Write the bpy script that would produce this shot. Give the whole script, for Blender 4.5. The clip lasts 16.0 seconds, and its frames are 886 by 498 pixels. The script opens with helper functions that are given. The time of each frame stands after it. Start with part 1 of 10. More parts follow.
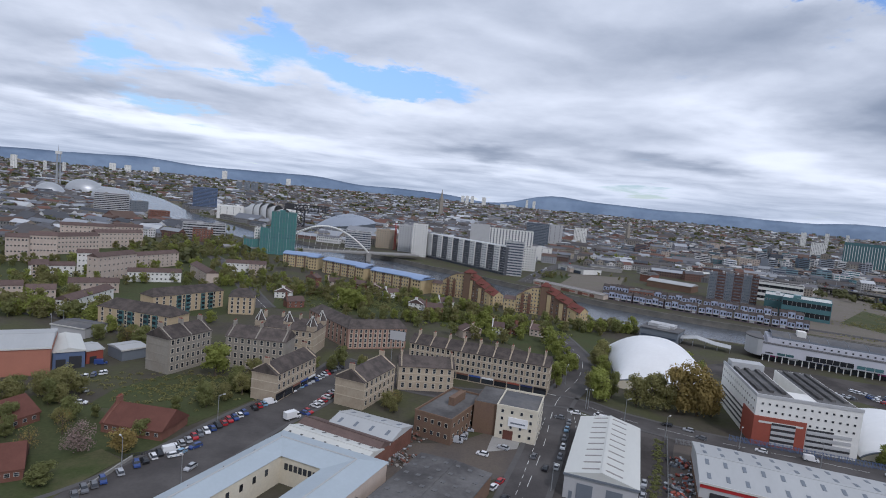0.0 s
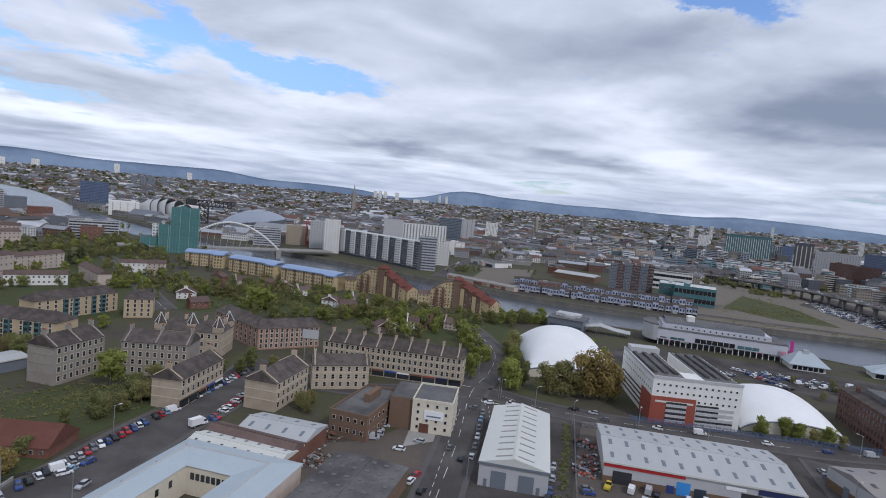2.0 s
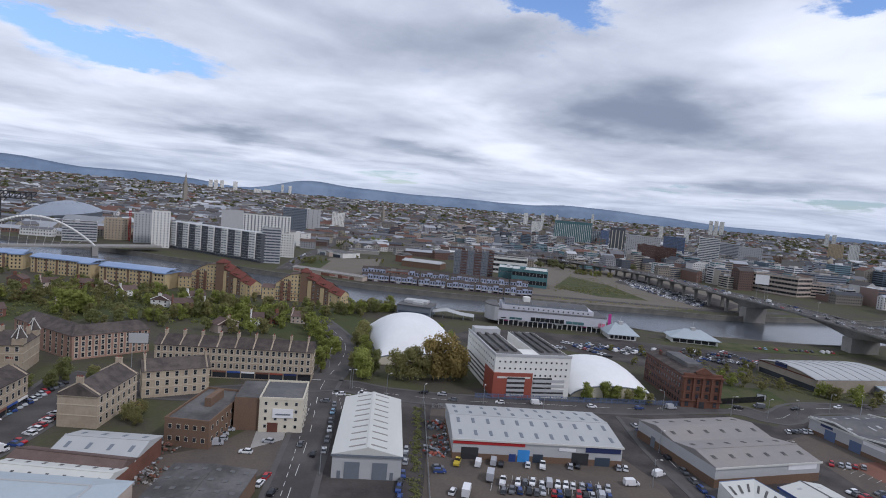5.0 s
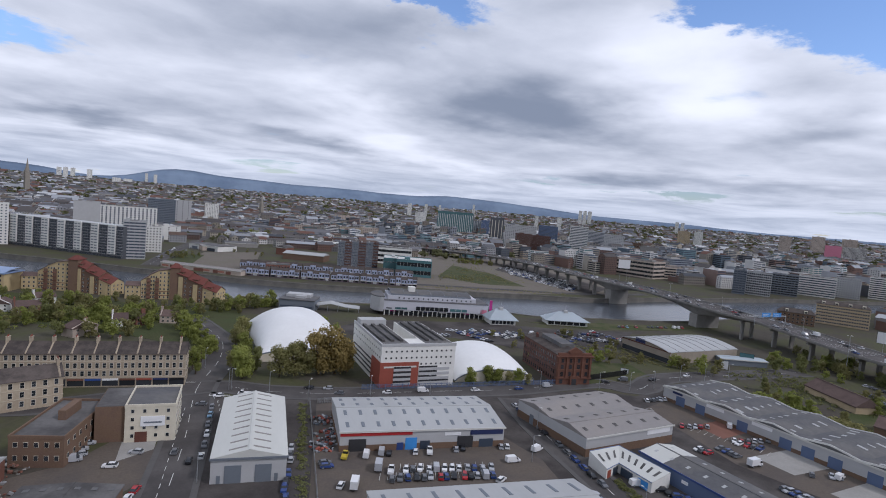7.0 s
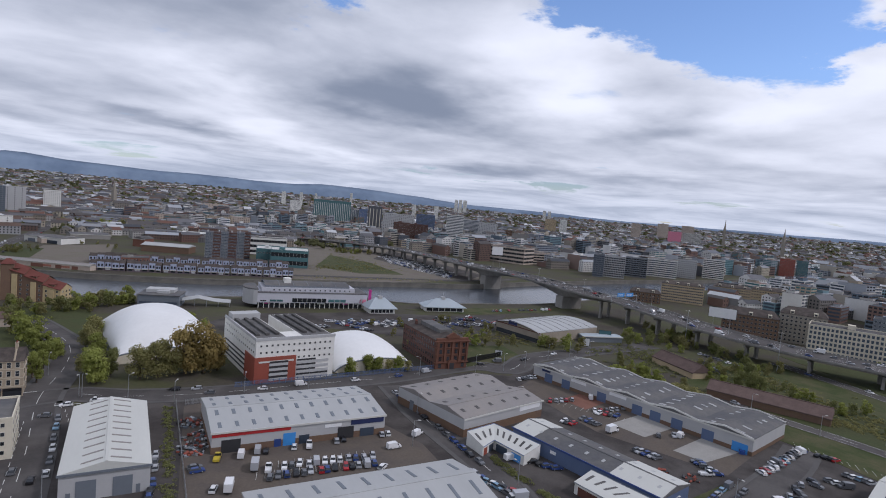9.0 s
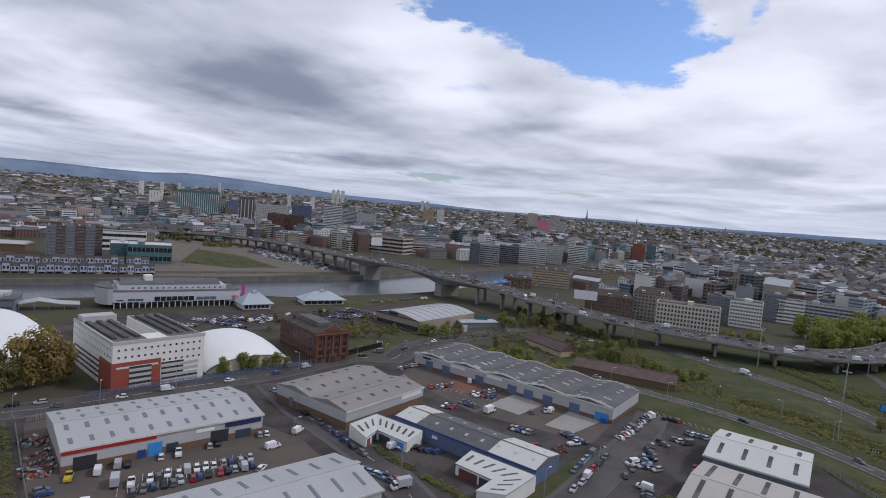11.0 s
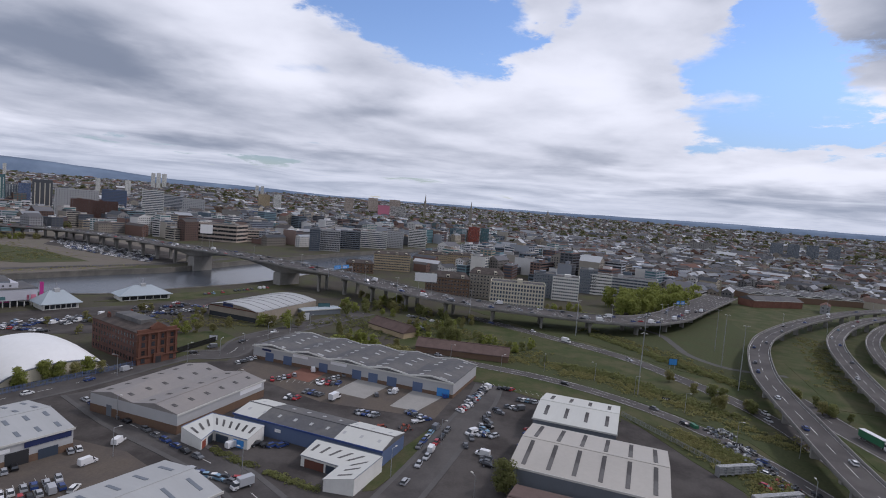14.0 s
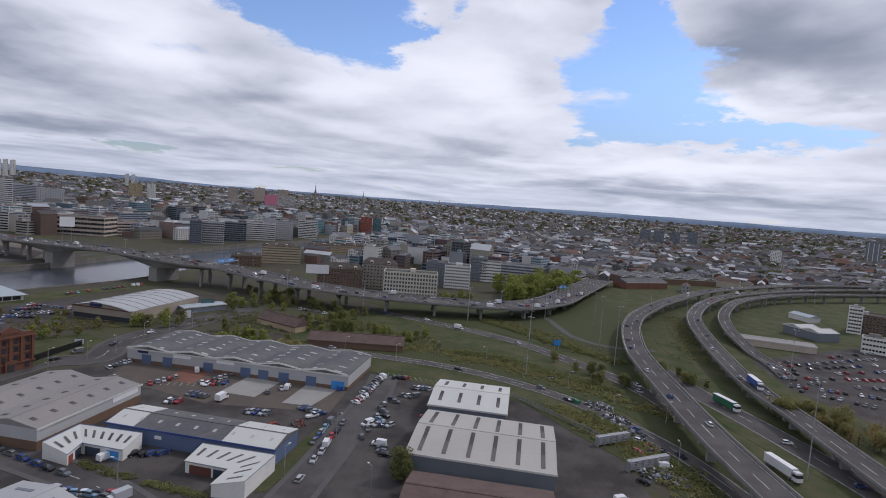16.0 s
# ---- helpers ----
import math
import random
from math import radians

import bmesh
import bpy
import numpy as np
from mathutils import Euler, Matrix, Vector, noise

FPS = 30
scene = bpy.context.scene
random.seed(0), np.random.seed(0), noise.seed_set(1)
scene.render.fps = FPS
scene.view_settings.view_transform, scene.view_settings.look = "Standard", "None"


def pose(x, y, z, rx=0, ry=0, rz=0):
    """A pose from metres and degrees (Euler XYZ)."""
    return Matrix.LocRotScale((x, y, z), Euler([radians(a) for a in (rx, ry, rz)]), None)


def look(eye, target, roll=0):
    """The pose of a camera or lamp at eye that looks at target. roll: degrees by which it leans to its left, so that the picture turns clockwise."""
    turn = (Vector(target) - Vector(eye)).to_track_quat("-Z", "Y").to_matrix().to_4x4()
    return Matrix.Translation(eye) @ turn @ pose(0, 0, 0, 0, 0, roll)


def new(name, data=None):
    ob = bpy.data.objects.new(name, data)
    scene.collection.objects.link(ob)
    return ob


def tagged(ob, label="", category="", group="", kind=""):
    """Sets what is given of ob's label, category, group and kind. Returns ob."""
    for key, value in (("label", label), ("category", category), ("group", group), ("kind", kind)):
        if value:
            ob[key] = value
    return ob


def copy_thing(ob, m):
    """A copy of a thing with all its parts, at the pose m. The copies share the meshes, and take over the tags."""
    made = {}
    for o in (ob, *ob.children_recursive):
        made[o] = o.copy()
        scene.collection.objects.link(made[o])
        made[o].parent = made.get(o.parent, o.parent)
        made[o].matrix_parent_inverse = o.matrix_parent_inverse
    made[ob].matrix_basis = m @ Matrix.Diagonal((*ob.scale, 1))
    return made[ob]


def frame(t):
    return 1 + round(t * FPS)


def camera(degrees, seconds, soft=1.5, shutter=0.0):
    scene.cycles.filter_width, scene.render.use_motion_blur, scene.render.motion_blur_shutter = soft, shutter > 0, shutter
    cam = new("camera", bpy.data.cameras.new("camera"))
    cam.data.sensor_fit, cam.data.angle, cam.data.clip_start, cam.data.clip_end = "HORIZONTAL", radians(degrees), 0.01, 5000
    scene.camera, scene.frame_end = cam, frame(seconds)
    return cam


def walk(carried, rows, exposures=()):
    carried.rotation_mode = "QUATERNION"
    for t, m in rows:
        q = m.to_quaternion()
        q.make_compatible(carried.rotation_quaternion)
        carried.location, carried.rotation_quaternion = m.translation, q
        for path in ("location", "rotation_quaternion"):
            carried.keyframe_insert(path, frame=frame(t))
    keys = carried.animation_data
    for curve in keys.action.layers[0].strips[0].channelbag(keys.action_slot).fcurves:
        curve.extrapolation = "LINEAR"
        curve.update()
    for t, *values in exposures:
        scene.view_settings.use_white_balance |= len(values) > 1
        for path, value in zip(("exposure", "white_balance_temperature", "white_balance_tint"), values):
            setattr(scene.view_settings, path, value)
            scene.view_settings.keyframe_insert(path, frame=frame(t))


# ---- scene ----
# camera: turns where it hovers, 82 m above the street
cam = camera(76.7, 16.0, soft=1.0)
EYE = (0, 0, 82)
# seconds, heading, pitch, lean
TURN = [
        (0, 0.02, -4.83, 5.47),
        (0.5, -2.28, -4.71, 5.57),
        (1, -4.78, -4.60, 5.57),
        (1.5, -6.95, -4.52, 5.47),
        (2, -8.82, -4.48, 5.40),
        (2.5, -10.78, -4.45, 5.35),
        (3, -12.87, -4.44, 5.32),
        (3.5, -15.89, -4.33, 5.27),
        (4, -18.92, -4.23, 5.19),
        (6.5, -32.81, -4.07, 4.97),
        (7, -36.22, -4.04, 4.95),
        (7.5, -40.13, -3.98, 4.94),
        (8, -43.55, -3.97, 4.99),
        (8.5, -46.20, -4.06, 5.05),
        (9, -48.69, -4.10, 5.08),
        (11.5, -63.89, -4.00, 4.78),
        (12, -66.47, -4.01, 4.71),
        (12.5, -69.51, -3.99, 4.71),
        (13, -72.49, -4.08, 4.69),
        (13.5, -74.96, -4.14, 4.65),
        (14, -77.29, -4.19, 4.64),
        (14.5, -80.00, -4.20, 4.59),
        (15, -82.89, -4.25, 4.52),
        (15.5, -85.74, -4.26, 4.49),
        (16, -88.29, -4.34, 4.49),
]
walk(cam, [(t, pose(*EYE, 90, 0, a) @ pose(0, 0, 0, p, 0, 0) @ pose(0, 0, 0, 0, 0, r)) for t, a, p, r in TURN], exposures=[(0, -0.40, 5750, 17), (4, -0.40, 5800, 18), (9, -0.50, 5900, 20), (16, -0.58, 6000, 21)])

# ---- light ----
world = bpy.data.worlds.new("sky")
scene.world = world
world.use_nodes = True
wt = world.node_tree
wt.nodes.clear()


def wnode(kind, **values):
    n = wt.nodes.new(kind)
    for key, value in values.items():
        n.inputs[key].default_value = value
    return n


def wmath(op, a, b=None, c=None, clamp=False):
    n = wt.nodes.new("ShaderNodeMath")
    n.operation, n.use_clamp = op, clamp
    for i, v in enumerate((a, b, c)):
        if v is None:
            continue
        if isinstance(v, (int, float)):
            n.inputs[i].default_value = v
        else:
            wt.links.new(v, n.inputs[i])
    return n.outputs[0]


def wmix(fac, a, b):
    n = wt.nodes.new("ShaderNodeMix")
    n.data_type = "RGBA"
    for i, v in ((0, fac), (6, a), (7, b)):
        if isinstance(v, (int, float)):
            n.inputs[i].default_value = v
        elif isinstance(v, tuple):
            n.inputs[i].default_value = (*v, 1)
        else:
            wt.links.new(v, n.inputs[i])
    return n.outputs[2]


def wramp(v, a, b):
    n = wt.nodes.new("ShaderNodeMapRange")
    n.interpolation_type = "SMOOTHSTEP"
    wt.links.new(v, n.inputs[0])
    n.inputs[1].default_value, n.inputs[2].default_value = a, b
    return n.outputs[0]


SUN_AZ, SUN_EL = 150.0, 44.0
sky = wt.nodes.new("ShaderNodeTexSky")
sky.sky_type, sky.sun_disc = "NISHITA", False
sky.sun_elevation, sky.sun_rotation = radians(SUN_EL), radians(SUN_AZ)
sky.air_density, sky.dust_density, sky.ozone_density = 1.0, 0.2, 3.0
coord = wt.nodes.new("ShaderNodeTexCoord")
sep = wt.nodes.new("ShaderNodeSeparateXYZ")
wt.links.new(coord.outputs["Generated"], sep.inputs[0])
dx, dy, dz = sep.outputs
up = wmath("MAXIMUM", dz, 0.0)
den = wmath("ADD", up, 0.13)
comb = wt.nodes.new("ShaderNodeCombineXYZ")
wt.links.new(wmath("DIVIDE", dx, den), comb.inputs[0]), wt.links.new(wmath("DIVIDE", dy, den), comb.inputs[1])
# bearing and height of a direction, in degrees
bearing = wmath("MULTIPLY", wmath("ARCTAN2", dx, dy), 57.2958)
height = wmath("MULTIPLY", wmath("ARCSINE", up), 57.2958)
strata = wt.nodes.new("ShaderNodeCombineXYZ")
wt.links.new(wmath("MULTIPLY", bearing, 0.055), strata.inputs[0]), wt.links.new(wmath("MULTIPLY", height, 0.62), strata.inputs[1])


def wnoise(scale, detail, rough, offset, distort=0.0, source=None):
    m = wt.nodes.new("ShaderNodeVectorMath")
    m.operation = "ADD"
    m.inputs[1].default_value = offset
    wt.links.new(source or comb.outputs[0], m.inputs[0])
    n = wnode("ShaderNodeTexNoise", Scale=scale, Detail=detail, Roughness=rough, Distortion=distort)
    wt.links.new(m.outputs[0], n.inputs["Vector"])
    return n.outputs["Fac"]


def about(v, gain):
    """Noise as a swing about nought."""
    return wmath("MULTIPLY", wmath("SUBTRACT", v, 0.5), gain)


above = wt.nodes.new("ShaderNodeVectorMath")
above.operation = "SCALE"
above.inputs[3].default_value = 0.95
wt.links.new(comb.outputs[0], above.inputs[0])
shape = wnoise(1.3, 13, 0.56, (3.1, 7.7, 0), 0.25)
soft = wnoise(1.3, 6, 0.46, (3.1, 7.7, 0), 0.25)
soft_up = wnoise(1.3, 6, 0.46, (3.1, 7.7, 0), 0.25, above.outputs[0])
fine = wnoise(5.0, 9, 0.62, (1.0, 5.0, 9.0), 0.3)
bands = wnoise(1.6, 8, 0.58, (4.0, 2.5, 1.0), 0.6, strata.outputs[0])
# ragged edges: the patches below are laid in a warped bearing and height
stretch_up = wmath("MULTIPLY_ADD", height, 0.16, 0.6)
wb_ = wmath("ADD", bearing, about(wnoise(2.2, 10, 0.64, (7.0, 1.0, 2.0)), 17.0))
wh_ = wmath("ADD", height, wmath("MULTIPLY", about(wnoise(2.2, 10, 0.64, (2.0, 9.0, 5.0)), 3.4), stretch_up))


wb_soft = wmath("ADD", bearing, about(wnoise(1.8, 4, 0.5, (7.0, 1.0, 2.0)), 14.0))
wh_soft = wmath("ADD", height, wmath("MULTIPLY", about(wnoise(1.8, 5, 0.5, (2.0, 9.0, 5.0)), 2.6), stretch_up))


def patches(rows, wb_=wb_soft, wh_=wh_soft):
    """Sum of soft patches: bearing, height, half width, half height, tilt (rise per degree), depth."""
    acc = None
    for az0, el0, ra, re, tilt, depth in rows:
        da = wmath("SUBTRACT", wb_, az0)
        de = wmath("SUBTRACT", wmath("SUBTRACT", wh_, el0), wmath("MULTIPLY", da, tilt))
        qa, qe = wmath("DIVIDE", da, ra), wmath("DIVIDE", de, re)
        d2 = wmath("ADD", wmath("MULTIPLY", qa, qa), wmath("MULTIPLY", qe, qe))
        bump = wmath("MULTIPLY", wmath("POWER", 2.718, wmath("MULTIPLY", d2, -1.0)), depth)
        acc = bump if acc is None else wmath("ADD", acc, bump)
    return acc


# where the cloud deck opens
hole = wmath("ADD", patches([
    (-7, 11.5, 9.5, 1.5, -0.08, 0.50), (-22, 9.8, 7, 1.0, 0.02, 0.36), (-18, 14.2, 2.4, 2.8, 0.3, 0.34),
    (-31, 10.5, 3.5, 3.0, 0.1, 0.28), (33, 20, 6, 2.2, -0.1, 0.55), (-26, 6.2, 6, 0.6, -0.02, 0.22), (-34, 4.2, 6, 0.4, 0, 0.2)], wb_, wh_), patches([
    (73, 18.2, 7.6, 4.2, -0.12, 0.85), (61, 21, 5, 1.8, -0.1, 0.5), (80, 15.2, 3.5, 1.0, 0, 0.35), (85, 16.3, 2.2, 0.9, 0.2, 0.25),
    (88.5, 19.5, 2.5, 1.2, 0, 0.28), (100, 13.5, 3.2, 3.0, -0.3, 0.42), (106.5, 15.6, 4.6, 4.2, -0.2, 0.75), (104, 20, 3, 2.4, 0, 0.6),
    (110.5, 9.0, 8, 1.5, -0.05, 0.55), (119, 8.2, 6, 1.1, 0, 0.45), (102, 7.8, 3, 1.1, 0, 0.30), (57, 3.1, 6, 0.45, 0, 0.24), (45, 3.4, 6, 0.35, 0, 0.2)], wb_, wh_))
# where it hangs thick and grey
thick = wmath("ADD", patches([
    (-32, 6.8, 5, 1.5, 0, 0.28), (2.4, 5.3, 6.5, 0.9, -0.03, 0.36), (21.4, 5.5, 5.5, 0.8, -0.02, 0.32), (15, 14.5, 10, 3.0, 0, 0.16),
    (29, 17, 7, 2.6, 0, 0.16), (40.5, 10.8, 7, 2.6, -0.05, 0.42), (47, 9.7, 6, 1.8, -0.05, 0.34), (9, 7.5, 8, 1.2, 0, 0.10)]), patches([
    (68.5, 9.0, 5, 1.4, -0.03, 0.30), (64, 4.4, 7, 0.7, 0, 0.22), (90, 6.0, 6, 1.1, -0.02, 0.32), (101.8, 3.0, 6, 0.6, 0, 0.26),
    (53, 4.3, 5, 0.7, 0, 0.22), (117, 16.5, 5.5, 2.6, 0, 0.44), (123, 13.8, 5, 2.4, 0, 0.28), (112, 2.9, 7, 0.7, 0, 0.28), (122, 2.5, 6, 0.6, 0, 0.28)]))
# where the sun strikes through and it shines white
bright = wmath("ADD", patches([
    (-22, 4.5, 13, 0.9, -0.03, 0.42), (-33, 5.0, 5, 0.7, -0.05, 0.25), (26, 9.3, 5, 1.5, -0.12, 0.32), (7, 3.7, 7, 0.7, -0.03, 0.25), (30, 6.0, 6, 1.0, -0.06, 0.28),
    (-4, 9.0, 9, 1.0, -0.08, 0.18)]), patches([
    (57, 16, 6, 4.0, -0.2, 0.34), (60, 11.5, 6, 2.5, -0.1, 0.26), (35, 4.7, 7, 0.7, -0.04, 0.25), (91, 12.4, 6.5, 3.0, -0.1, 0.42), (78, 11.0, 6, 2.0, -0.05, 0.28),
    (95, 18.8, 6, 2.0, 0, 0.36), (113, 11.6, 6, 1.0, -0.1, 0.40), (110, 5.1, 11, 0.9, 0, 0.38), (82, 18.6, 4, 1.4, 0, 0.30), (124, 10.4, 5, 0.9, 0, 0.3), (96, 9, 28, 9, 0, 0.20), (5, 9, 30, 8, 0, 0.07), (115, 6, 15, 4, 0, 0.12)]))
low = wramp(height, 8.0, 1.0)
cover = wramp(wmath("SUBTRACT", wmath("ADD", wmath("ADD", about(shape, 0.9), about(fine, 0.12)), 0.72), wmath("ADD", hole, wmath("MULTIPLY", low, wmath("MULTIPLY", wramp(bands, 0.55, 0.72), 0.30)))), 0.38, 0.58)
relief = wmath("MULTIPLY", wmath("SUBTRACT", soft, soft_up), wmath("MULTIPLY_ADD", low, -0.6, 1.0))
tone = wmath("ADD", wmath("ADD", wmath("MULTIPLY", about(soft, -0.45), wmath("MULTIPLY_ADD", low, -0.7, 1.0)), about(fine, 0.16)), wmath("MULTIPLY", about(bands, 1.35), low))
lit = wramp(wmath("SUBTRACT", wmath("ADD", wmath("ADD", wmath("ADD", tone, relief), bright), wmath("ADD", 0.51, wmath("MULTIPLY", hole, 0.25))), thick), -0.05, 1.12)
cloud = wmix(lit, (0.34, 0.40, 0.475), (1.30, 1.345, 1.34))
haze = wramp(dz, 0.10, 0.0)
cloud = wmix(wmath("MULTIPLY", haze, 0.30), cloud, (0.70, 0.82, 0.94))
skyscale = wt.nodes.new("ShaderNodeVectorMath")
skyscale.operation = "SCALE"
wt.links.new(wmath("MULTIPLY_ADD", wramp(height, 15.0, 3.0), -0.09, 0.21), skyscale.inputs[3])
wt.links.new(sky.outputs[0], skyscale.inputs[0])
total = wmix(cover, skyscale.outputs[0], cloud)
bg = wnode("ShaderNodeBackground", Strength=1.0)
wt.links.new(total, bg.inputs[0])
wout = wt.nodes.new("ShaderNodeOutputWorld")
wt.links.new(bg.outputs[0], wout.inputs[0])

sun = new("sun", bpy.data.lights.new("sun", "SUN"))
sun.data.energy, sun.data.angle, sun.data.color = 1.9, radians(7), (1.0, 0.95, 0.87)
sun.matrix_world = look((0, 0, 300), (-300 * math.sin(radians(SUN_AZ)) / math.tan(radians(SUN_EL)), -300 * math.cos(radians(SUN_AZ)) / math.tan(radians(SUN_EL)), 0))

# ---- materials ----
def mat(name, col, rough=0.85, metal=0.0, var=0.18, scale=0.25, fine=3.0, bump=0.15, rand=0.0, island=0.0, tint=None, stretch=(1, 1, 1)):
    """Plain surface: base colour with broad stains, fine grain and relief, in metres."""
    m = bpy.data.materials.new(name)
    m.use_nodes = True
    t = m.node_tree
    p = t.nodes["Principled BSDF"]
    p.inputs["Roughness"].default_value, p.inputs["Metallic"].default_value = rough, metal
    if rough >= 0.85:
        p.inputs["Specular IOR Level"].default_value = 0.15
    tc = t.nodes.new("ShaderNodeTexCoord")
    mp = t.nodes.new("ShaderNodeMapping")
    mp.inputs["Scale"].default_value = stretch
    t.links.new(tc.outputs["Object"], mp.inputs[0])
    facs = []
    for sc, det in ((scale, 5), (fine, 4)):
        n = t.nodes.new("ShaderNodeTexNoise")
        n.inputs["Scale"].default_value, n.inputs["Detail"].default_value, n.inputs["Roughness"].default_value = sc, det, 0.62
        t.links.new(mp.outputs[0], n.inputs["Vector"])
        facs.append(n.outputs["Fac"])

    def mt(op, a, b, c=None):
        n = t.nodes.new("ShaderNodeMath")
        n.operation = op
        for i, v in enumerate((a, b, c)):
            if v is None:
                continue
            if isinstance(v, (int, float)):
                n.inputs[i].default_value = v
            else:
                t.links.new(v, n.inputs[i])
        return n.outputs[0]
    # brightness about 1: broad stains and grain
    k = mt("ADD", mt("MULTIPLY_ADD", facs[0], var * 4, 1 - var * 2), mt("MULTIPLY_ADD", facs[1], var * 2, -var))
    if rand:
        oi = t.nodes.new("ShaderNodeObjectInfo")
        k = mt("MULTIPLY", k, mt("MULTIPLY_ADD", oi.outputs["Random"], rand * 2, 1 - rand))
    if island:
        gi = t.nodes.new("ShaderNodeNewGeometry")
        k = mt("MULTIPLY", k, mt("MULTIPLY_ADD", gi.outputs["Random Per Island"], island * 2, 1 - island))
    mul = t.nodes.new("ShaderNodeVectorMath")
    mul.operation = "SCALE"
    if tint:
        mx = t.nodes.new("ShaderNodeMix")
        mx.data_type = "RGBA"
        mx.inputs[6].default_value, mx.inputs[7].default_value = (*col, 1), (*tint, 1)
        rampn = t.nodes.new("ShaderNodeMapRange")
        rampn.inputs[1].default_value, rampn.inputs[2].default_value = 0.40, 0.60
        t.links.new(facs[0], rampn.inputs[0])
        t.links.new(rampn.outputs[0], mx.inputs[0])
        t.links.new(mx.outputs[2], mul.inputs[0])
    else:
        mul.inputs[0].default_value = col
    t.links.new(k, mul.inputs[3])
    t.links.new(mul.outputs[0], p.inputs["Base Color"])
    if bump:
        b = t.nodes.new("ShaderNodeBump")
        b.inputs["Strength"].default_value, b.inputs["Distance"].default_value = bump, 0.05
        t.links.new(facs[1], b.inputs["Height"])
        t.links.new(b.outputs[0], p.inputs["Normal"])
    return m


def ramp_mat(name, cols, rough=0.9, by="island"):
    """Surface of many pieces, each of which takes one of the colours."""
    m = mat(name, (0.5, 0.5, 0.5), rough, var=0.10, scale=0.05, fine=0.6)
    t = m.node_tree
    p = t.nodes["Principled BSDF"]
    r = t.nodes.new("ShaderNodeValToRGB")
    r.color_ramp.interpolation = "CONSTANT"
    while len(r.color_ramp.elements) < len(cols):
        r.color_ramp.elements.new(0.5)
    for i, c in enumerate(cols):
        r.color_ramp.elements[i].position = i / len(cols)
        r.color_ramp.elements[i].color = (*c, 1)
    if by == "island":
        src = t.nodes.new("ShaderNodeNewGeometry").outputs["Random Per Island"]
    else:
        src = t.nodes.new("ShaderNodeObjectInfo").outputs["Random"]
    t.links.new(src, r.inputs[0])
    old = p.inputs["Base Color"].links[0].from_node
    mx = t.nodes.new("ShaderNodeVectorMath")
    mx.operation = "MULTIPLY"
    t.links.new(old.outputs[0], mx.inputs[0])
    t.links.new(r.outputs[0], mx.inputs[1])
    mx2 = t.nodes.new("ShaderNodeVectorMath")
    mx2.operation = "SCALE"
    mx2.inputs[3].default_value = 2.0
    t.links.new(mx.outputs[0], mx2.inputs[0])
    t.links.new(mx2.outputs[0], p.inputs["Base Color"])
    return m


M = {}
M["asphalt"] = mat("asphalt", (0.058, 0.051, 0.048), 0.9, var=0.24, scale=0.06, fine=1.5, tint=(0.080, 0.072, 0.067))
M["road"] = mat("road_asphalt", (0.072, 0.066, 0.064), 0.85, var=0.18, scale=0.05, fine=1.2, tint=(0.095, 0.088, 0.084))
M["motorway"] = mat("motorway_asphalt", (0.080, 0.073, 0.071), 0.85, var=0.14, scale=0.05, fine=1.0, tint=(0.10, 0.092, 0.088))
M["yard"] = mat("yard_concrete", (0.135, 0.112, 0.092), 0.9, var=0.25, scale=0.08, fine=1.2, tint=(0.090, 0.077, 0.068))
M["slab"] = mat("pale_concrete", (0.30, 0.29, 0.27), 0.9, var=0.15, scale=0.1, fine=1.5)
M["pave"] = mat("paving", (0.105, 0.10, 0.097), 0.9, var=0.15, scale=0.1, fine=2.0)
M["redpave"] = mat("red_block_paving", (0.20, 0.10, 0.075), 0.9, var=0.15, scale=0.1, fine=2.0)
M["grass"] = mat("grass", (0.061, 0.077, 0.028), 0.95, var=0.35, scale=0.07, fine=1.4, bump=0.4, tint=(0.077, 0.074, 0.038))
M["scrub"] = mat("scrub", (0.072, 0.078, 0.034), 0.95, var=0.45, scale=0.06, fine=0.8, bump=0.6, tint=(0.048, 0.058, 0.024))
M["waste"] = mat("waste_ground", (0.19, 0.165, 0.14), 0.95, var=0.35, scale=0.04, fine=0.8, bump=0.4, tint=(0.13, 0.118, 0.092))
M["ground"] = mat("town_ground", (0.082, 0.072, 0.058), 0.95, var=0.3, scale=0.03, fine=0.5, tint=(0.066, 0.068, 0.034))
M["farland"] = mat("far_land", (0.10, 0.11, 0.06), 0.95, var=0.3, scale=0.008, fine=0.05, tint=(0.14, 0.13, 0.11))
# hills: the blue of distance haze is painted into the base colour
M["hill"] = mat("hazy_far_hill", (0.145, 0.197, 0.28), 1.0, var=0.14, scale=0.003, fine=0.02, bump=0, tint=(0.18, 0.235, 0.315))
M["water"] = mat("river_water", (0.075, 0.085, 0.10), 0.22, var=0.1, scale=0.02, fine=0.35, bump=0.3, stretch=(1, 1, 1))
M["quay"] = mat("quay_stone", (0.22, 0.205, 0.18), 0.9, var=0.25, scale=0.1, fine=1.0, tint=(0.13, 0.125, 0.11))
M["roof_white"] = mat("white_metal_roof", (0.53, 0.53, 0.49), 0.5, var=0.06, scale=0.08, fine=1.0, stretch=(1, 0.25, 1))
M["roof_pale"] = mat("pale_grey_metal_roof", (0.38, 0.385, 0.38), 0.55, var=0.07, scale=0.07, fine=1.0, stretch=(1, 0.25, 1))
M["roof_bluegrey"] = mat("blue_grey_metal_roof", (0.36, 0.41, 0.44), 0.55, var=0.07, scale=0.07, fine=1.0)
M["roof_beige"] = mat("beige_metal_roof", (0.40, 0.375, 0.335), 0.6, var=0.07, scale=0.05, fine=0.8)
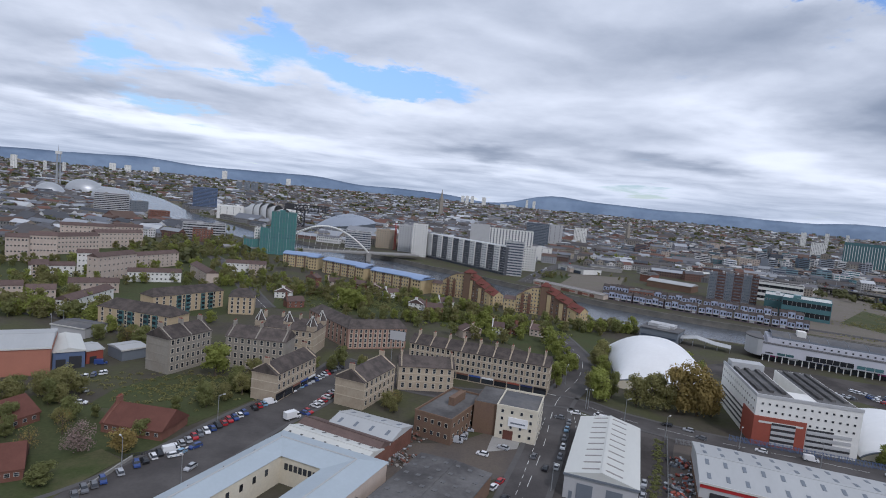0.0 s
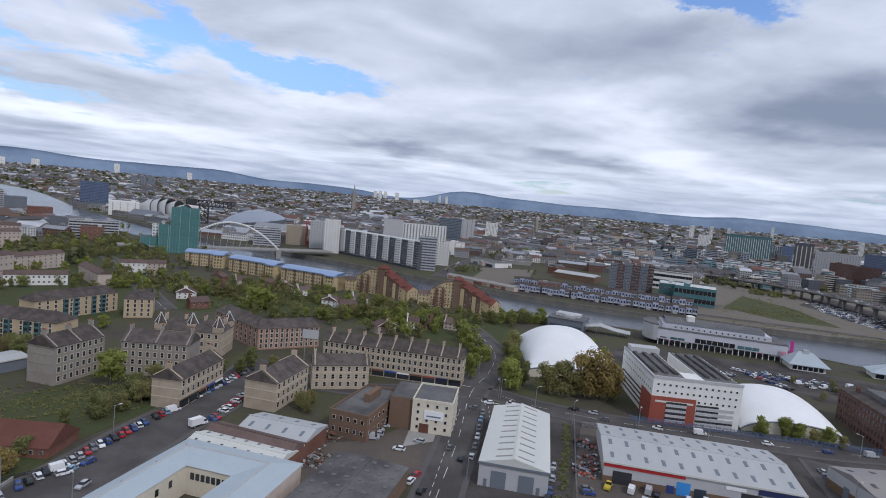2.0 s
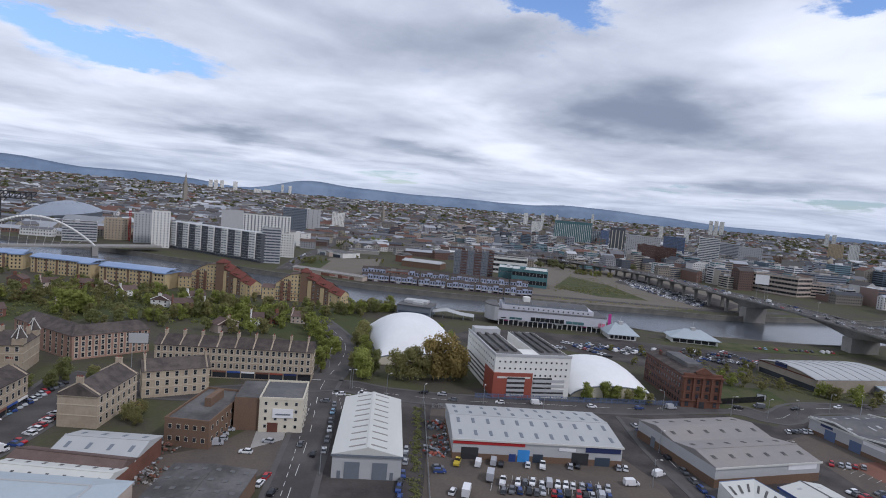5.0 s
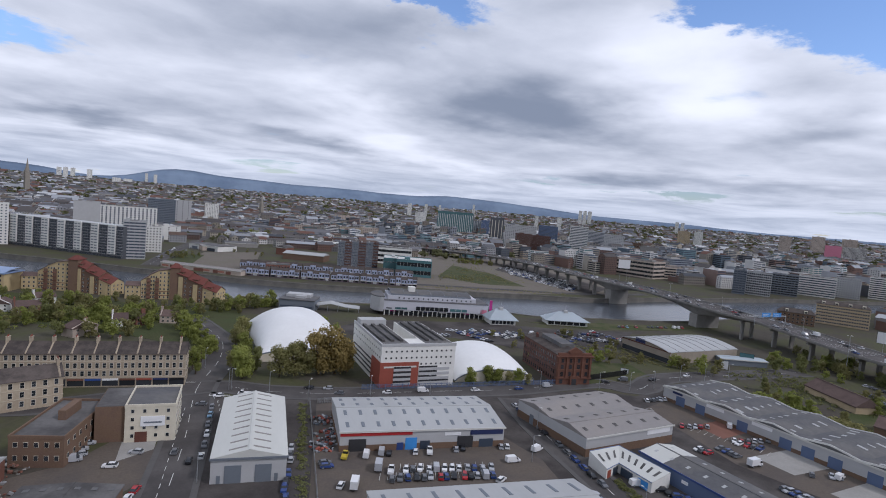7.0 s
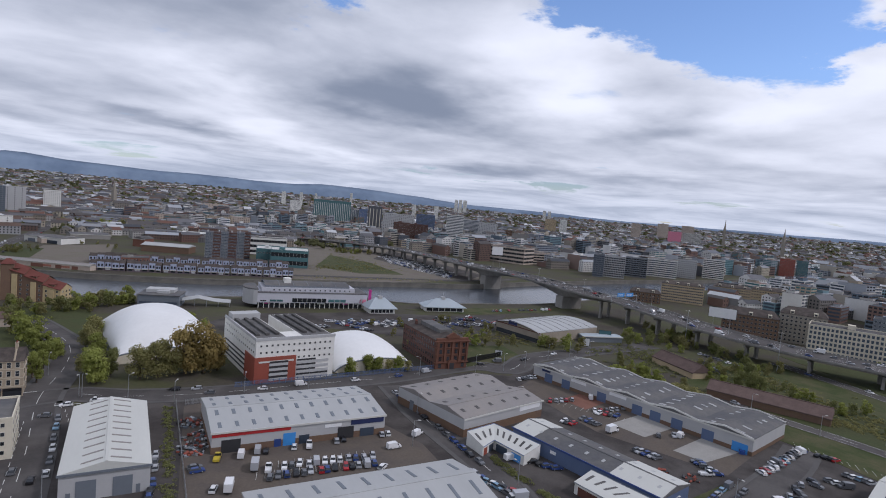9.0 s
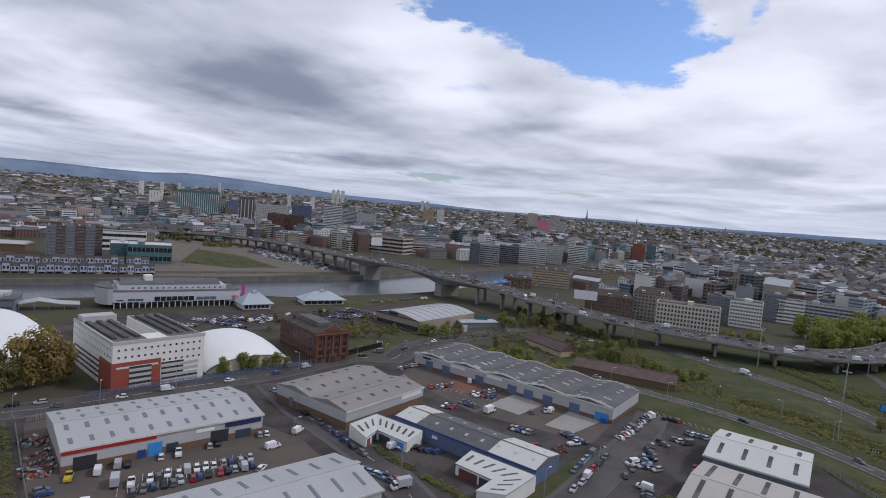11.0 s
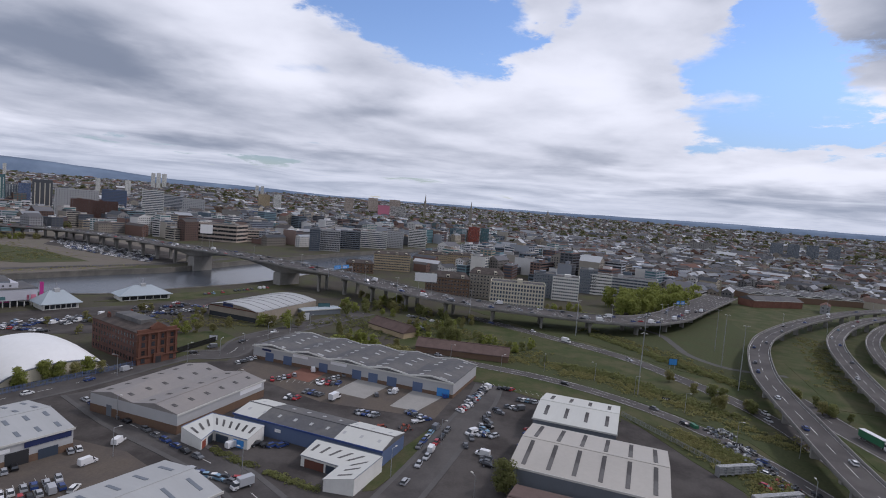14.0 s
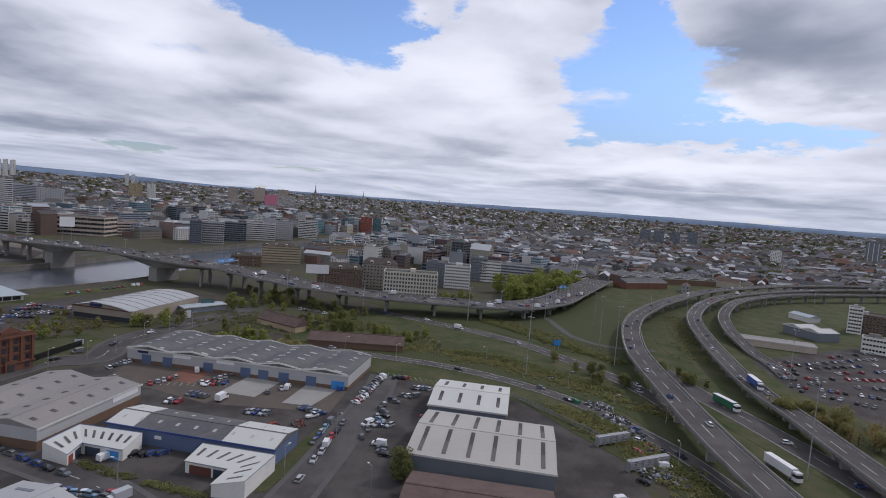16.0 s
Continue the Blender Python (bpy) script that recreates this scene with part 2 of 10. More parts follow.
M["roof_warm"] = mat("weathered_grey_metal_roof", (0.27, 0.245, 0.225), 0.65, var=0.13, scale=0.06, fine=0.8, tint=(0.22, 0.205, 0.195))
M["roof_dark"] = mat("dark_felt_roof", (0.082, 0.078, 0.077), 0.9, var=0.25, scale=0.06, fine=0.8, tint=(0.125, 0.12, 0.117))
M["roof_fibre"] = mat("stained_fibre_cement_roof", (0.16, 0.155, 0.15), 0.85, var=0.22, scale=0.08, fine=0.6, tint=(0.10, 0.10, 0.105))
M["slate"] = mat("slate_roof", (0.072, 0.061, 0.056), 0.85, var=0.22, scale=0.25, fine=1.5, tint=(0.095, 0.079, 0.07), rand=0.12)
M["brick_pink"] = mat("pale_red_brick", (0.34, 0.215, 0.165), 0.9, var=0.18, scale=0.2, fine=2.0)
M["tile_brown"] = mat("brown_tile_roof", (0.12, 0.085, 0.075), 0.85, var=0.2, scale=0.25, fine=1.5, rand=0.15)
M["tile_red"] = mat("red_tile_roof", (0.23, 0.075, 0.055), 0.85, var=0.18, scale=0.25, fine=1.5, rand=0.1)
M["tile_maroon"] = mat("maroon_tile_roof", (0.125, 0.055, 0.042), 0.85, var=0.15, scale=0.25, fine=1.5)
M["blue_roof"] = mat("blue_metal_roof", (0.22, 0.30, 0.46), 0.45, var=0.08, scale=0.1, fine=1.0)
M["sandstone"] = mat("blond_sandstone", (0.45, 0.38, 0.285), 0.9, var=0.2, scale=0.2, fine=1.2, tint=(0.33, 0.27, 0.20), rand=0.10)
M["greystone"] = mat("grey_weathered_stone", (0.31, 0.285, 0.245), 0.9, var=0.2, scale=0.2, fine=1.2, tint=(0.24, 0.215, 0.18))
M["redstone"] = mat("red_sandstone", (0.175, 0.085, 0.058), 0.9, var=0.25, scale=0.2, fine=1.2, tint=(0.125, 0.06, 0.044))
M["brick_red"] = mat("red_brick", (0.185, 0.09, 0.066), 0.9, var=0.2, scale=0.2, fine=2.0, rand=0.1)
M["brick_brown"] = mat("brown_brick", (0.19, 0.125, 0.085), 0.9, var=0.22, scale=0.2, fine=2.0, tint=(0.145, 0.095, 0.07))
M["brick_buff"] = mat("buff_brick", (0.45, 0.355, 0.23), 0.9, var=0.12, scale=0.2, fine=2.0)
M["yellow"] = mat("yellow_brick", (0.47, 0.37, 0.21), 0.9, var=0.1, scale=0.2, fine=2.0)
M["harl"] = mat("beige_roughcast", (0.46, 0.385, 0.325), 0.95, var=0.12, scale=0.2, fine=2.0, rand=0.06)
M["white"] = mat("white_render", (0.68, 0.67, 0.63), 0.8, var=0.08, scale=0.2, fine=1.5)
M["cream"] = mat("cream_render", (0.60, 0.55, 0.44), 0.85, var=0.12, scale=0.15, fine=1.5)
M["clad_grey"] = mat("grey_cladding", (0.42, 0.42, 0.42), 0.6, var=0.06, scale=0.2, fine=2.0)
M["clad_blue"] = mat("blue_cladding", (0.10, 0.14, 0.24), 0.6, var=0.08, scale=0.2, fine=2.0)
M["clad_slate"] = mat("blue_grey_cladding", (0.15, 0.17, 0.195), 0.6, var=0.07, scale=0.2, fine=2.0)
M["clad_red"] = mat("red_cladding", (0.27, 0.065, 0.04), 0.65, var=0.1, scale=0.2, fine=2.0)
M["terracotta"] = mat("terracotta_cladding", (0.36, 0.15, 0.10), 0.8, var=0.08, scale=0.1, fine=1.5)
M["concrete"] = mat("concrete", (0.30, 0.29, 0.27), 0.9, var=0.2, scale=0.15, fine=1.2, tint=(0.22, 0.21, 0.195))
M["parapet"] = mat("concrete_parapet", (0.25, 0.24, 0.225), 0.9, var=0.2, scale=0.15, fine=1.2)
M["dark"] = mat("dark_metal", (0.03, 0.03, 0.033), 0.6, var=0.1)
M["steel"] = mat("galvanised_steel", (0.42, 0.43, 0.44), 0.45, metal=0.6, var=0.08)
M["paint_white"] = mat("road_paint", (0.60, 0.60, 0.57), 0.8, var=0.2, scale=0.3, fine=2.0)
M["membrane"] = mat("white_membrane", (0.74, 0.74, 0.73), 0.55, var=0.06, scale=0.05, fine=0.5, bump=0.05)
M["glass"] = mat("window_glass", (0.030, 0.034, 0.040), 0.25, var=0.1, bump=0.02, rand=0.5)
M["glass_teal"] = mat("teal_glass", (0.07, 0.15, 0.16), 0.25, var=0.1, bump=0.02, rand=0.2)
M["glass_blue"] = mat("blue_glass", (0.045, 0.06, 0.085), 0.28, var=0.1, bump=0.02, rand=0.2)
M["frame"] = mat("white_window_frame", (0.55, 0.54, 0.50), 0.7, var=0.05)
M["sill"] = mat("stone_surround", (0.50, 0.43, 0.33), 0.9, var=0.12)
M["net"] = mat("teal_scaffold_net", (0.085, 0.22, 0.20), 0.9, var=0.22, scale=0.12, fine=0.8, tint=(0.07, 0.16, 0.165))
M["arena_metal"] = mat("arena_metal", (0.25, 0.28, 0.33), 0.5, var=0.08, scale=0.03, fine=0.4)
M["far_leaf"] = mat("far_spring_leaf", (0.135, 0.138, 0.065), 0.9, var=0.15, scale=0.02, fine=0.3, bump=0, island=0.2)
M["bark"] = mat("bark", (0.10, 0.08, 0.06), 0.95, var=0.2, scale=1, fine=5)
M["leaf"] = mat("spring_leaf", (0.26, 0.285, 0.075), 0.8, var=0.12, scale=0.4, fine=2, bump=0, rand=0.15, island=0.2)
M["leaf_dark"] = mat("dark_leaf", (0.20, 0.21, 0.08), 0.8, var=0.12, scale=0.4, fine=2, bump=0, rand=0.15, island=0.2)
M["leaf_brown"] = mat("budding_leaf", (0.30, 0.23, 0.085), 0.85, var=0.12, scale=0.4, fine=2, bump=0, rand=0.12, island=0.22)
M["leaf_olive"] = mat("olive_leaf", (0.26, 0.245, 0.10), 0.85, var=0.12, scale=0.4, fine=2, bump=0, rand=0.15, island=0.2)
M["blossom"] = mat("pink_blossom", (0.34, 0.25, 0.23), 0.8, var=0.1, bump=0, island=0.3)
for key in ("leaf", "leaf_dark", "leaf_brown", "leaf_olive", "blossom", "far_leaf"):
    t = M[key].node_tree
    p = t.nodes["Principled BSDF"]
    p.inputs["Specular IOR Level"].default_value = 0.2
    through_leaf = t.nodes.new("ShaderNodeBsdfTranslucent")
    t.links.new(p.inputs["Base Color"].links[0].from_socket, through_leaf.inputs[0])
    blend = t.nodes.new("ShaderNodeMixShader")
    blend.inputs[0].default_value = 0.45
    t.links.new(p.outputs[0], blend.inputs[1])
    t.links.new(through_leaf.outputs[0], blend.inputs[2])
    t.links.new(blend.outputs[0], t.nodes["Material Output"].inputs[0])
M["wing_red"] = mat("dark_red_tile_roof", (0.145, 0.052, 0.042), 0.85, var=0.2, scale=0.3, fine=1.5)
M["lilac"] = mat("pale_lilac_panel", (0.50, 0.50, 0.54), 0.6, var=0.07, scale=0.1, fine=1.0)
M["hall_wall"] = mat("grey_buff_blockwork", (0.30, 0.26, 0.21), 0.9, var=0.15, scale=0.2, fine=1.5)
M["brick_dark"] = mat("sooty_red_brick", (0.115, 0.066, 0.055), 0.9, var=0.2, scale=0.2, fine=2.0)
M["tyre"] = mat("tyre_rubber", (0.02, 0.02, 0.02), 0.9, var=0.1)
M["dark_panel"] = mat("dark_grey_panel", (0.075, 0.08, 0.09), 0.6, var=0.08, scale=0.2, fine=2.0)
for key, c in dict(red=(0.38, 0.02, 0.02), blue=(0.03, 0.08, 0.30), teal=(0.03, 0.25, 0.30), skyblue=(0.05, 0.25, 0.60), yellow_sign=(0.55, 0.45, 0.05), magenta=(0.45, 0.03, 0.22), green=(0.03, 0.16, 0.08), orange=(0.55, 0.12, 0.02), black=(0.02, 0.02, 0.022), signwhite=(0.75, 0.75, 0.75), navy=(0.02, 0.03, 0.10), pink=(0.60, 0.20, 0.28)).items():
    M[key] = mat(key + "_paint", c, 0.5, var=0.06)
for key, c in dict(silver=(0.40, 0.41, 0.43), car_white=(0.72, 0.72, 0.72), car_black=(0.015, 0.015, 0.018), car_grey=(0.13, 0.135, 0.145), car_blue=(0.03, 0.06, 0.20), car_red=(0.36, 0.02, 0.025), car_pale=(0.20, 0.33, 0.45), car_yellow=(0.55, 0.42, 0.05)).items():
    M[key] = mat(key + "_car_paint", c, 0.28, metal=0.0, var=0.03, bump=0)

# ---- builders ----
class MB:
    """Collects faces of one mesh."""

    def __init__(self):
        self.v, self.f, self.m = [], [], []

    def face(self, pts, m=0):
        n = len(self.v)
        self.v += [tuple(p) for p in pts]
        self.f.append(tuple(range(n, n + len(pts))))
        self.m.append(m)
        return self

    def box(self, x0, y0, z0, x1, y1, z1, m=0):
        n = len(self.v)
        self.v += [(x, y, z) for z in (z0, z1) for x, y in ((x0, y0), (x1, y0), (x1, y1), (x0, y1))]
        for q in ((3, 2, 1, 0), (4, 5, 6, 7), (0, 1, 5, 4), (1, 2, 6, 5), (2, 3, 7, 6), (3, 0, 4, 7)):
            self.f.append(tuple(n + i for i in q))
            self.m.append(m)
        return self

    def prism(self, outline, z0, z1, m=0, mtop=None):
        """Upright prism over a plan outline (counter-clockwise)."""
        n, k = len(self.v), len(outline)
        self.v += [(x, y, z0) for x, y in outline] + [(x, y, z1) for x, y in outline]
        self.f.append(tuple(n + k + i for i in range(k)))
        self.m.append(m if mtop is None else mtop)
        self.f.append(tuple(n + i for i in reversed(range(k))))
        self.m.append(m)
        for i in range(k):
            j = (i + 1) % k
            self.f.append((n + i, n + j, n + k + j, n + k + i))
            self.m.append(m)
        return self

    def tube(self, p, q, r0, r1, sides=6, m=0):
        p, q = Vector(p), Vector(q)
        t = (q - p).normalized()
        a = t.cross((0, 0, 1)) if abs(t.z) < 0.95 else t.cross((1, 0, 0))
        a.normalize()
        b = t.cross(a)
        n = len(self.v)
        for c, r in ((p, r0), (q, r1)):
            for i in range(sides):
                w = 2 * math.pi * i / sides
                self.v.append(tuple(c + (a * math.cos(w) + b * math.sin(w)) * r))
        for i in range(sides):
            j = (i + 1) % sides
            self.f.append((n + j, n + i, n + sides + i, n + sides + j))
            self.m.append(m)
        self.f.append(tuple(n + i for i in range(sides)))
        self.f.append(tuple(n + sides + i for i in reversed(range(sides))))
        self.m += [m, m]
        return self

    def sheet(self, rows, m=0):
        """Skin over a grid of points."""
        n, k = len(self.v), len(rows[0])
        for r in rows:
            self.v += [tuple(p) for p in r]
        for i in range(len(rows) - 1):
            for j in range(k - 1):
                a = n + i * k + j
                self.f.append((a, a + 1, a + k + 1, a + k))
                self.m.append(m)
        return self

    def add(self, other, mx, m=None):
        n = len(self.v)
        self.v += [tuple(mx @ Vector(p)) for p in other.v]
        self.f += [tuple(n + i for i in q) for q in other.f]
        self.m += other.m if m is None else [m] * len(other.f)
        return self

    def mesh(self, name, mats, smooth=False):
        me = bpy.data.meshes.new(name)
        me.from_pydata(self.v, [], self.f)
        for x in mats:
            me.materials.append(x)
        me.polygons.foreach_set("material_index", self.m)
        if smooth:
            me.polygons.foreach_set("use_smooth", [True] * len(self.f))
        me.update()
        return me


def mats_of(mats):
    mats = [mats] if isinstance(mats, str) else mats
    return [M[k] if isinstance(k, str) else k for k in mats]


def part(name, mb, mats, parent=None, label="", mx=None, smooth=False):
    me = mb if isinstance(mb, bpy.types.Mesh) else mb.mesh(name, mats_of(mats), smooth)
    ob = new(name, me)
    if parent:
        ob.parent = parent
    if mx is not None:
        ob.matrix_basis = mx
    if label:
        ob["label"] = label
    return ob


def thing(name, label, category, mx=None, group="", kind=""):
    ob = new(name)
    ob.empty_display_size = 1
    if mx is not None:
        ob.matrix_basis = mx
    if label and len(label.split()) < 4:
        label += " in the riverside city"
    return tagged(ob, label, category, group, kind)


def site(a, b, z=0.0):
    """Frame with its origin at a, x towards b, y away from the viewer; and its width."""
    w = math.hypot(b[0] - a[0], b[1] - a[1])
    return pose(a[0], a[1], z, 0, 0, math.degrees(math.atan2(b[1] - a[1], b[0] - a[0]))), w


OCC = []


def occupy(mx, w, d):
    """Marks the ground under a building as taken."""
    c = mx @ Vector((w / 2, d / 2, 0))
    OCC.append((c.x, c.y, math.hypot(w, d) / 2 + 3))


def curve(pts, step=6.0):
    """Smooth line through points of any dimension."""
    p = [Vector(q) for q in pts]
    p = [2 * p[0] - p[1]] + p + [2 * p[-1] - p[-2]]
    out = []
    for i in range(1, len(p) - 2):
        a, b, c, d = p[i - 1:i + 3]
        n = max(1, int((c - b).length / step))
        for j in range(n):
            t = j / n
            out.append(0.5 * (2 * b + (c - a) * t + (2 * a - 5 * b + 4 * c - d) * t * t + (3 * b - a - 3 * c + d) * t ** 3))
    return out + [p[-2]]


def offsets(line, dist):
    """Line moved sideways (left positive) in plan."""
    out = []
    for i, p in enumerate(line):
        t = line[min(i + 1, len(line) - 1)] - line[max(i - 1, 0)]
        n = Vector((-t.y, t.x)).normalized()
        q = p.copy()
        q.x += n.x * dist
        q.y += n.y * dist
        out.append(q)
    return out


def win_mesh(w, h, surround=0.0, glass="glass", frame_mat="frame", cross=True):
    """Window that stands a little proud of a wall in the plane y = 0, facing -y."""
    key = ("window", w, h, surround, glass, frame_mat, cross)
    if key not in CACHE:
        b = MB()
        if surround:
            b.box(-w / 2 - surround, -0.05, -h / 2 - surround, w / 2 + surround, 0.02, h / 2 + surround, 2)
        b.box(-w / 2, -0.09, -h / 2, w / 2, 0, h / 2, 1)
        g = 0.07
        if cross:
            b.box(-w / 2 + g, -0.11, -h / 2 + g, w / 2 - g, -0.08, -0.03, 0)
            b.box(-w / 2 + g, -0.11, 0.03, w / 2 - g, -0.08, h / 2 - g, 0)
        else:
            b.box(-w / 2 + g, -0.11, -h / 2 + g, w / 2 - g, -0.08, h / 2 - g, 0)
        CACHE[key] = (b, b.mesh("window", mats_of([glass, frame_mat, "sill"])))
    return CACHE[key]


CACHE = {}
FACE_TURN = {"f": 0, "r": 90, "b": 180, "l": -90}


def wall_place(face, u, z, w, d):
    """Place on one of the four walls of a w x d building: u metres along it from its left end as seen from outside."""
    x, y = {"f": (u, 0), "r": (w, u), "b": (w - u, d), "l": (0, d - u)}[face]
    return pose(x, y, z, 0, 0, FACE_TURN[face])


def glaze(parent, w, d, face, us, zs, size, join=None, surround=0.0, glass="glass", frame_mat="frame", cross=True, name="window"):
    """Windows on a wall, each an object, or joined into the given mesh of (glass, frame, surround)."""
    b, me = win_mesh(*size, surround, glass, frame_mat, cross and join is None)
    for z in zs:
        for u in us:
            mx = wall_place(face, u, z, w, d)
            if join is not None:
                join.add(b, mx)
            else:
                part(name, me, None, parent, mx=mx)


def spread(n, w, edge):
    """n positions over w metres, with a margin at each end."""
    return [edge + (w - 2 * edge) * (i + 0.5) / n for i in range(n)]


def gable_roof(b, w, d, z, rise, over=0.4, axis="x", hip=0.0, m=0, thick=0.25):
    """Pitched roof on a w x d plan; the ridge runs along axis; hip pulls its ends in."""
    if axis == "x":
        r0, r1 = (-over + hip, d / 2, z + rise), (w + over - hip, d / 2, z + rise)
        e = [(-over, -over, z), (w + over, -over, z), (w + over, d + over, z), (-over, d + over, z)]
        tops = [(e[0], e[1], r1, r0), (e[2], e[3], r0, r1), (e[1], e[2], r1), (e[3], e[0], r0)]
    else:
        r0, r1 = (w / 2, -over + hip, z + rise), (w / 2, d + over - hip, z + rise)
        e = [(-over, -over, z), (w + over, -over, z), (w + over, d + over, z), (-over, d + over, z)]
        tops = [(e[1], e[2], r1, r0), (e[3], e[0], r0, r1), (e[0], e[1], r0), (e[2], e[3], r1)]
    for q in tops:
        b.face(q, m)
    lo = [(x, y, zz - thick) for x, y, zz in e]
    for i in range(4):
        j = (i + 1) % 4
        b.face((lo[i], lo[j], e[j], e[i]), m)
    b.face(lo[::-1], m)
    return b

# ---- ground, river, distance ----
SOUTH = [(-1423, 1927), (-1098, 1780), (-591, 1129), (-474, 1025), (-282, 806), (-174, 681), (-88, 616), (-16, 555), (47, 486), (115, 440), (159, 424), (215, 400), (300, 374), (335, 326), (390, 303), (475, 272), (628, 262), (738, 250), (1001, 213), (1332, 155)]
NORTH = [(-1500, 2090), (-964, 1750), (-605, 1290), (-361, 1040), (-220, 862), (-110, 780), (-62, 742), (-22, 700), (39, 645), (75, 606), (127, 562), (170, 524), (237, 484), (322, 452), (419, 415), (487, 384), (596, 372), (689, 356), (818, 332), (980, 290), (1176, 257), (1488, 205)]
south_bank, north_bank = curve(SOUTH, 12), curve(NORTH, 12)
R_FLAT, R_END = 1330.0, 4880.0


def rise(r):
    """Height of the land at a distance: flat by the river, climbing towards the edge of the city."""
    t = max(0.0, (r - 1300) / (R_END - 1300))
    return 92.0 * t ** 1.25


def land(x, y):
    return rise(math.hypot(x, y)) if math.hypot(x, y) > R_FLAT else 0.0


def bank_side(line, clockwise):
    inner = [(p.x, p.y) for p in line if math.hypot(p.x, p.y) < R_FLAT]
    a0, a1 = (math.atan2(q[0], q[1]) for q in (inner[-1], inner[0]))
    if clockwise and a1 < a0:
        a1 += 2 * math.pi
    if not clockwise and a1 > a0:
        a1 -= 2 * math.pi
    arc = [(R_FLAT * math.sin(a0 + (a1 - a0) * i / 48), R_FLAT * math.cos(a0 + (a1 - a0) * i / 48)) for i in range(49)]
    return inner, inner + arc


gb = MB()
for line, cw in ((south_bank, True), (north_bank, False)):
    inner, ring = bank_side(line, cw)
    gb.face([(x, y, 0) for x, y in (ring[::-1] if cw else ring)], 0)
    for (xa, ya), (xb, yb) in zip(inner, inner[1:]):
        gb.face([(xa, ya, 0), (xb, yb, 0), (xb, yb, -7), (xa, ya, -7)], 1)
rings = []
for i in range(27):
    r = R_FLAT - 6 + (R_END - R_FLAT + 6) * (i / 26) ** 1.3
    rings.append([(r * math.sin(radians(a)), r * math.cos(radians(a)), rise(r) - (0.3 if i == 0 else 0) + (6 * noise.noise((r * 0.002, a * 0.05, 0)) if 3 < i < 26 else 0)) for a in range(0, 361, 3)])
gb.sheet(rings, 2)
ground = tagged(part("ground", gb, ["ground", "quay", "farland"]), "grey and green ground of a river city", "ground", kind="structure")

wb = MB()


def along(line, n):
    d = [0]
    for p, q in zip(line, line[1:]):
        d.append(d[-1] + (q - p).length)
    out, k = [], 0
    for i in range(n):
        s = d[-1] * i / (n - 1)
        while k < len(d) - 2 and d[k + 1] < s:
            k += 1
        out.append(line[k].lerp(line[k + 1], (s - d[k]) / (d[k + 1] - d[k])))
    return out


wrows = []
for p, q in zip(along(offsets(south_bank, -8), 160), along(offsets(north_bank, 8), 160)):
    k = min(1.0, max(0.0, (q.length - 1120) / 150))
    h = -4.2 + 4.8 * k if q.length < R_FLAT else rise(q.length) + 0.6 + 6.5 * min(1, (q.length - R_FLAT) / 200)
    wrows.append([(*p.lerp(q, k / 4), h) for k in range(5)])
wb.sheet(wrows)
tagged(part("water", wb, ["water"]), "dark rippled river water between stone quays", "river", kind="structure")


def kerb_line(name, line, width, height, mats, label, side=1):
    """Coping or wall that follows a line."""
    b = MB()
    inner = offsets(line, side * width)
    for (p, q), (r, s) in zip(zip(line, line[1:]), zip(inner, inner[1:])):
        b.face([(p.x, p.y, height), (q.x, q.y, height), (s.x, s.y, height), (r.x, r.y, height)])
        b.face([(p.x, p.y, -0.5), (q.x, q.y, -0.5), (q.x, q.y, height), (p.x, p.y, height)])
        b.face([(r.x, r.y, 0), (s.x, s.y, 0), (s.x, s.y, height), (r.x, r.y, height)])
    return tagged(part(name, b, mats), label, "quay wall", kind="structure")


near_n = [p for p in north_bank if p.length < R_FLAT - 10]
near_s = [p for p in south_bank if p.length < R_FLAT - 10]
kerb_line("quay_north", near_n, 1.0, 1.0, "quay", "pale stone quay wall along the river")
kerb_line("quay_south", near_s, 1.0, 0.8, "quay", "stone quay wall along the river", -1)


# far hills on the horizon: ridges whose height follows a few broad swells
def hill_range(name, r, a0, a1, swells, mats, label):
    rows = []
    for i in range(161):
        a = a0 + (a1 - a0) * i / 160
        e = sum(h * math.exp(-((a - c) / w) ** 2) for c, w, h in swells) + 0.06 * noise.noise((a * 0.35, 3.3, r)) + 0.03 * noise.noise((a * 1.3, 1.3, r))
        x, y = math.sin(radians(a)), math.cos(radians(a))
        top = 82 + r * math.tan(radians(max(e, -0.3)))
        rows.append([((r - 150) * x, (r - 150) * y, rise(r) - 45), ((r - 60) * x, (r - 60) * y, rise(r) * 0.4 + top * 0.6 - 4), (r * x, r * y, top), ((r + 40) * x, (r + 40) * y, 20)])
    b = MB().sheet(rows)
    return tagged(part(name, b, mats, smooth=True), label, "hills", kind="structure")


hill_range("backdrop_hills_far", 4840, -55, 150, [(-36, 10, 1.05), (-28, 5, 0.70), (-19, 6, 1.05), (-13, 4, 0.75), (-6, 5, 0.75), (0, 4, 0.55), (10, 4, 1.15), (16, 6, 1.0), (26, 7, 1.10), (37, 6, 1.15), (45, 6, 0.75), (56, 8, 0.45), (75, 18, 0.30), (105, 20, 0.55), (135, 22, 0.45)], "hill", "far hills on the horizon, tinted blue-grey for haze")


# ---- roads ----
ROADS = []


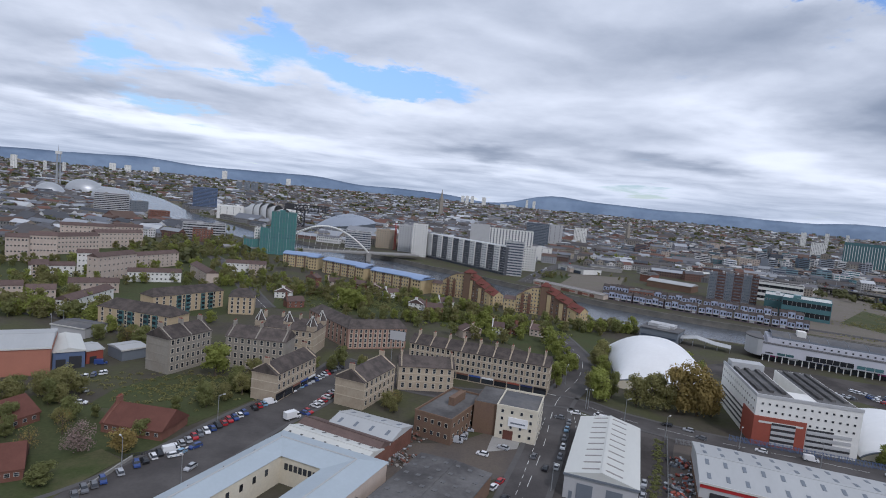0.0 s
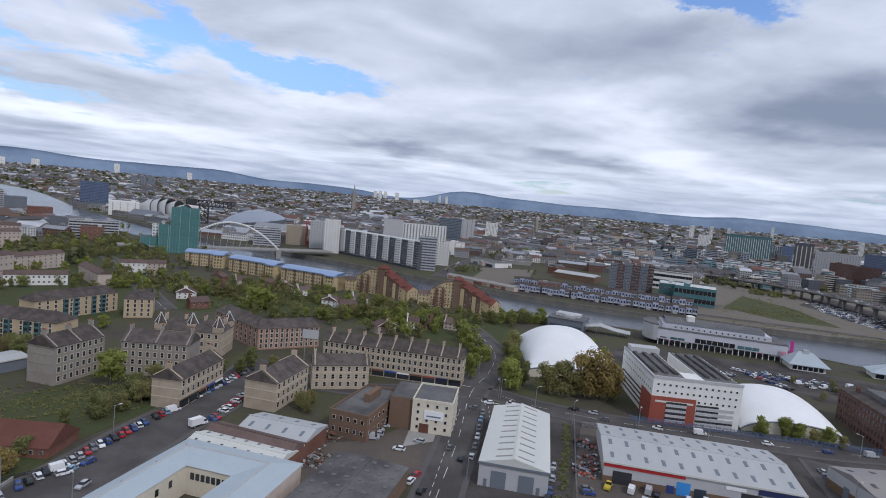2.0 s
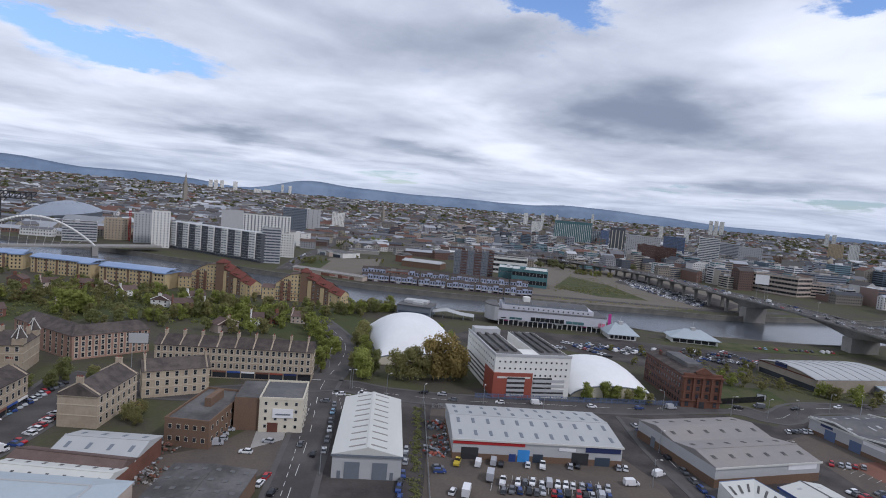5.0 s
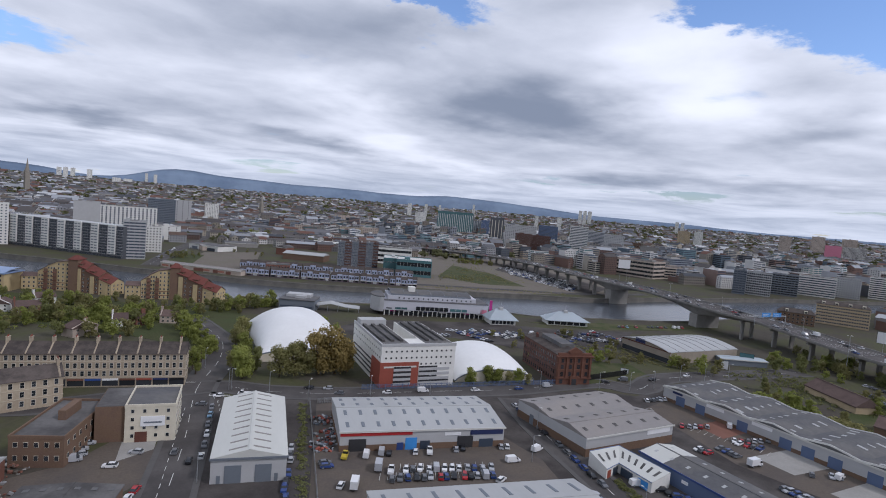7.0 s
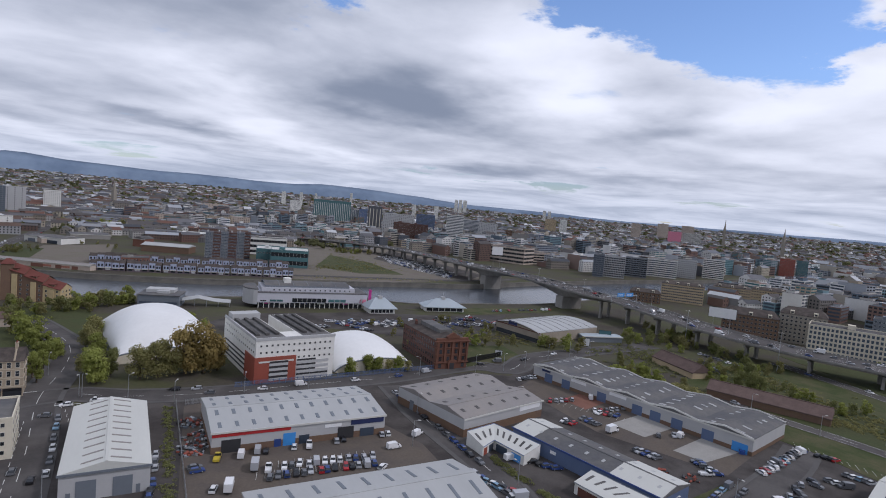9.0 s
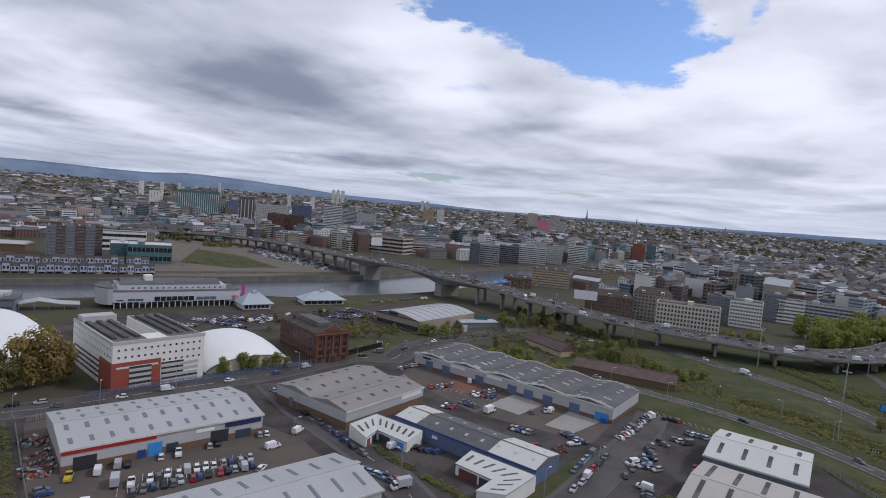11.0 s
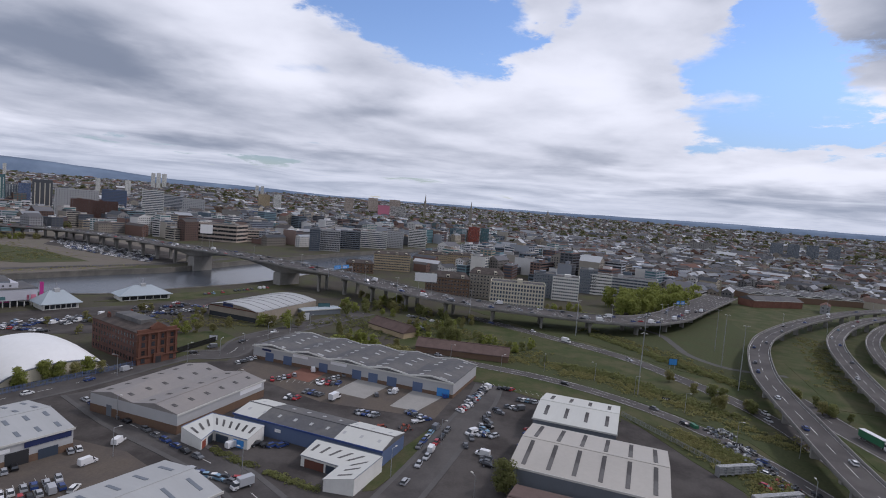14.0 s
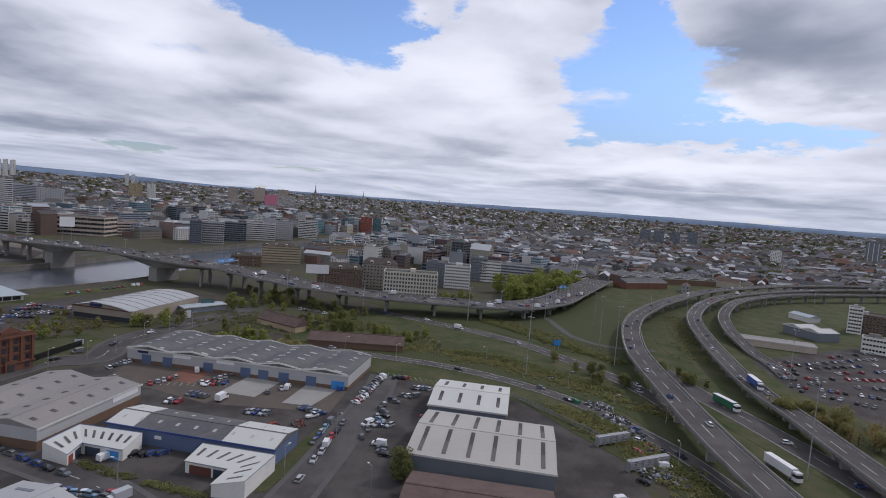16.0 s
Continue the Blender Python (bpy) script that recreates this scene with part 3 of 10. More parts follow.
def road(name, pts, width, mats="road", z=None, label="grey asphalt street", dashes=True, kerb=True, edge=False):
    line = curve(pts, 7)
    ROADS.append(name)
    z = 0.05 + 0.012 * len(ROADS)
    OCC.extend((p.x, p.y, width / 2 + 4) for p in line)
    b = MB()
    lo, hi = offsets(line, -width / 2), offsets(line, width / 2)
    b.sheet([[(p.x, p.y, z), (q.x, q.y, z)] for p, q in zip(lo, hi)])
    ob = tagged(part(name, b, mats), label, "road", kind="structure")
    if kerb:
        k = MB()
        for s in (-1, 1):
            i, o = offsets(line, s * width / 2), offsets(line, s * (width / 2 + 1.8))
            k.sheet([[(p.x, p.y, 0.0), (p.x, p.y, 0.16), (q.x, q.y, 0.16), (q.x, q.y, 0.0)] for p, q in zip(i, o)])
        part("pavement", k, "pave", ob, "raised grey pavement with a kerb")
    if dashes:
        d = MB()
        run = 0
        for p, q in zip(line, line[1:]):
            run += (q - p).length
            t = (q - p).normalized()
            n = Vector((-t.y, t.x))
            for off in ([0] if not edge else [-width / 2 + 0.8, 0, width / 2 - 0.8]):
                if off == 0 and int(run / 7) % 2:
                    continue
                c, e, hw = p + n * off, q + n * off, 0.09
                d.face([(c.x - n.x * hw, c.y - n.y * hw, z + 0.02), (e.x - n.x * hw, e.y - n.y * hw, z + 0.02), (e.x + n.x * hw, e.y + n.y * hw, z + 0.02), (c.x + n.x * hw, c.y + n.y * hw, z + 0.02)])
        if d.f:
            part("lane_marking", d, "paint_white", ob, "worn white lane markings")
    return ob


def patch(name, outline, mats, label, z=0.04, category="ground"):
    b = MB().prism(outline if area(outline) > 0 else outline[::-1], -0.3, z)
    return tagged(part(name, b, mats), label, category, kind="structure")


def area(o):
    return sum(a[0] * b[1] - b[0] * a[1] for a, b in zip(o, o[1:] + o[:1]))


road("road_main", [(-45.2, 266.4), (-0.1, 238.1), (59.4, 238.9), (79.7, 225.2), (106.8, 211.5), (145.5, 199.5), (182.8, 187.6), (233.9, 179.0), (247.1, 162.5), (277.3, 169.3), (311.2, 162.2), (353.1, 151.0), (388.2, 141.9)], 13)
road("road_cars", [(-86.8, 121.0), (-77.4, 135.5), (-68.7, 160.6), (-59.8, 188.7), (-46.5, 224.9), (-37.4, 269.0)], 21, label="wide grey street lined with parked cars", dashes=False)
road("road_cross", [(19.6, 124.8), (29.4, 153.8), (41.7, 190.7), (55.5, 237.8), (73.1, 274.3), (83.9, 309.8), (84.0, 347.5), (82.0, 373.9)], 12)
road("road_estate", [(175.7, 178.0), (160.1, 143.7), (149.7, 113.0), (141.7, 91.9), (129.7, 71.5)], 10)
road("road_estate_east", [(135.3, 41.7), (165.7, 37.7), (196.4, 34.5), (234.6, 30.7), (259.5, 30.8)], 10, dashes=False)
road("road_west", [(-242.1, 305.3), (-203.8, 300.1), (-174.0, 291.9), (-142.8, 273.3)], 9, dashes=False)
road("road_north_west", [(-114.8, 369.7), (-129.0, 394.7), (-176.2, 482.3), (-242.4, 593.7), (-301.2, 676.9)], 11)
SLIP = [(298.6, 73.7), (292.0, 41.0), (285.0, 7.0), (271.0, -24.0), (250.0, -52.0), (224.0, -72.0), (196.0, -86.0), (166.0, -93.5), (136.0, -98.0)]
road("slip_road", SLIP, 9, "motorway", label="curving pale asphalt slip road", kerb=False, edge=True)
CARRIAGE = [(421.5, 71.2), (390.6, 17.2), (355.5, -35.9), (319.2, -65.5), (284.5, -88.1), (247.1, -100.2), (199.9, -105.0), (159.5, -105.1)]
road("carriageway", CARRIAGE, 11, "motorway", label="asphalt motorway carriageway", kerb=False, edge=True)
CARRIAGE_B = [(313.2, -116.7), (272.0, -123.1), (239.2, -130.9), (206.6, -137.2), (177.1, -141.8), (152.0, -143.4)]
road("carriageway_b", CARRIAGE_B, 15, "motorway", label="asphalt motorway carriageway", kerb=False, edge=True)
road("embankment_road", [(468.1, -45.0), (445.0, -70.7), (409.5, -77.3), (382.1, -81.9), (360.1, -99.9), (359.0, -130.7)], 5, "pave", label="pale path across the embankment", kerb=False, dashes=False)

def road_marks(name, label, boxes):
    """Painted marks: centre, heading, length, width."""
    b = MB()
    for x, y, turn, ln, wd in boxes:
        b.add(MB().face([(-ln / 2, -wd / 2, 0), (ln / 2, -wd / 2, 0), (ln / 2, wd / 2, 0), (-ln / 2, wd / 2, 0)]), pose(x, y, 0.36, 0, 0, turn))
    return tagged(part(name, b, "paint_white"), label, "road marking", kind="structure")


# stop lines and lane lines of the junction, bay lines of the car parks
road_marks("junction_marking", "worn white lines at a road junction", [(58.5 + 0.9 * math.sin(k), 229 - 4.5 * k, 72, 2.6, 0.16) for k in range(14)] + [(61.5, 226, 162, 8, 0.5), (53, 247, 160, 8, 0.5)] + [(46.5 - 1.55 * k, 216 - 5.0 * k, 72, 2.8, 0.16) for k in range(16)])
road_marks("bay_marking", "worn white parking bay lines", [(86 + 2.3 * k, 139.5 - 0.92 * k, 56, 4.8, 0.1) for k in range(15)] + [(92.5 + 2.3 * k, 143 - 0.95 * k, 56, 4.8, 0.1) for k in range(13)] + [(222 + 0.5 * k, 118 - 2.5 * k, 10, 4.6, 0.1) for k in range(12)] + [(262 - 0.6 * k, 34 - 2.6 * k, 20, 4.8, 0.1) for k in range(16)])
# verges, yards and car parks
patch("junction_grass", [(300, 95), (418, 96), (425, 0), (470, -70), (760, -200), (880, -300), (900, -700), (300, -290), (150, -150), (150, -85), (240, -30)], "grass", "rough grass of a motorway junction", 0.02, "grass")
patch("estate_ground", [(51.6, 229.7), (104.1, 205.9), (177.1, 181.4), (224.5, 171.4), (237.1, 155.8), (271.9, 161.0), (294.6, 153.4), (283.5, 93.5), (271.6, 43.9), (263.1, 15.0), (242.8, -26.8), (221.4, -47.8), (193.0, -60.5), (161.4, -63.5), (140, -90), (60, -60), (10, 60), (36.1, 155.0)], "asphalt", "worn grey asphalt of an industrial estate", 0.03, "car park")
patch("tool_yard", [(93.0, 203.3), (102.0, 202.5), (84.0, 160.8), (142.4, 145.8), (141.7, 125.9), (133.7, 107.4), (126.2, 99.7), (60.1, 131.9)], "yard", "oil-stained brown concrete yard", 0.045, "yard")
patch("trade_yard", [(251.9, 146.8), (240.2, 42.7), (208.1, 44.8), (205.7, 91.9), (225.5, 143.1)], "yard", "brown concrete yard in front of trade units", 0.045, "yard")
for o in ([(219.3, 92.5), (241.2, 89.0), (236.7, 73.5), (217.0, 77.3)], [(213.6, 65.1), (236.7, 61.8), (233.7, 47.5), (212.6, 53.3)]):
    patch("concrete_apron", o, "slab", "pale new concrete apron", 0.06, "yard")
patch("red_paving", [(228.9, 120.7), (249.0, 119.0), (243.9, 105.8), (225.5, 107.1)], "redpave", "red block paving", 0.06, "paving")
patch("verge", [(166.7, 50.7), (204.3, 42.7), (201.6, 39.3), (161.6, 44.7), (147.6, 47.8), (145.9, 50.7)], "grass", "green grass verge beside the estate street", 0.13, "grass")
patch("verge", [(264.7, 53.7), (280.7, 41.2), (268.1, 4.3), (246.6, -27.1), (238.0, -27.6), (252.0, 11.5), (261.0, 28.4)], "grass", "green grass verge beside the slip road", 0.13, "grass")
patch("verge", [(296.6, 43.8), (350.2, 29.2), (338.0, 0.1), (291.1, -60.4), (225.9, -92.3), (178.4, -100.1), (181.0, -94.1), (238.9, -75.3), (269.1, -37.2), (284.5, 2.0)], "scrub", "rough green bank between motorway and slip road", 0.13, "grass")
patch("verge", [(247.0, -28.4), (228.7, -65.5), (197.4, -81.8), (166.2, -90.6), (160.5, -76.4), (183.3, -65.4), (207.7, -49.6)], "scrub", "scrubby bank along the yard", 0.13, "grass")
patch("verge", [(452.7, 76.9), (459.1, -25.6), (572.4, -145.9), (483.8, -148.9), (326.4, -103.2), (338.2, -68.9), (380.3, -22.4), (411.5, 26.9)], "scrub", "green motorway embankment", 0.13, "grass")
patch("verge", [(397.4, -141.7), (498.8, -183.2), (589.2, -250.0), (460.9, -206.8), (349.6, -176.5), (300.5, -162.1), (302.1, -132.6)], "grass", "grass inside the motorway loop", 0.13, "grass")
patch("verge", [(281.6, -127.1), (254.8, -131.2), (214.0, -137.5), (189.4, -138.0), (184.1, -130.8), (201.5, -124.0), (228.4, -116.3), (274.7, -117.3)], "grass", "grass strip between carriageways", 0.13, "grass")
patch("retail_car_park", [(353.5, -188.9), (395.7, -253.4), (452.4, -345.0), (427.6, -423.1), (219.3, -223.0), (245.9, -192.6), (296.2, -180.5)], "asphalt", "large asphalt car park full of cars", 0.05, "car park")
patch("verge", [(283.8, -167.8), (274.3, -178.8), (226.9, -185.7), (186.2, -182.1), (176.0, -164.1), (212.6, -166.3)], "scrub", "scrubby bank beside the car park", 0.13, "grass")
patch("waste_ground", [(-118.0, 187.0), (-118.5, 204.3), (-108.4, 226.9), (-67.5, 231.8), (-61.6, 220.6), (-79.1, 179.2), (-89.6, 189.0)], "scrub", "rough waste ground with weeds", 0.10, "waste ground")
patch("lawn", [(-96.5, 125.1), (-104.8, 141.3), (-94.6, 158.8), (-85.6, 153.4), (-89.3, 138.3), (-91.4, 127.3)], "grass", "mown green lawn", 0.13, "grass")
patch("nursery_garden", [(-110.2, 124.0), (-144.7, 170.2), (-139.6, 192.3), (-116.3, 187.4), (-74.3, 165.2), (-85.5, 154.5), (-94.6, 158.8), (-104.8, 141.3), (-96.5, 125.1)], "scrub", "garden ground with shrubs", 0.08, "garden")
patch("works_yard", [(-17.1, 155.2), (-9.7, 181.5), (9.4, 185.8), (26.4, 201.8), (34.5, 184.6), (27.7, 167.4), (9.1, 153.8)], "yard", "stony brown works yard", 0.05, "yard")
patch("quay_car_park", [(157.5, 327.0), (191.3, 343.9), (275.2, 313.3), (323.5, 278.3), (377.1, 256.8), (282.4, 207.3), (273.3, 206.8), (250.3, 240.5), (219.8, 281.8), (161.3, 295.1)], "asphalt", "asphalt quayside car park", 0.05, "car park")
patch("quay_lawn", [(312.1, 308.8), (371.7, 290.8), (458.7, 252.6), (425.6, 248.2), (348.4, 271.9)], "grass", "grass strip along the quay", 0.14, "grass")
patch("corner_lawn", [(230.1, 178.5), (260.6, 174.3), (276.6, 174.8), (287.0, 195.3), (269.0, 209.0)], "grass", "grass corner behind a dark hoarding", 0.14, "grass")
patch("north_waste", [(380.5, 539.3), (628.1, 932.3), (823.1, 1088.2), (628.0, 672.4), (553.1, 474.1), (477.0, 450.0)], "waste", "bare gravel waste ground by the quay", 0.06, "waste ground")
patch("north_quay_ground", [(314.3, 470.8), (572.8, 868.2), (901.5, 1143.8), (809.9, 819.4), (651.2, 492.9), (542.4, 404.7), (403.2, 427.6)], "waste", "brown bare ground and gravel along the quay", 0.05, "waste ground")
patch("north_car_park", [(547.1, 615.0), (680.7, 722.4), (584.1, 440.9), (511.5, 408.3)], "asphalt", "grey car park beside the viaduct", 0.09, "car park")
road("road_quay_north", [(94.5, 630.0), (118.0, 700.0), (150.0, 790.0), (225.2, 980.8), (320.0, 1270.0)], 12, label="grey street running north from the quay")
road("road_quay", [(100.0, 652.0), (140.0, 604.0), (184.0, 568.0), (245.0, 520.0), (330.0, 492.0), (430.0, 446.0), (500.0, 414.0), (600.0, 398.0)], 8, label="grey quayside road", dashes=False)
patch("corner_green", [(118, 670), (150, 740), (172, 735), (140, 650)], "scrub", "scrubby corner beside the quay street", 0.07, "grass")
patch("dust_patch", [(20.8, 181.7), (24.1, 195.2), (35.5, 198.8), (31.8, 186.2)], "slab", "pale dust on the works yard", 0.07, "yard")
patch("north_grass", [(397.6, 548.3), (504.2, 662.0), (506.1, 573.8), (466.3, 467.0), (416.9, 490.6)], "grass", "rough grass on waste ground", 0.12, "grass")
patch("gravel_lot", [(127.5, 641.3), (177.6, 765.2), (256.6, 780.7), (192.6, 607.5), (150.5, 613.4)], "waste", "cleared gravel lot", 0.06, "waste ground")
patch("riverside_gardens", [(-111.5, 371.4), (-134.6, 475.6), (-72.7, 516.9), (-7.9, 475.4), (78.8, 411.9), (115.4, 390.8), (105.3, 317.0), (66.8, 304.1), (44.8, 332.8), (-0.8, 376.4)], "scrub", "gardens and grass between the houses", 0.08, "grass")
patch("west_gardens", [(-235.0, 285.4), (-416.0, 503.1), (-354.5, 654.3), (-224.6, 611.0), (-117.7, 378.6), (-133.7, 332.9), (-191.9, 305.7)], "scrub", "gardens and grass between the flats", 0.06, "grass")


def viaduct(name, pts, width, label, thick=1.6, pier_gap=32, pier_w=1.6, lanes=(0,), parapet=1.0, piers=True, skip=()):
    """Elevated road: deck with box girder, parapets, lane lines and piers."""
    line = curve(pts, 8)
    OCC.extend((p.x, p.y, width / 2 + 5) for p in line)
    top = thing(name, label, "motorway viaduct", kind="structure")

    def at(off, dz):
        return [(p.x, p.y, p.z + dz) for p in offsets(line, off)]
    h = width / 2
    deck = MB()
    ring = [at(-h, 0), at(h, 0), at(h, -0.5), at(h * 0.45, -thick), at(-h * 0.45, -thick), at(-h, -0.5), at(-h, 0)]
    deck.sheet([list(r) for r in zip(*ring[:2])], 0)
    deck.sheet([list(r) for r in zip(*ring[1:])], 1)
    part("deck", deck, ["motorway", "parapet"], top)
    for s in (-1, 1):
        b = MB()
        rows = [at(s * h, -0.7), at(s * h, parapet), at(s * (h - 0.35), parapet), at(s * (h - 0.35), 0)]
        b.sheet([list(r) for r in zip(*rows)])
        part("parapet", b, "parapet", top)
    d = MB()
    for off in lanes:
        o = offsets(line, off)
        for i, (p, q) in enumerate(zip(o, o[1:])):
            if i % 2 and abs(off) < h - 1.2:
                continue
            t = (q - p).normalized()
            n = Vector((-t.y, t.x, 0)).normalized() * 0.1
            d.face([tuple(p - n + Vector((0, 0, 0.03))), tuple(q - n + Vector((0, 0, 0.03))), tuple(q + n + Vector((0, 0, 0.03))), tuple(p + n + Vector((0, 0, 0.03)))])
    part("lane_marking", d, "paint_white", top, "worn white lane markings")
    run = pier_gap / 2
    if piers:
        for i in range(1, len(line)):
            run += (line[i] - line[i - 1]).length
            p = line[i]
            if run > pier_gap and p.z > 3.2 and not any(math.hypot(p.x - sx, p.y - sy) < sr for sx, sy, sr in skip):
                run = 0
                t = line[i] - line[i - 1]
                ang = math.degrees(math.atan2(t.y, t.x))
                mx = pose(p.x, p.y, 0, 0, 0, ang)
                n = 2 if width > 14 else 1
                for k in range(n):
                    y = 0 if n == 1 else (-1 if k == 0 else 1) * h * 0.5
                    part("pier", MB().box(-pier_w / 2, y - pier_w, -5, pier_w / 2, y + pier_w, p.z - thick + 0.3), "concrete", top, mx=mx)
                part("crosshead", MB().box(-pier_w * 0.6, -h * 0.8, p.z - thick - 1.0, pier_w * 0.6, h * 0.8, p.z - thick + 0.25), "concrete", top, mx=mx)
    return top


BRIDGE = [(464.1, 919.9), (573.9, 824.6), (614.4, 686.6), (592.5, 563.6), (537.1, 433.2), (498.9, 317.6), (461.5, 223.8), (465.3, 196.1), (429.2, 126.9), (415.9, 68.8), (422.3, 8.2), (434.0, -43.0), (480.0, -82.0), (560.0, -117.0), (700.0, -178.0)]
zs_bridge = [9, 10, 12, 14, 17, 19, 18, 16, 14, 12, 10, 9, 8, 7, 6]
BRIDGE3 = [(*p, z) for p, z in zip(BRIDGE, zs_bridge)]
kingston = viaduct("motorway_bridge", BRIDGE3, 30, "wide concrete motorway bridge and viaduct busy with traffic", thick=2.4, pier_gap=30, lanes=(-11, -7.5, -3.5, 0, 3.5, 7.5, 11), skip=((495, 315, 98),))
# haunched river span on two massive piers
line3 = curve(BRIDGE3, 6)
for sx, sy in ((518, 378), (473, 252)):
    i0 = min(range(len(line3)), key=lambda k: (line3[k].x - sx) ** 2 + (line3[k].y - sy) ** 2)
    c = line3[i0]
    hb = MB()
    rows = []
    for k in range(max(1, i0 - 9), min(len(line3) - 1, i0 + 10)):
        p = line3[k]
        t = line3[k + 1] - line3[k - 1]
        n = Vector((-t.y, t.x, 0)).normalized()
        d = (p - c).length
        deep = 2.3 + 6.0 * max(0.0, 1 - d / 55) ** 1.6
        rows.append([tuple(p + n * 13 - Vector((0, 0, 1.0))), tuple(p + n * 9 - Vector((0, 0, deep))), tuple(p - n * 9 - Vector((0, 0, deep))), tuple(p - n * 13 - Vector((0, 0, 1.0)))])
    hb.sheet(rows)
    part("haunch", hb, "parapet", kingston, "haunched concrete girder")
    t = line3[i0 + 1] - line3[i0 - 1]
    mx = pose(c.x, c.y, 0, 0, 0, math.degrees(math.atan2(t.y, t.x)))
    part("river_pier", MB().prism([(-5, -11), (5, -11), (5, 11), (-5, 11)], -7, c.z - 7.5), "concrete", kingston, "massive concrete river pier", mx=mx)
RAMP_A = [(105.0, -92.0), (140.0, -93.5), (182.6, -93.7), (206.0, -94.7), (247.7, -97.8), (278.9, -100.2), (317.4, -104.9), (363.7, -115.9), (397.6, -126.4), (441.0, -144.5), (505.1, -181.5), (565.3, -223.9), (637.2, -284.6), (729.1, -386.2), (797.4, -480.8), (855.8, -584.4), (930.0, -740.0)]
viaduct("ramp_outer", [(*p, z) for p, z in zip(RAMP_A, [9] * 12 + [10] * 5)], 12.5, "curving concrete motorway ramp on piers", thick=1.8, pier_gap=34, lanes=(-5.3, 0, 5.3))
RAMP_B = [(144.3, -138.6), (198.1, -142.9), (235.2, -146.4), (268.3, -148.0), (320.1, -156.5), (392.0, -173.2), (441.7, -188.1), (486.3, -208.1), (538.7, -239.3), (610.1, -295.9), (695.1, -394.4), (790.7, -540.6), (850.0, -667.0)]
RAMP_B_Z = [6, 6, 6, 6, 7, 8, 9, 9, 10, 10, 10, 10, 10]
viaduct("ramp_middle", [(*p, z) for p, z in zip(RAMP_B, RAMP_B_Z)], 11, "curving concrete motorway ramp on piers", thick=1.8, pier_gap=34, lanes=(-4.6, 0, 4.6))
RAMP_C = [(316.0, -190.0), (342.9, -197.0), (369.5, -199.3), (388.6, -201.5), (417.9, -205.7), (461.4, -220.4), (506.0, -242.6), (558.6, -276.8), (612.0, -325.5), (678.9, -410.6), (772.0, -600.0)]
viaduct("ramp_inner", [(*p, z) for p, z in zip(RAMP_C, [0.6, 0.6, 1, 3, 6, 8, 9, 10, 10, 10, 10])], 9, "curving concrete motorway ramp on piers", thick=1.6, pier_gap=34, lanes=(-3.8, 0, 3.8))


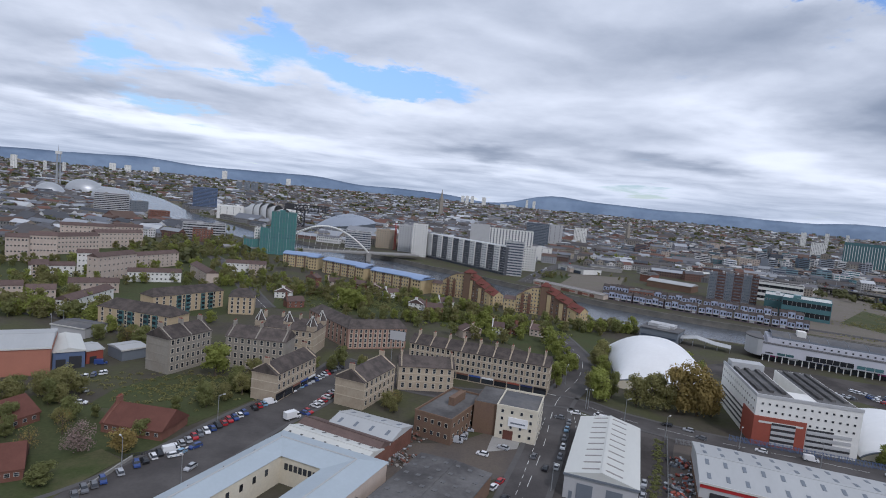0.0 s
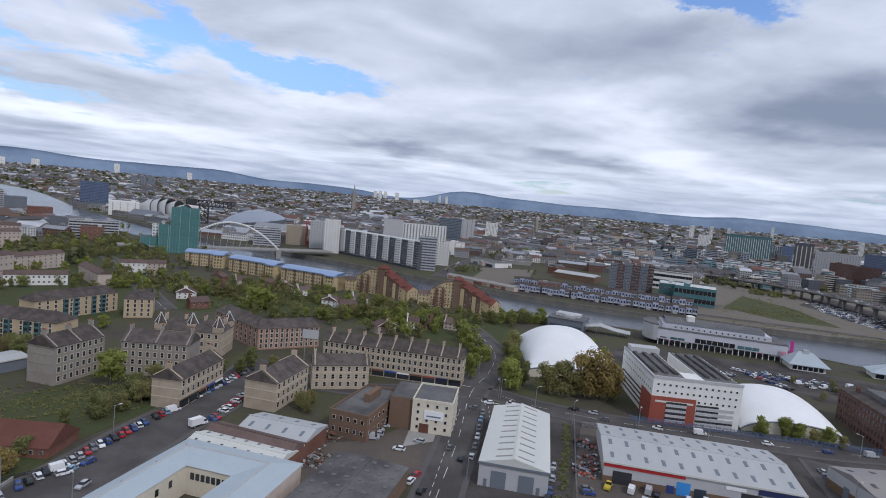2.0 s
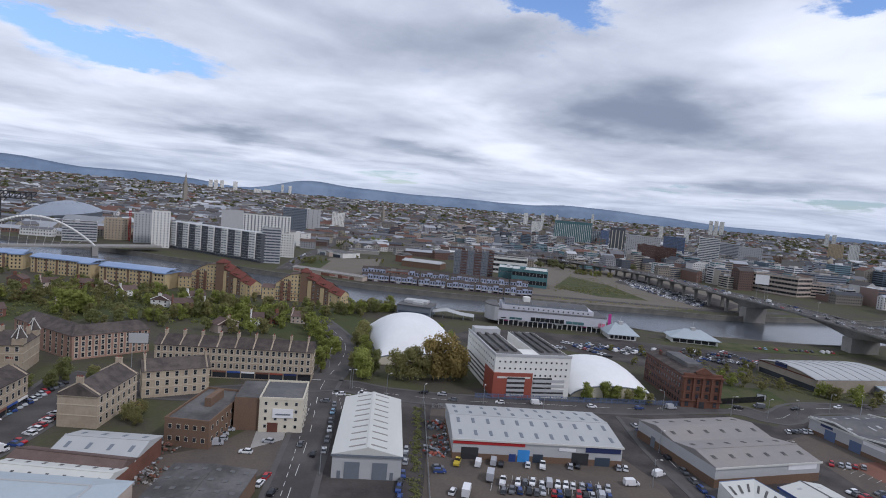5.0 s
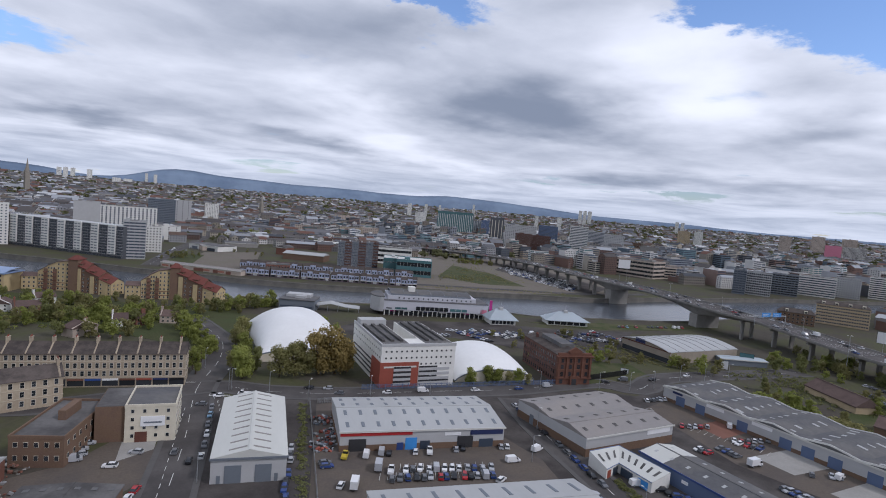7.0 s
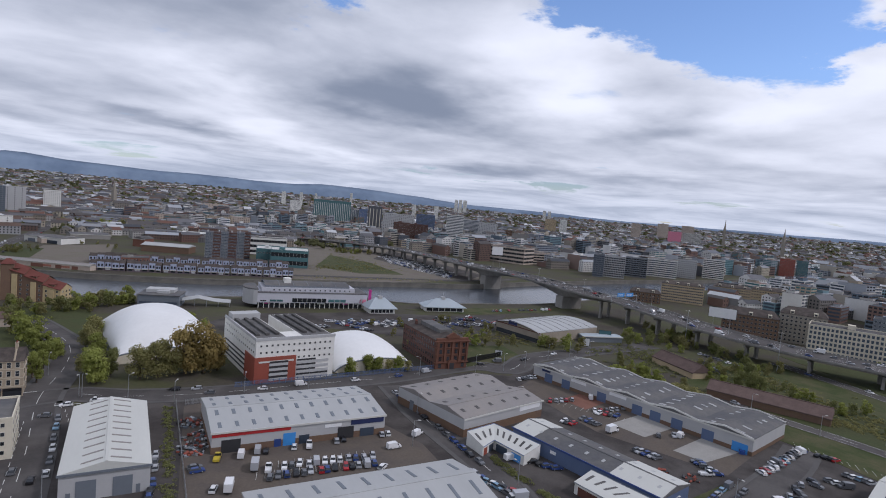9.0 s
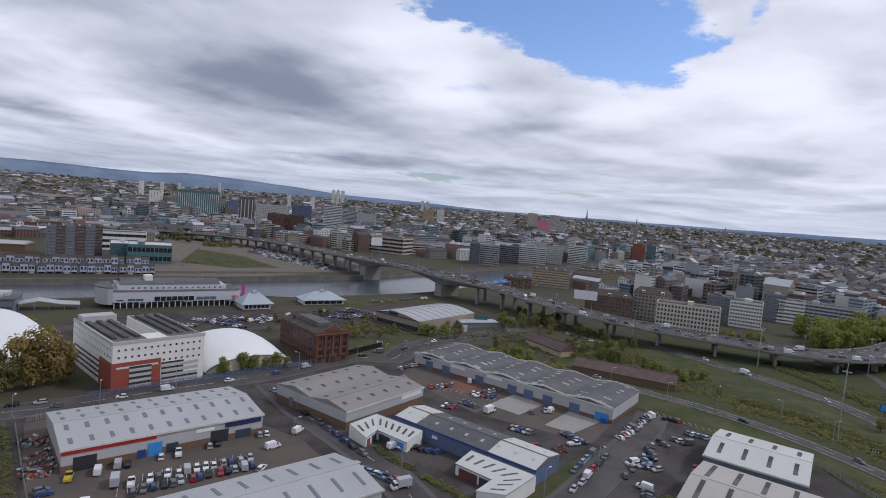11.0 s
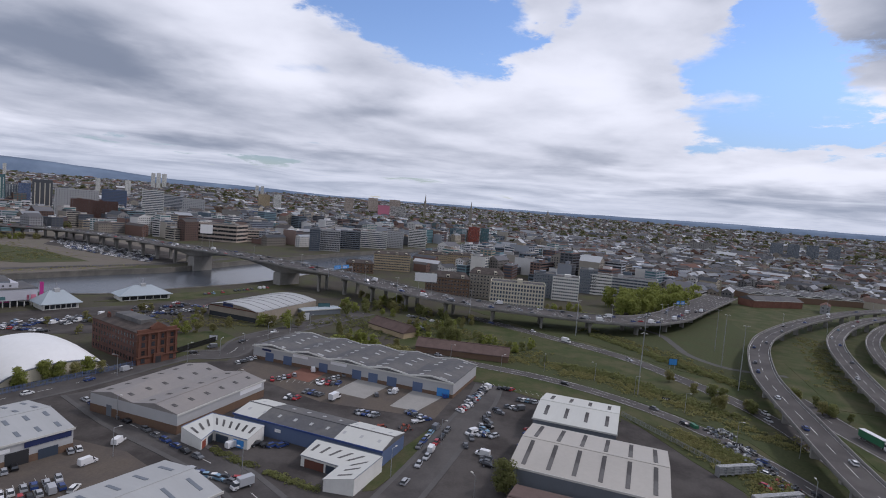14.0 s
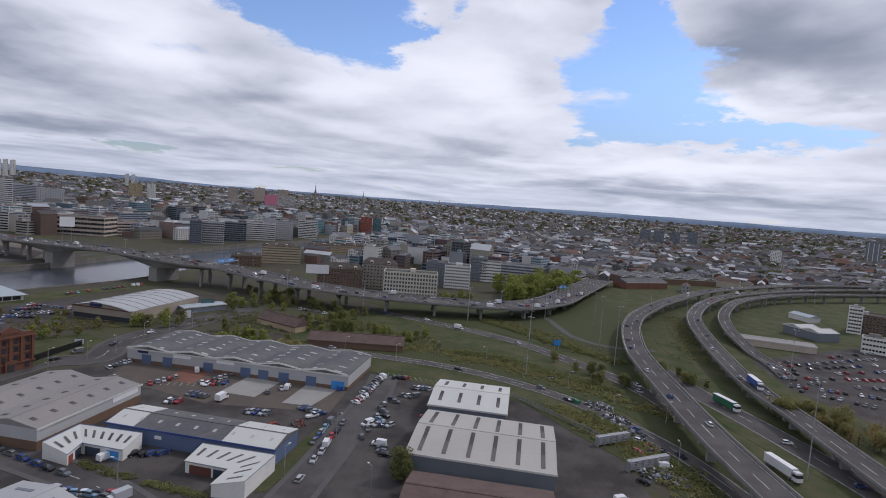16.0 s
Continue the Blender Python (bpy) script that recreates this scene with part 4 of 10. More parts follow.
# ---- building kinds ----
def shed(label, a, b, depth, eave, rise, axis="x", wall="clad_grey", roof="roof_white", lights=None, doors=(), dado=None, signs=(), spans=1, name="warehouse", light_mat="roof_dark", gutter="frame", at=0.0):
    """Industrial unit with pitched metal roof. lights: (count, rows, width, length); doors: (wall, from, to, height, colour)."""
    mx, w = site(a, b)
    lrg = random.Random(len(label))
    top = thing(name, label, "warehouse", mx)
    d = depth
    occupy(mx, w, d)
    wb = MB()
    wb.box(0, 0, -0.5, w, d, eave, 0)
    for s in range(spans):
        if axis == "x":
            s0, sd = d / spans * s, d / spans
            one = gable_roof(MB(), w, sd, eave, rise, 0.3 if spans == 1 else 0.02, "x")
            part("roof", one, roof, top, mx=pose(0, s0, 0))
            for x in (0, w):
                wb.face([(x, s0, eave), (x, s0 + sd, eave), (x, s0 + sd / 2, eave + rise - 0.05)])
        else:
            s0, sw = w / spans * s, w / spans
            one = gable_roof(MB(), sw, d, eave, rise, 0.3 if spans == 1 else 0.02, "y")
            part("roof", one, roof, top, mx=pose(s0, 0, 0))
            for y in (0, d):
                wb.face([(s0, y, eave), (s0 + sw, y, eave), (s0 + sw / 2, y, eave + rise - 0.05)])
    part("wall", wb, wall, top)
    if dado:
        part("dado", MB().box(-0.06, -0.06, -0.5, w + 0.06, d + 0.06, dado[1]), dado[0], top, "low brick base wall")
    g = MB()
    g.box(-0.45, -0.5, eave - 0.55, w + 0.45, -0.3, eave + 0.08)
    part("gutter", g, gutter, top, "eaves gutter and fascia")
    if axis == "x":
        part("ridge_cap", MB().box(-0.3, d / spans / 2 - 0.35, eave + rise - 0.12, w + 0.3, d / spans / 2 + 0.35, eave + rise + 0.1), roof, top)
    elif spans == 1:
        part("ridge_cap", MB().box(w / 2 - 0.35, -0.3, eave + rise - 0.12, w / 2 + 0.35, d + 0.3, eave + rise + 0.1), roof, top)
    if lights:
        n, rows, lw, ll = lights
        sl = (d if axis == "x" else w) / spans / 2
        ang = math.degrees(math.atan2(rise, sl))
        me = MB().box(-lw / 2, -ll / 2, 0.0, lw / 2, ll / 2, 0.10).mesh("rooflight", mats_of(light_mat))
        for s in range(spans):
            for i in range(n):
                for k in range(rows):
                    for side in (0, 1):
                        q = at or (k + 0.5) / rows
                        h = eave + rise * q + 0.02
                        if axis == "x":
                            y = sl * q if side == 0 else 2 * sl - sl * q
                            m = pose(w * (i + 0.5) / n, d / spans * s + y, h, ang if side == 0 else -ang, 0, 0)
                        else:
                            x = sl * q if side == 0 else 2 * sl - sl * q
                            m = pose(w / spans * s + x, d * (i + 0.5) / n, h, 0, -ang if side == 0 else ang, 0) @ pose(0, 0, 0, 0, 0, 90)
                        if spans > 3:
                            # patched sheets: uneven, some long, some missing
                            if lrg.random() < 0.12:
                                continue
                            m = m @ pose(lrg.uniform(-1.2, 1.2), lrg.uniform(-0.8, 0.8), 0) @ Matrix.Diagonal((lrg.uniform(0.4, 1.1), lrg.uniform(0.5, 1.2), 1, 1))
                        part("rooflight", me, None, top, mx=m)
    if spans > 1 and axis == "y":
        # pale verge trim that follows the zigzag
        for s in range(spans):
            for y in (-0.15, d - 0.1):
                for x0, x1, z0, z1 in ((0, 0.5, 0, rise), (0.5, 1, rise, 0)):
                    p, q = Vector((w / spans * (s + x0), y, eave + z0)), Vector((w / spans * (s + x1), y, eave + z1))
                    part("verge_trim", MB().sheet([[(p.x, y, p.z - 0.25), (p.x, y, p.z + 0.4), (p.x, y + 0.25, p.z + 0.4), (p.x, y + 0.25, p.z - 0.25)], [(q.x, y, q.z - 0.25), (q.x, y, q.z + 0.4), (q.x, y + 0.25, q.z + 0.4), (q.x, y + 0.25, q.z - 0.25)]]), "white", top)
    for face, u0, u1, h, colour in doors:
        fw = w if face in "fb" else d
        b = MB().box(-(u1 - u0) * fw / 2, -0.12, 0, (u1 - u0) * fw / 2, 0.05, h, 0)
        part("door", b, colour, top, mx=wall_place(face, (u0 + u1) / 2 * fw, 0, w, d))
    for face, u0, u1, z0, z1, colour in signs:
        fw = w if face in "fb" else d
        part("sign", MB().box(-(u1 - u0) * fw / 2, -0.2, z0, (u1 - u0) * fw / 2, 0.02, z1), colour, top, mx=wall_place(face, (u0 + u1) / 2 * fw, 0, w, d))
    return top


def chimney(parent, x, y, z, length=2.2, pots=4, mats="greystone", turn=0, tall=1.6):
    b = MB().box(-length / 2, -0.45, -1.6, length / 2, 0.45, tall, 0)
    b.box(-length / 2 - 0.1, -0.55, tall, length / 2 + 0.1, 0.55, tall + 0.18, 0)
    for i in range(pots):
        px = -length / 2 + length * (i + 0.5) / pots
        b.tube((px, 0, tall + 0.15), (px, 0, tall + 0.8), 0.17, 0.13, 6, 1)
    part("chimney", b, [mats, "tile_red"], parent, mx=pose(x, y, z, 0, 0, turn))


def tenement(label, a, b, depth, eave, rise, bays, floors=4, wall="sandstone", roof="slate", faces="f", axis="x", chimneys=3, win=(1.25, 2.0), hip=0.0, side_bays=2, shops=None, join=False, name="tenement", ground=0.6, surround=0.2, blank=()):
    """Stone-built flats with a pitched roof, regular windows and ridge chimneys."""
    mx, w = site(a, b)
    top = thing(name, label, "apartment building", mx)
    d = depth
    occupy(mx, w, d)
    wb = MB().box(0, 0, -0.5, w, d, eave)
    if hip == 0:
        if axis == "x":
            for x in (0, w):
                wb.face([(x, 0, eave), (x, d, eave), (x, d / 2, eave + rise - 0.05)])
        else:
            for y in (0, d):
                wb.face([(0, y, eave), (w, y, eave), (w / 2, y, eave + rise - 0.05)])
    part("wall", wb, wall, top)
    part("roof", gable_roof(MB(), w, d, eave, rise, 0.35, axis, hip), roof, top)
    part("cornice", MB().box(-0.3, -0.3, eave - 0.5, w + 0.3, d + 0.3, eave - 0.2), wall, top)
    fh = (eave - ground) / floors
    jb = MB() if join else None
    for face in faces:
        n = bays if face in "fb" else side_bays
        if n == 0:
            continue
        fw = w if face in "fb" else d
        zs = [ground + fh * (k + 0.52) for k in range(1 if shops and face in shops else 0, floors)]
        glaze(top, w, d, face, spread(n, fw, 0.4), zs, win, jb, surround)
    if jb is not None and jb.f:
        tagged(part("glazing", jb, ["glass", "frame", "sill"], top), kind="stuff")
    if shops:
        cols = ["blue", "car_black", "redstone", "brick_red", "navy", "signwhite", "dark", "clad_red"]
        for face in shops:
            fw = w if face in "fb" else d
            n = max(2, int(fw / 6))
            for i in range(n):
                u = fw * (i + 0.5) / n
                sw = fw / n - 0.5
                m = wall_place(face, u, 0, w, d)
                part("shop_window", MB().box(-sw / 2, -0.1, 0.5, sw / 2, 0.02, 2.6), "glass", top, mx=m)
                part("fascia", MB().box(-sw / 2, -0.35, 2.7, sw / 2, 0.02, 3.4), cols[(i * 5 + len(label)) % len(cols)], top, "painted shop fascia", mx=m)
    if surround and wall in ("sandstone", "greystone"):
        for k in range(1, floors):
            part("string_course", MB().box(-0.12, -0.12, ground + fh * k, w + 0.12, d + 0.12, ground + fh * k + 0.28), "sill" if wall == "sandstone" else wall, top)
    for i in range(chimneys):
        t = 0.04 + 0.92 * i / max(1, chimneys - 1)
        if hip == 0:
            sk = MB()
            if axis == "x":
                lo, mid, hi = (w * t, -0.3, eave), (w * t, d / 2, eave + rise), (w * t, d + 0.3, eave)
            else:
                lo, mid, hi = (-0.3, d * t, eave), (w / 2, d * t, eave + rise), (w + 0.3, d * t, eave)
            for p, q in ((lo, mid), (mid, hi)):
                sk.tube((p[0], p[1], p[2] + 0.1), (q[0], q[1], q[2] + 0.1), 0.32, 0.32, 4)
            part("skew", sk, wall, top, "stone skew over a party wall")
        if axis == "x":
            chimney(top, w * t, d / 2, eave + rise, turn=90, mats=wall)
        else:
            chimney(top, w / 2, d * t, eave + rise, turn=0, mats=wall)
    return top


def block(label, a, b, depth, h, floors, bays, wall="concrete", roof="roof_dark", win=(1.6, 1.5), side_bays=None, faces="flr", glass="glass", join=True, name="office_block", category="building", plant=1, ground=0.8, z0=0.0, cross=False, bands=False, frame_mat="frame", parapet=0.8):
    """Flat-roofed building with a parapet, roof plant and window grid (or ribbon bands)."""
    mx, w = site(a, b, z0)
    top = thing(name, label, category, mx)
    d = depth
    occupy(mx, w, d)
    part("wall", MB().box(0, 0, -1.0 - z0 * 0.2, w, d, h), wall, top)
    pb = MB()
    for q in ((-0.1, -0.1, w + 0.1, 0.3), (-0.1, d - 0.3, w + 0.1, d + 0.1), (-0.1, 0.3, 0.3, d - 0.3), (w - 0.3, 0.3, w + 0.1, d - 0.3)):
        pb.box(q[0], q[1], h - 0.1, q[2], q[3], h + parapet)
    part("parapet", pb, wall, top)
    part("roof", MB().box(0.3, 0.3, h, w - 0.3, d - 0.3, h + 0.12), roof, top)
    rng = random.Random(int(abs(a[0] * 7 + a[1] * 13)))
    for i in range(plant):
        pw, pd = min(w, 30) * rng.uniform(0.15, 0.3), d * rng.uniform(0.2, 0.4)
        x, y = rng.uniform(0.1 * w, 0.9 * w - pw), rng.uniform(0.2 * d, 0.8 * d - pd)
        part("roof_plant", MB().box(x, y, h, x + pw, y + pd, h + rng.uniform(1.8, 3.2)), rng.choice(["clad_grey", "concrete", wall]), top)
    jb = MB() if join else None
    fh = (h - ground) / floors
    sb = side_bays if side_bays is not None else max(1, round(bays * d / w))
    for face in faces:
        fw = w if face in "fb" else d
        n = bays if face in "fb" else sb
        if n <= 0:
            continue
        zs = [ground + fh * (k + 0.5) for k in range(floors)]
        if bands:
            size = (round(fw - 1.2, 2), round(fh * 0.5, 2))
            bb = MB().box(-size[0] / 2, -0.08, -size[1] / 2, size[0] / 2, 0, size[1] / 2)
            for k in range(1, n):
                x = -size[0] / 2 + size[0] * k / n
                bb.box(x - 0.08, -0.14, -size[1] / 2, x + 0.08, -0.07, size[1] / 2, 1)
            for z in zs:
                if join:
                    jb.add(bb, wall_place(face, fw / 2, z, w, d))
                else:
                    part("window_band", bb, [glass, frame_mat], top, mx=wall_place(face, fw / 2, z, w, d))
        else:
            glaze(top, w, d, face, spread(n, fw, 0.5), zs, (round(min(win[0], fw / n * 0.85), 2), round(min(win[1], fh * 0.85), 2)), jb, 0.0, glass, frame_mat, cross)
    if join and jb.f:
        tagged(part("glazing", jb, [glass, frame_mat, "sill"], top), kind="stuff")
    return top


def house(label, a, b, depth, eave, rise, wall="harl", roof="tile_brown", axis="x", name="house", faces="f", bays=3, floors=2):
    return tenement(label, a, b, depth, eave, rise, bays, floors, wall, roof, faces, axis, chimneys=1, win=(1.2, 1.1), name=name, ground=0.3, surround=0.0, join=False)


def bk(label, a, b, top_z, depth, floors=None, bays=None, **more):
    """block() given the height of its roof above the river."""
    z0 = land(*a)
    h = max(4.0, top_z - z0)
    w = math.hypot(b[0] - a[0], b[1] - a[1])
    return block(label, a, b, depth, h, floors or max(1, round(h / 3.4)), bays or max(2, round(w / 4.0)), z0=z0, **more)

# ---- industrial estate ----
shed("grey-clad warehouse with a white ribbed roof and two slate roller doors", (41.3, 156.8), (60.7, 150.1), 49, 7.5, 2.4, "y", "clad_grey", "roof_white", (10, 1, 0.7, 5.0), (("f", 0.18, 0.40, 5.2, "clad_slate"), ("f", 0.58, 0.80, 5.2, "clad_slate"), ("f", 0.84, 0.89, 2.4, "clad_slate"), ("f", 0.08, 0.13, 2.4, "clad_slate")), gutter="clad_slate", at=0.68, light_mat="roof_warm", signs=(("f", 0.38, 0.43, 7.35, 8.5, "dark"), ("f", 0.44, 0.60, 7.6, 8.2, "dark")))
# its two dark doors are open doorways: dark panels paint the shade inside
shed("long tool-hire warehouse with a pale roof, red fascia and brick base", (82.5, 160.3), (136.8, 140.6), 32, 7, 2.2, "x", "clad_grey", "roof_pale", (11, 2, 1.1, 3.2), (("f", 0.05, 0.15, 4.2, "dark"), ("f", 0.33, 0.37, 2.6, "car_blue"), ("f", 0.38, 0.45, 4.2, "skyblue"), ("f", 0.47, 0.53, 3.0, "glass_blue"), ("f", 0.70, 0.80, 4.2, "dark"), ("f", 0.84, 0.93, 3.0, "glass_blue")), ("brick_brown", 2.2), (("f", 0.0, 0.42, 5.3, 6.5, "red"), ("f", 0.62, 0.72, 4.6, 5.6, "signwhite"), ("f", 0.78, 0.99, 4.6, 6.3, "navy")), light_mat="clad_slate")
shed("grey double-pitched warehouse on a brown brick base", (157.4, 120.7), (201.3, 114.9), 40, 7, 1.8, "x", "clad_grey", "roof_warm", (6, 1, 1.4, 2.0), (("l", 0.2, 0.26, 4, "clad_slate"),), ("brick_brown", 3.0), (("f", 0.68, 0.96, 4.6, 6.4, "signwhite"),), spans=2)
shed("long trade-unit terrace with a stained zigzag roof and blue doors", (247.5, 148.1), (233.9, 43.2), 34, 6.6, 1.5, "y", "clad_grey", "roof_fibre", (6, 1, 1.6, 3.0), tuple(("f", u, u + 0.045, 4.2, "clad_blue") for u in (0.07, 0.17, 0.36, 0.53, 0.61, 0.70, 0.82)) + (("f", 0.93, 0.985, 3.6, "skyblue"),), ("brick_brown", 1.6), (("f", 0.22, 0.30, 4.6, 6.0, "signwhite"), ("f", 0.42, 0.50, 4.6, 6.0, "signwhite"), ("f", 0.05, 0.10, 4.8, 5.8, "navy")), spans=5, light_mat="roof_pale")


def l_shop(label, wings, trim):
    """Low shop unit of two single-pitched wings that meet in a valley; wings: rear edge and front edge, from one end to the other."""
    top = thing("shop_unit", label, "shop")
    for r0, r1, f0, f1, lights, door in wings:
        zr, zf = 4.9, 3.5
        wb = MB()
        wb.face([(*r0, -0.3), (*r1, -0.3), (*r1, zr), (*r0, zr)]).face([(*f0, -0.3), (*f1, -0.3), (*f1, zf), (*f0, zf)])
        wb.face([(*r0, -0.3), (*f0, -0.3), (*f0, zf), (*r0, zr)]).face([(*r1, -0.3), (*f1, -0.3), (*f1, zf), (*r1, zr)])
        part("wall", wb, "white", top)
        R0, R1, F0, F1 = Vector((*r0, zr)), Vector((*r1, zr)), Vector((*f0, zf)), Vector((*f1, zf))
        eave = (F0 + F1 - R0 - R1).normalized() * 0.35
        lift = Vector((0, 0, 0.18))
        lo = [R0, R1, F1 + eave, F0 + eave]
        hi = [p + lift for p in lo]
        rb = MB().face(hi).face(lo[::-1])
        for i in range(4):
            rb.face([lo[i], lo[(i + 1) % 4], hi[(i + 1) % 4], hi[i]])
        part("roof", rb, "roof_white", top, "white single-pitched metal roof")
        gb_ = MB()
        gb_.tube(F0 + eave + lift * 0.4, F1 + eave + lift * 0.4, 0.16, 0.16, 4)
        gb_.tube(R0 + lift, R1 + lift, 0.16, 0.16, 4)
        part("gutter", gb_, trim, top)
        for k in range(lights):
            t0 = (k + 0.6) / (lights + 0.3)
            a, b = (R0 + lift).lerp(R1 + lift, t0), (F0 + lift).lerp(F1 + lift, t0)
            d = (R1 - R0).normalized() * 0.45
            p, q = a.lerp(b, 0.25), a.lerp(b, 0.68)
            n = Vector((0, 0, 0.06))
            part("rooflight", MB().face([p - d + n, p + d + n, q + d + n, q - d + n]).face([p - d + n, q - d + n, q - d, p - d]).face([q + d + n, p + d + n, p + d, q + d]), "roof_dark", top)
        for t0, t1, mat_key in door:
            a, b = Vector((*f0, 0)).lerp(Vector((*f1, 0)), t0), Vector((*f0, 0)).lerp(Vector((*f1, 0)), t1)
            out = Vector((eave.x, eave.y, 0)).normalized() * 0.08
            up_ = Vector((0, 0, 2.6))
            part("shop_window", MB().face([a + out, b + out, b + out + up_, a + out + up_]).face([a + out + up_, b + out + up_, b + up_, a + up_]), mat_key, top)
    c = wings[0][1]
    OCC.append((*c, 14))
    return top


l_shop("white L-shaped shop unit with dark rooflights", [((153.5, 116.0), (167.4, 114.5), (150.7, 106.6), (158.6, 107.8), 3, ((0.55, 0.95, "glass_blue"), (0.1, 0.4, "clad_red"))), ((167.4, 114.5), (165.3, 93.3), (158.6, 107.8), (156.4, 93.9), 6, ((0.08, 0.45, "glass_blue"), (0.6, 0.9, "skyblue")))], "clad_blue")
l_shop("white L-shaped shop unit with grey rooflights", [((162.1, 72.8), (158.9, 49.4), (153.4, 73.7), (151.0, 59.9), 5, ((0.1, 0.6, "tile_maroon"), (0.65, 0.95, "glass_blue"))), ((158.9, 49.4), (142.4, 52.0), (151.0, 59.9), (141.8, 60.9), 3, ((0.2, 0.8, "clad_slate"),))], "clad_slate")
blue = shed("blue-walled warehouse with patched grey roof", (169.9, 107.6), (161.5, 50.5), 16, 5.5, 1.6, "x", "clad_blue", "roof_fibre", (9, 1, 1.0, 1.6), gutter="car_blue", signs=(("f", 0.3, 0.34, 2.6, 3.6, "signwhite"),), light_mat="roof_pale")
mx, w = site((169.9, 107.6), (161.5, 50.5))
for u0, u1 in ((0.0, 0.17), (0.70, 1.0)):
    part("roof_sheet", gable_roof(MB(), w * (u1 - u0) - 0.6, 16, 5.58, 1.6, 0.32, "x"), "roof_white", blue, "newer white roof sheets", mx=pose(w * u0 + 0.3, 0, 0))


shed("blue-grey warehouse with white roof and dark rooflights", (207.5, 7.2), (204.1, -22.4), 32, 7, 2.2, "x", "clad_slate", "roof_white", (4, 1, 1.3, 8.0), gutter="frame")
shed("large warehouse with beige roof and long dark rooflights", (163.5, 11.3), (157.8, -33.1), 37, 7.5, 2.2, "x", "clad_slate", "roof_beige", (6, 1, 1.3, 15.0), gutter="frame")
shed("brown-roofed workshop with a grey dome vent", (133.1, 10.6), (128.7, -28.5), 22, 6, 2.0, "x", "brick_brown", "tile_brown")
shed("grey metal-roofed warehouse at the estate street", (64.2, 99.9), (121.4, 79.4), 25, 6.5, 2.0, "x", "clad_grey", "roof_pale", (9, 1, 1.0, 6.0), light_mat="clad_slate")

# courtyard works, workshops and yard on the west side


def courtyard_works(a, b, depth, inner, eave, rise_h):
    """Works round a court, with a continuous ridged roof. inner: x0, y0, x1, y1 of the court."""
    mx, w = site(a, b)
    occupy(mx, w, depth)
    top = thing("courtyard_works", "blue-grey roofed works round a cream courtyard", "workshop", mx)
    x0, y0, x1, y1 = inner
    o = [(-0.4, -0.4), (w + 0.4, -0.4), (w + 0.4, depth + 0.4), (-0.4, depth + 0.4)]
    i = [(x0 + 0.4, y0 + 0.4), (x1 - 0.4, y0 + 0.4), (x1 - 0.4, y1 - 0.4), (x0 + 0.4, y1 - 0.4)]
    r = [((p[0] + q[0]) / 2, (p[1] + q[1]) / 2) for p, q in zip(o, i)]
    ring = lambda pts, z: [(*p, z) for p in pts + pts[:1]]
    roof = MB().sheet([list(c) for c in zip(ring(o, eave), ring(r, eave + rise_h), ring(i, eave))])
    part("roof", roof, "roof_bluegrey", top, "pale blue-grey sheet roof")
    for k in range(4):
        p, q = r[k], r[(k + 1) % 4]
        part("ridge_cap", MB().tube((*p, eave + rise_h), (*q, eave + rise_h), 0.25, 0.25, 6), "roof_pale", top)
    wall, court = MB(), MB()
    for mesh, pts in ((wall, [(0, 0), (w, 0), (w, depth), (0, depth)]), (court, [(x0, y0), (x1, y0), (x1, y1), (x0, y1)])):
        for k in range(4):
            p, q = pts[k], pts[(k + 1) % 4]
            mesh.face([(*p, -0.5), (*q, -0.5), (*q, eave), (*p, eave)])
    part("outer_wall", wall, "harl", top)
    part("court_wall", court, "cream", top, "cream rendered courtyard wall")
    for k in range(7):
        part("window", MB().box(x0 + 1.5 + k * (x1 - x0 - 3) / 7, y1 - 0.12, 4.4, x0 + 2.6 + k * (x1 - x0 - 3) / 7, y1 + 0.02, 6.2), "glass", top)
        part("window", MB().box(x0 - 0.02, y0 + 1.5 + k * (y1 - y0 - 3) / 7, 4.4, x0 + 0.12, y0 + 2.6 + k * (y1 - y0 - 3) / 7, 6.2), "glass", top)
    for k in range(5):
        part("roof_vent", MB().tube((4, 6 + k * (depth - 12) / 4, eave + 0.5), (4, 6 + k * (depth - 12) / 4, eave + 1.9), 0.35, 0.3, 8), "steel", top)
    part("downpipe", MB().tube((w * 0.5, -0.2, 0), (w * 0.5, -0.2, eave), 0.08, 0.08, 6), "steel", top)
    return top


courtyard_works((-65.0, 112.5), (-31.8, 98.7), 57, (9.5, 8, 23.5, 44), 8, 1.8)
shed("white-roofed workshop with small rooflights", (-45.2, 165.4), (-17.2, 152.7), 12, 6, 1.6, "x", "brick_red", "roof_white", (7, 1, 0.8, 1.6))
shed("brown-roofed brick workshop", (-41.7, 175.0), (-14.3, 161.2), 9, 6, 1.6, "x", "brick_red", "tile_brown")
shed("pale-roofed brick workshop", (-32.6, 177.2), (-10.8, 168.3), 16, 6, 2.0, "x", "brick_red", "roof_pale", (4, 1, 1.0, 2.6), light_mat="clad_slate")
shed("large flat felt-roofed depot", (-20.0, 119.5), (0.5, 110.5), 48, 6, 0.7, "y", "brick_brown", "roof_dark", (9, 3, 1.3, 1.3), light_mat="roof_fibre")
shed("low felt-roofed annexe of the depot", (-33.0, 117.0), (-20.5, 112.0), 24, 5, 0.6, "y", "brick_brown", "roof_dark", (4, 2, 1.2, 1.2), light_mat="roof_fibre")
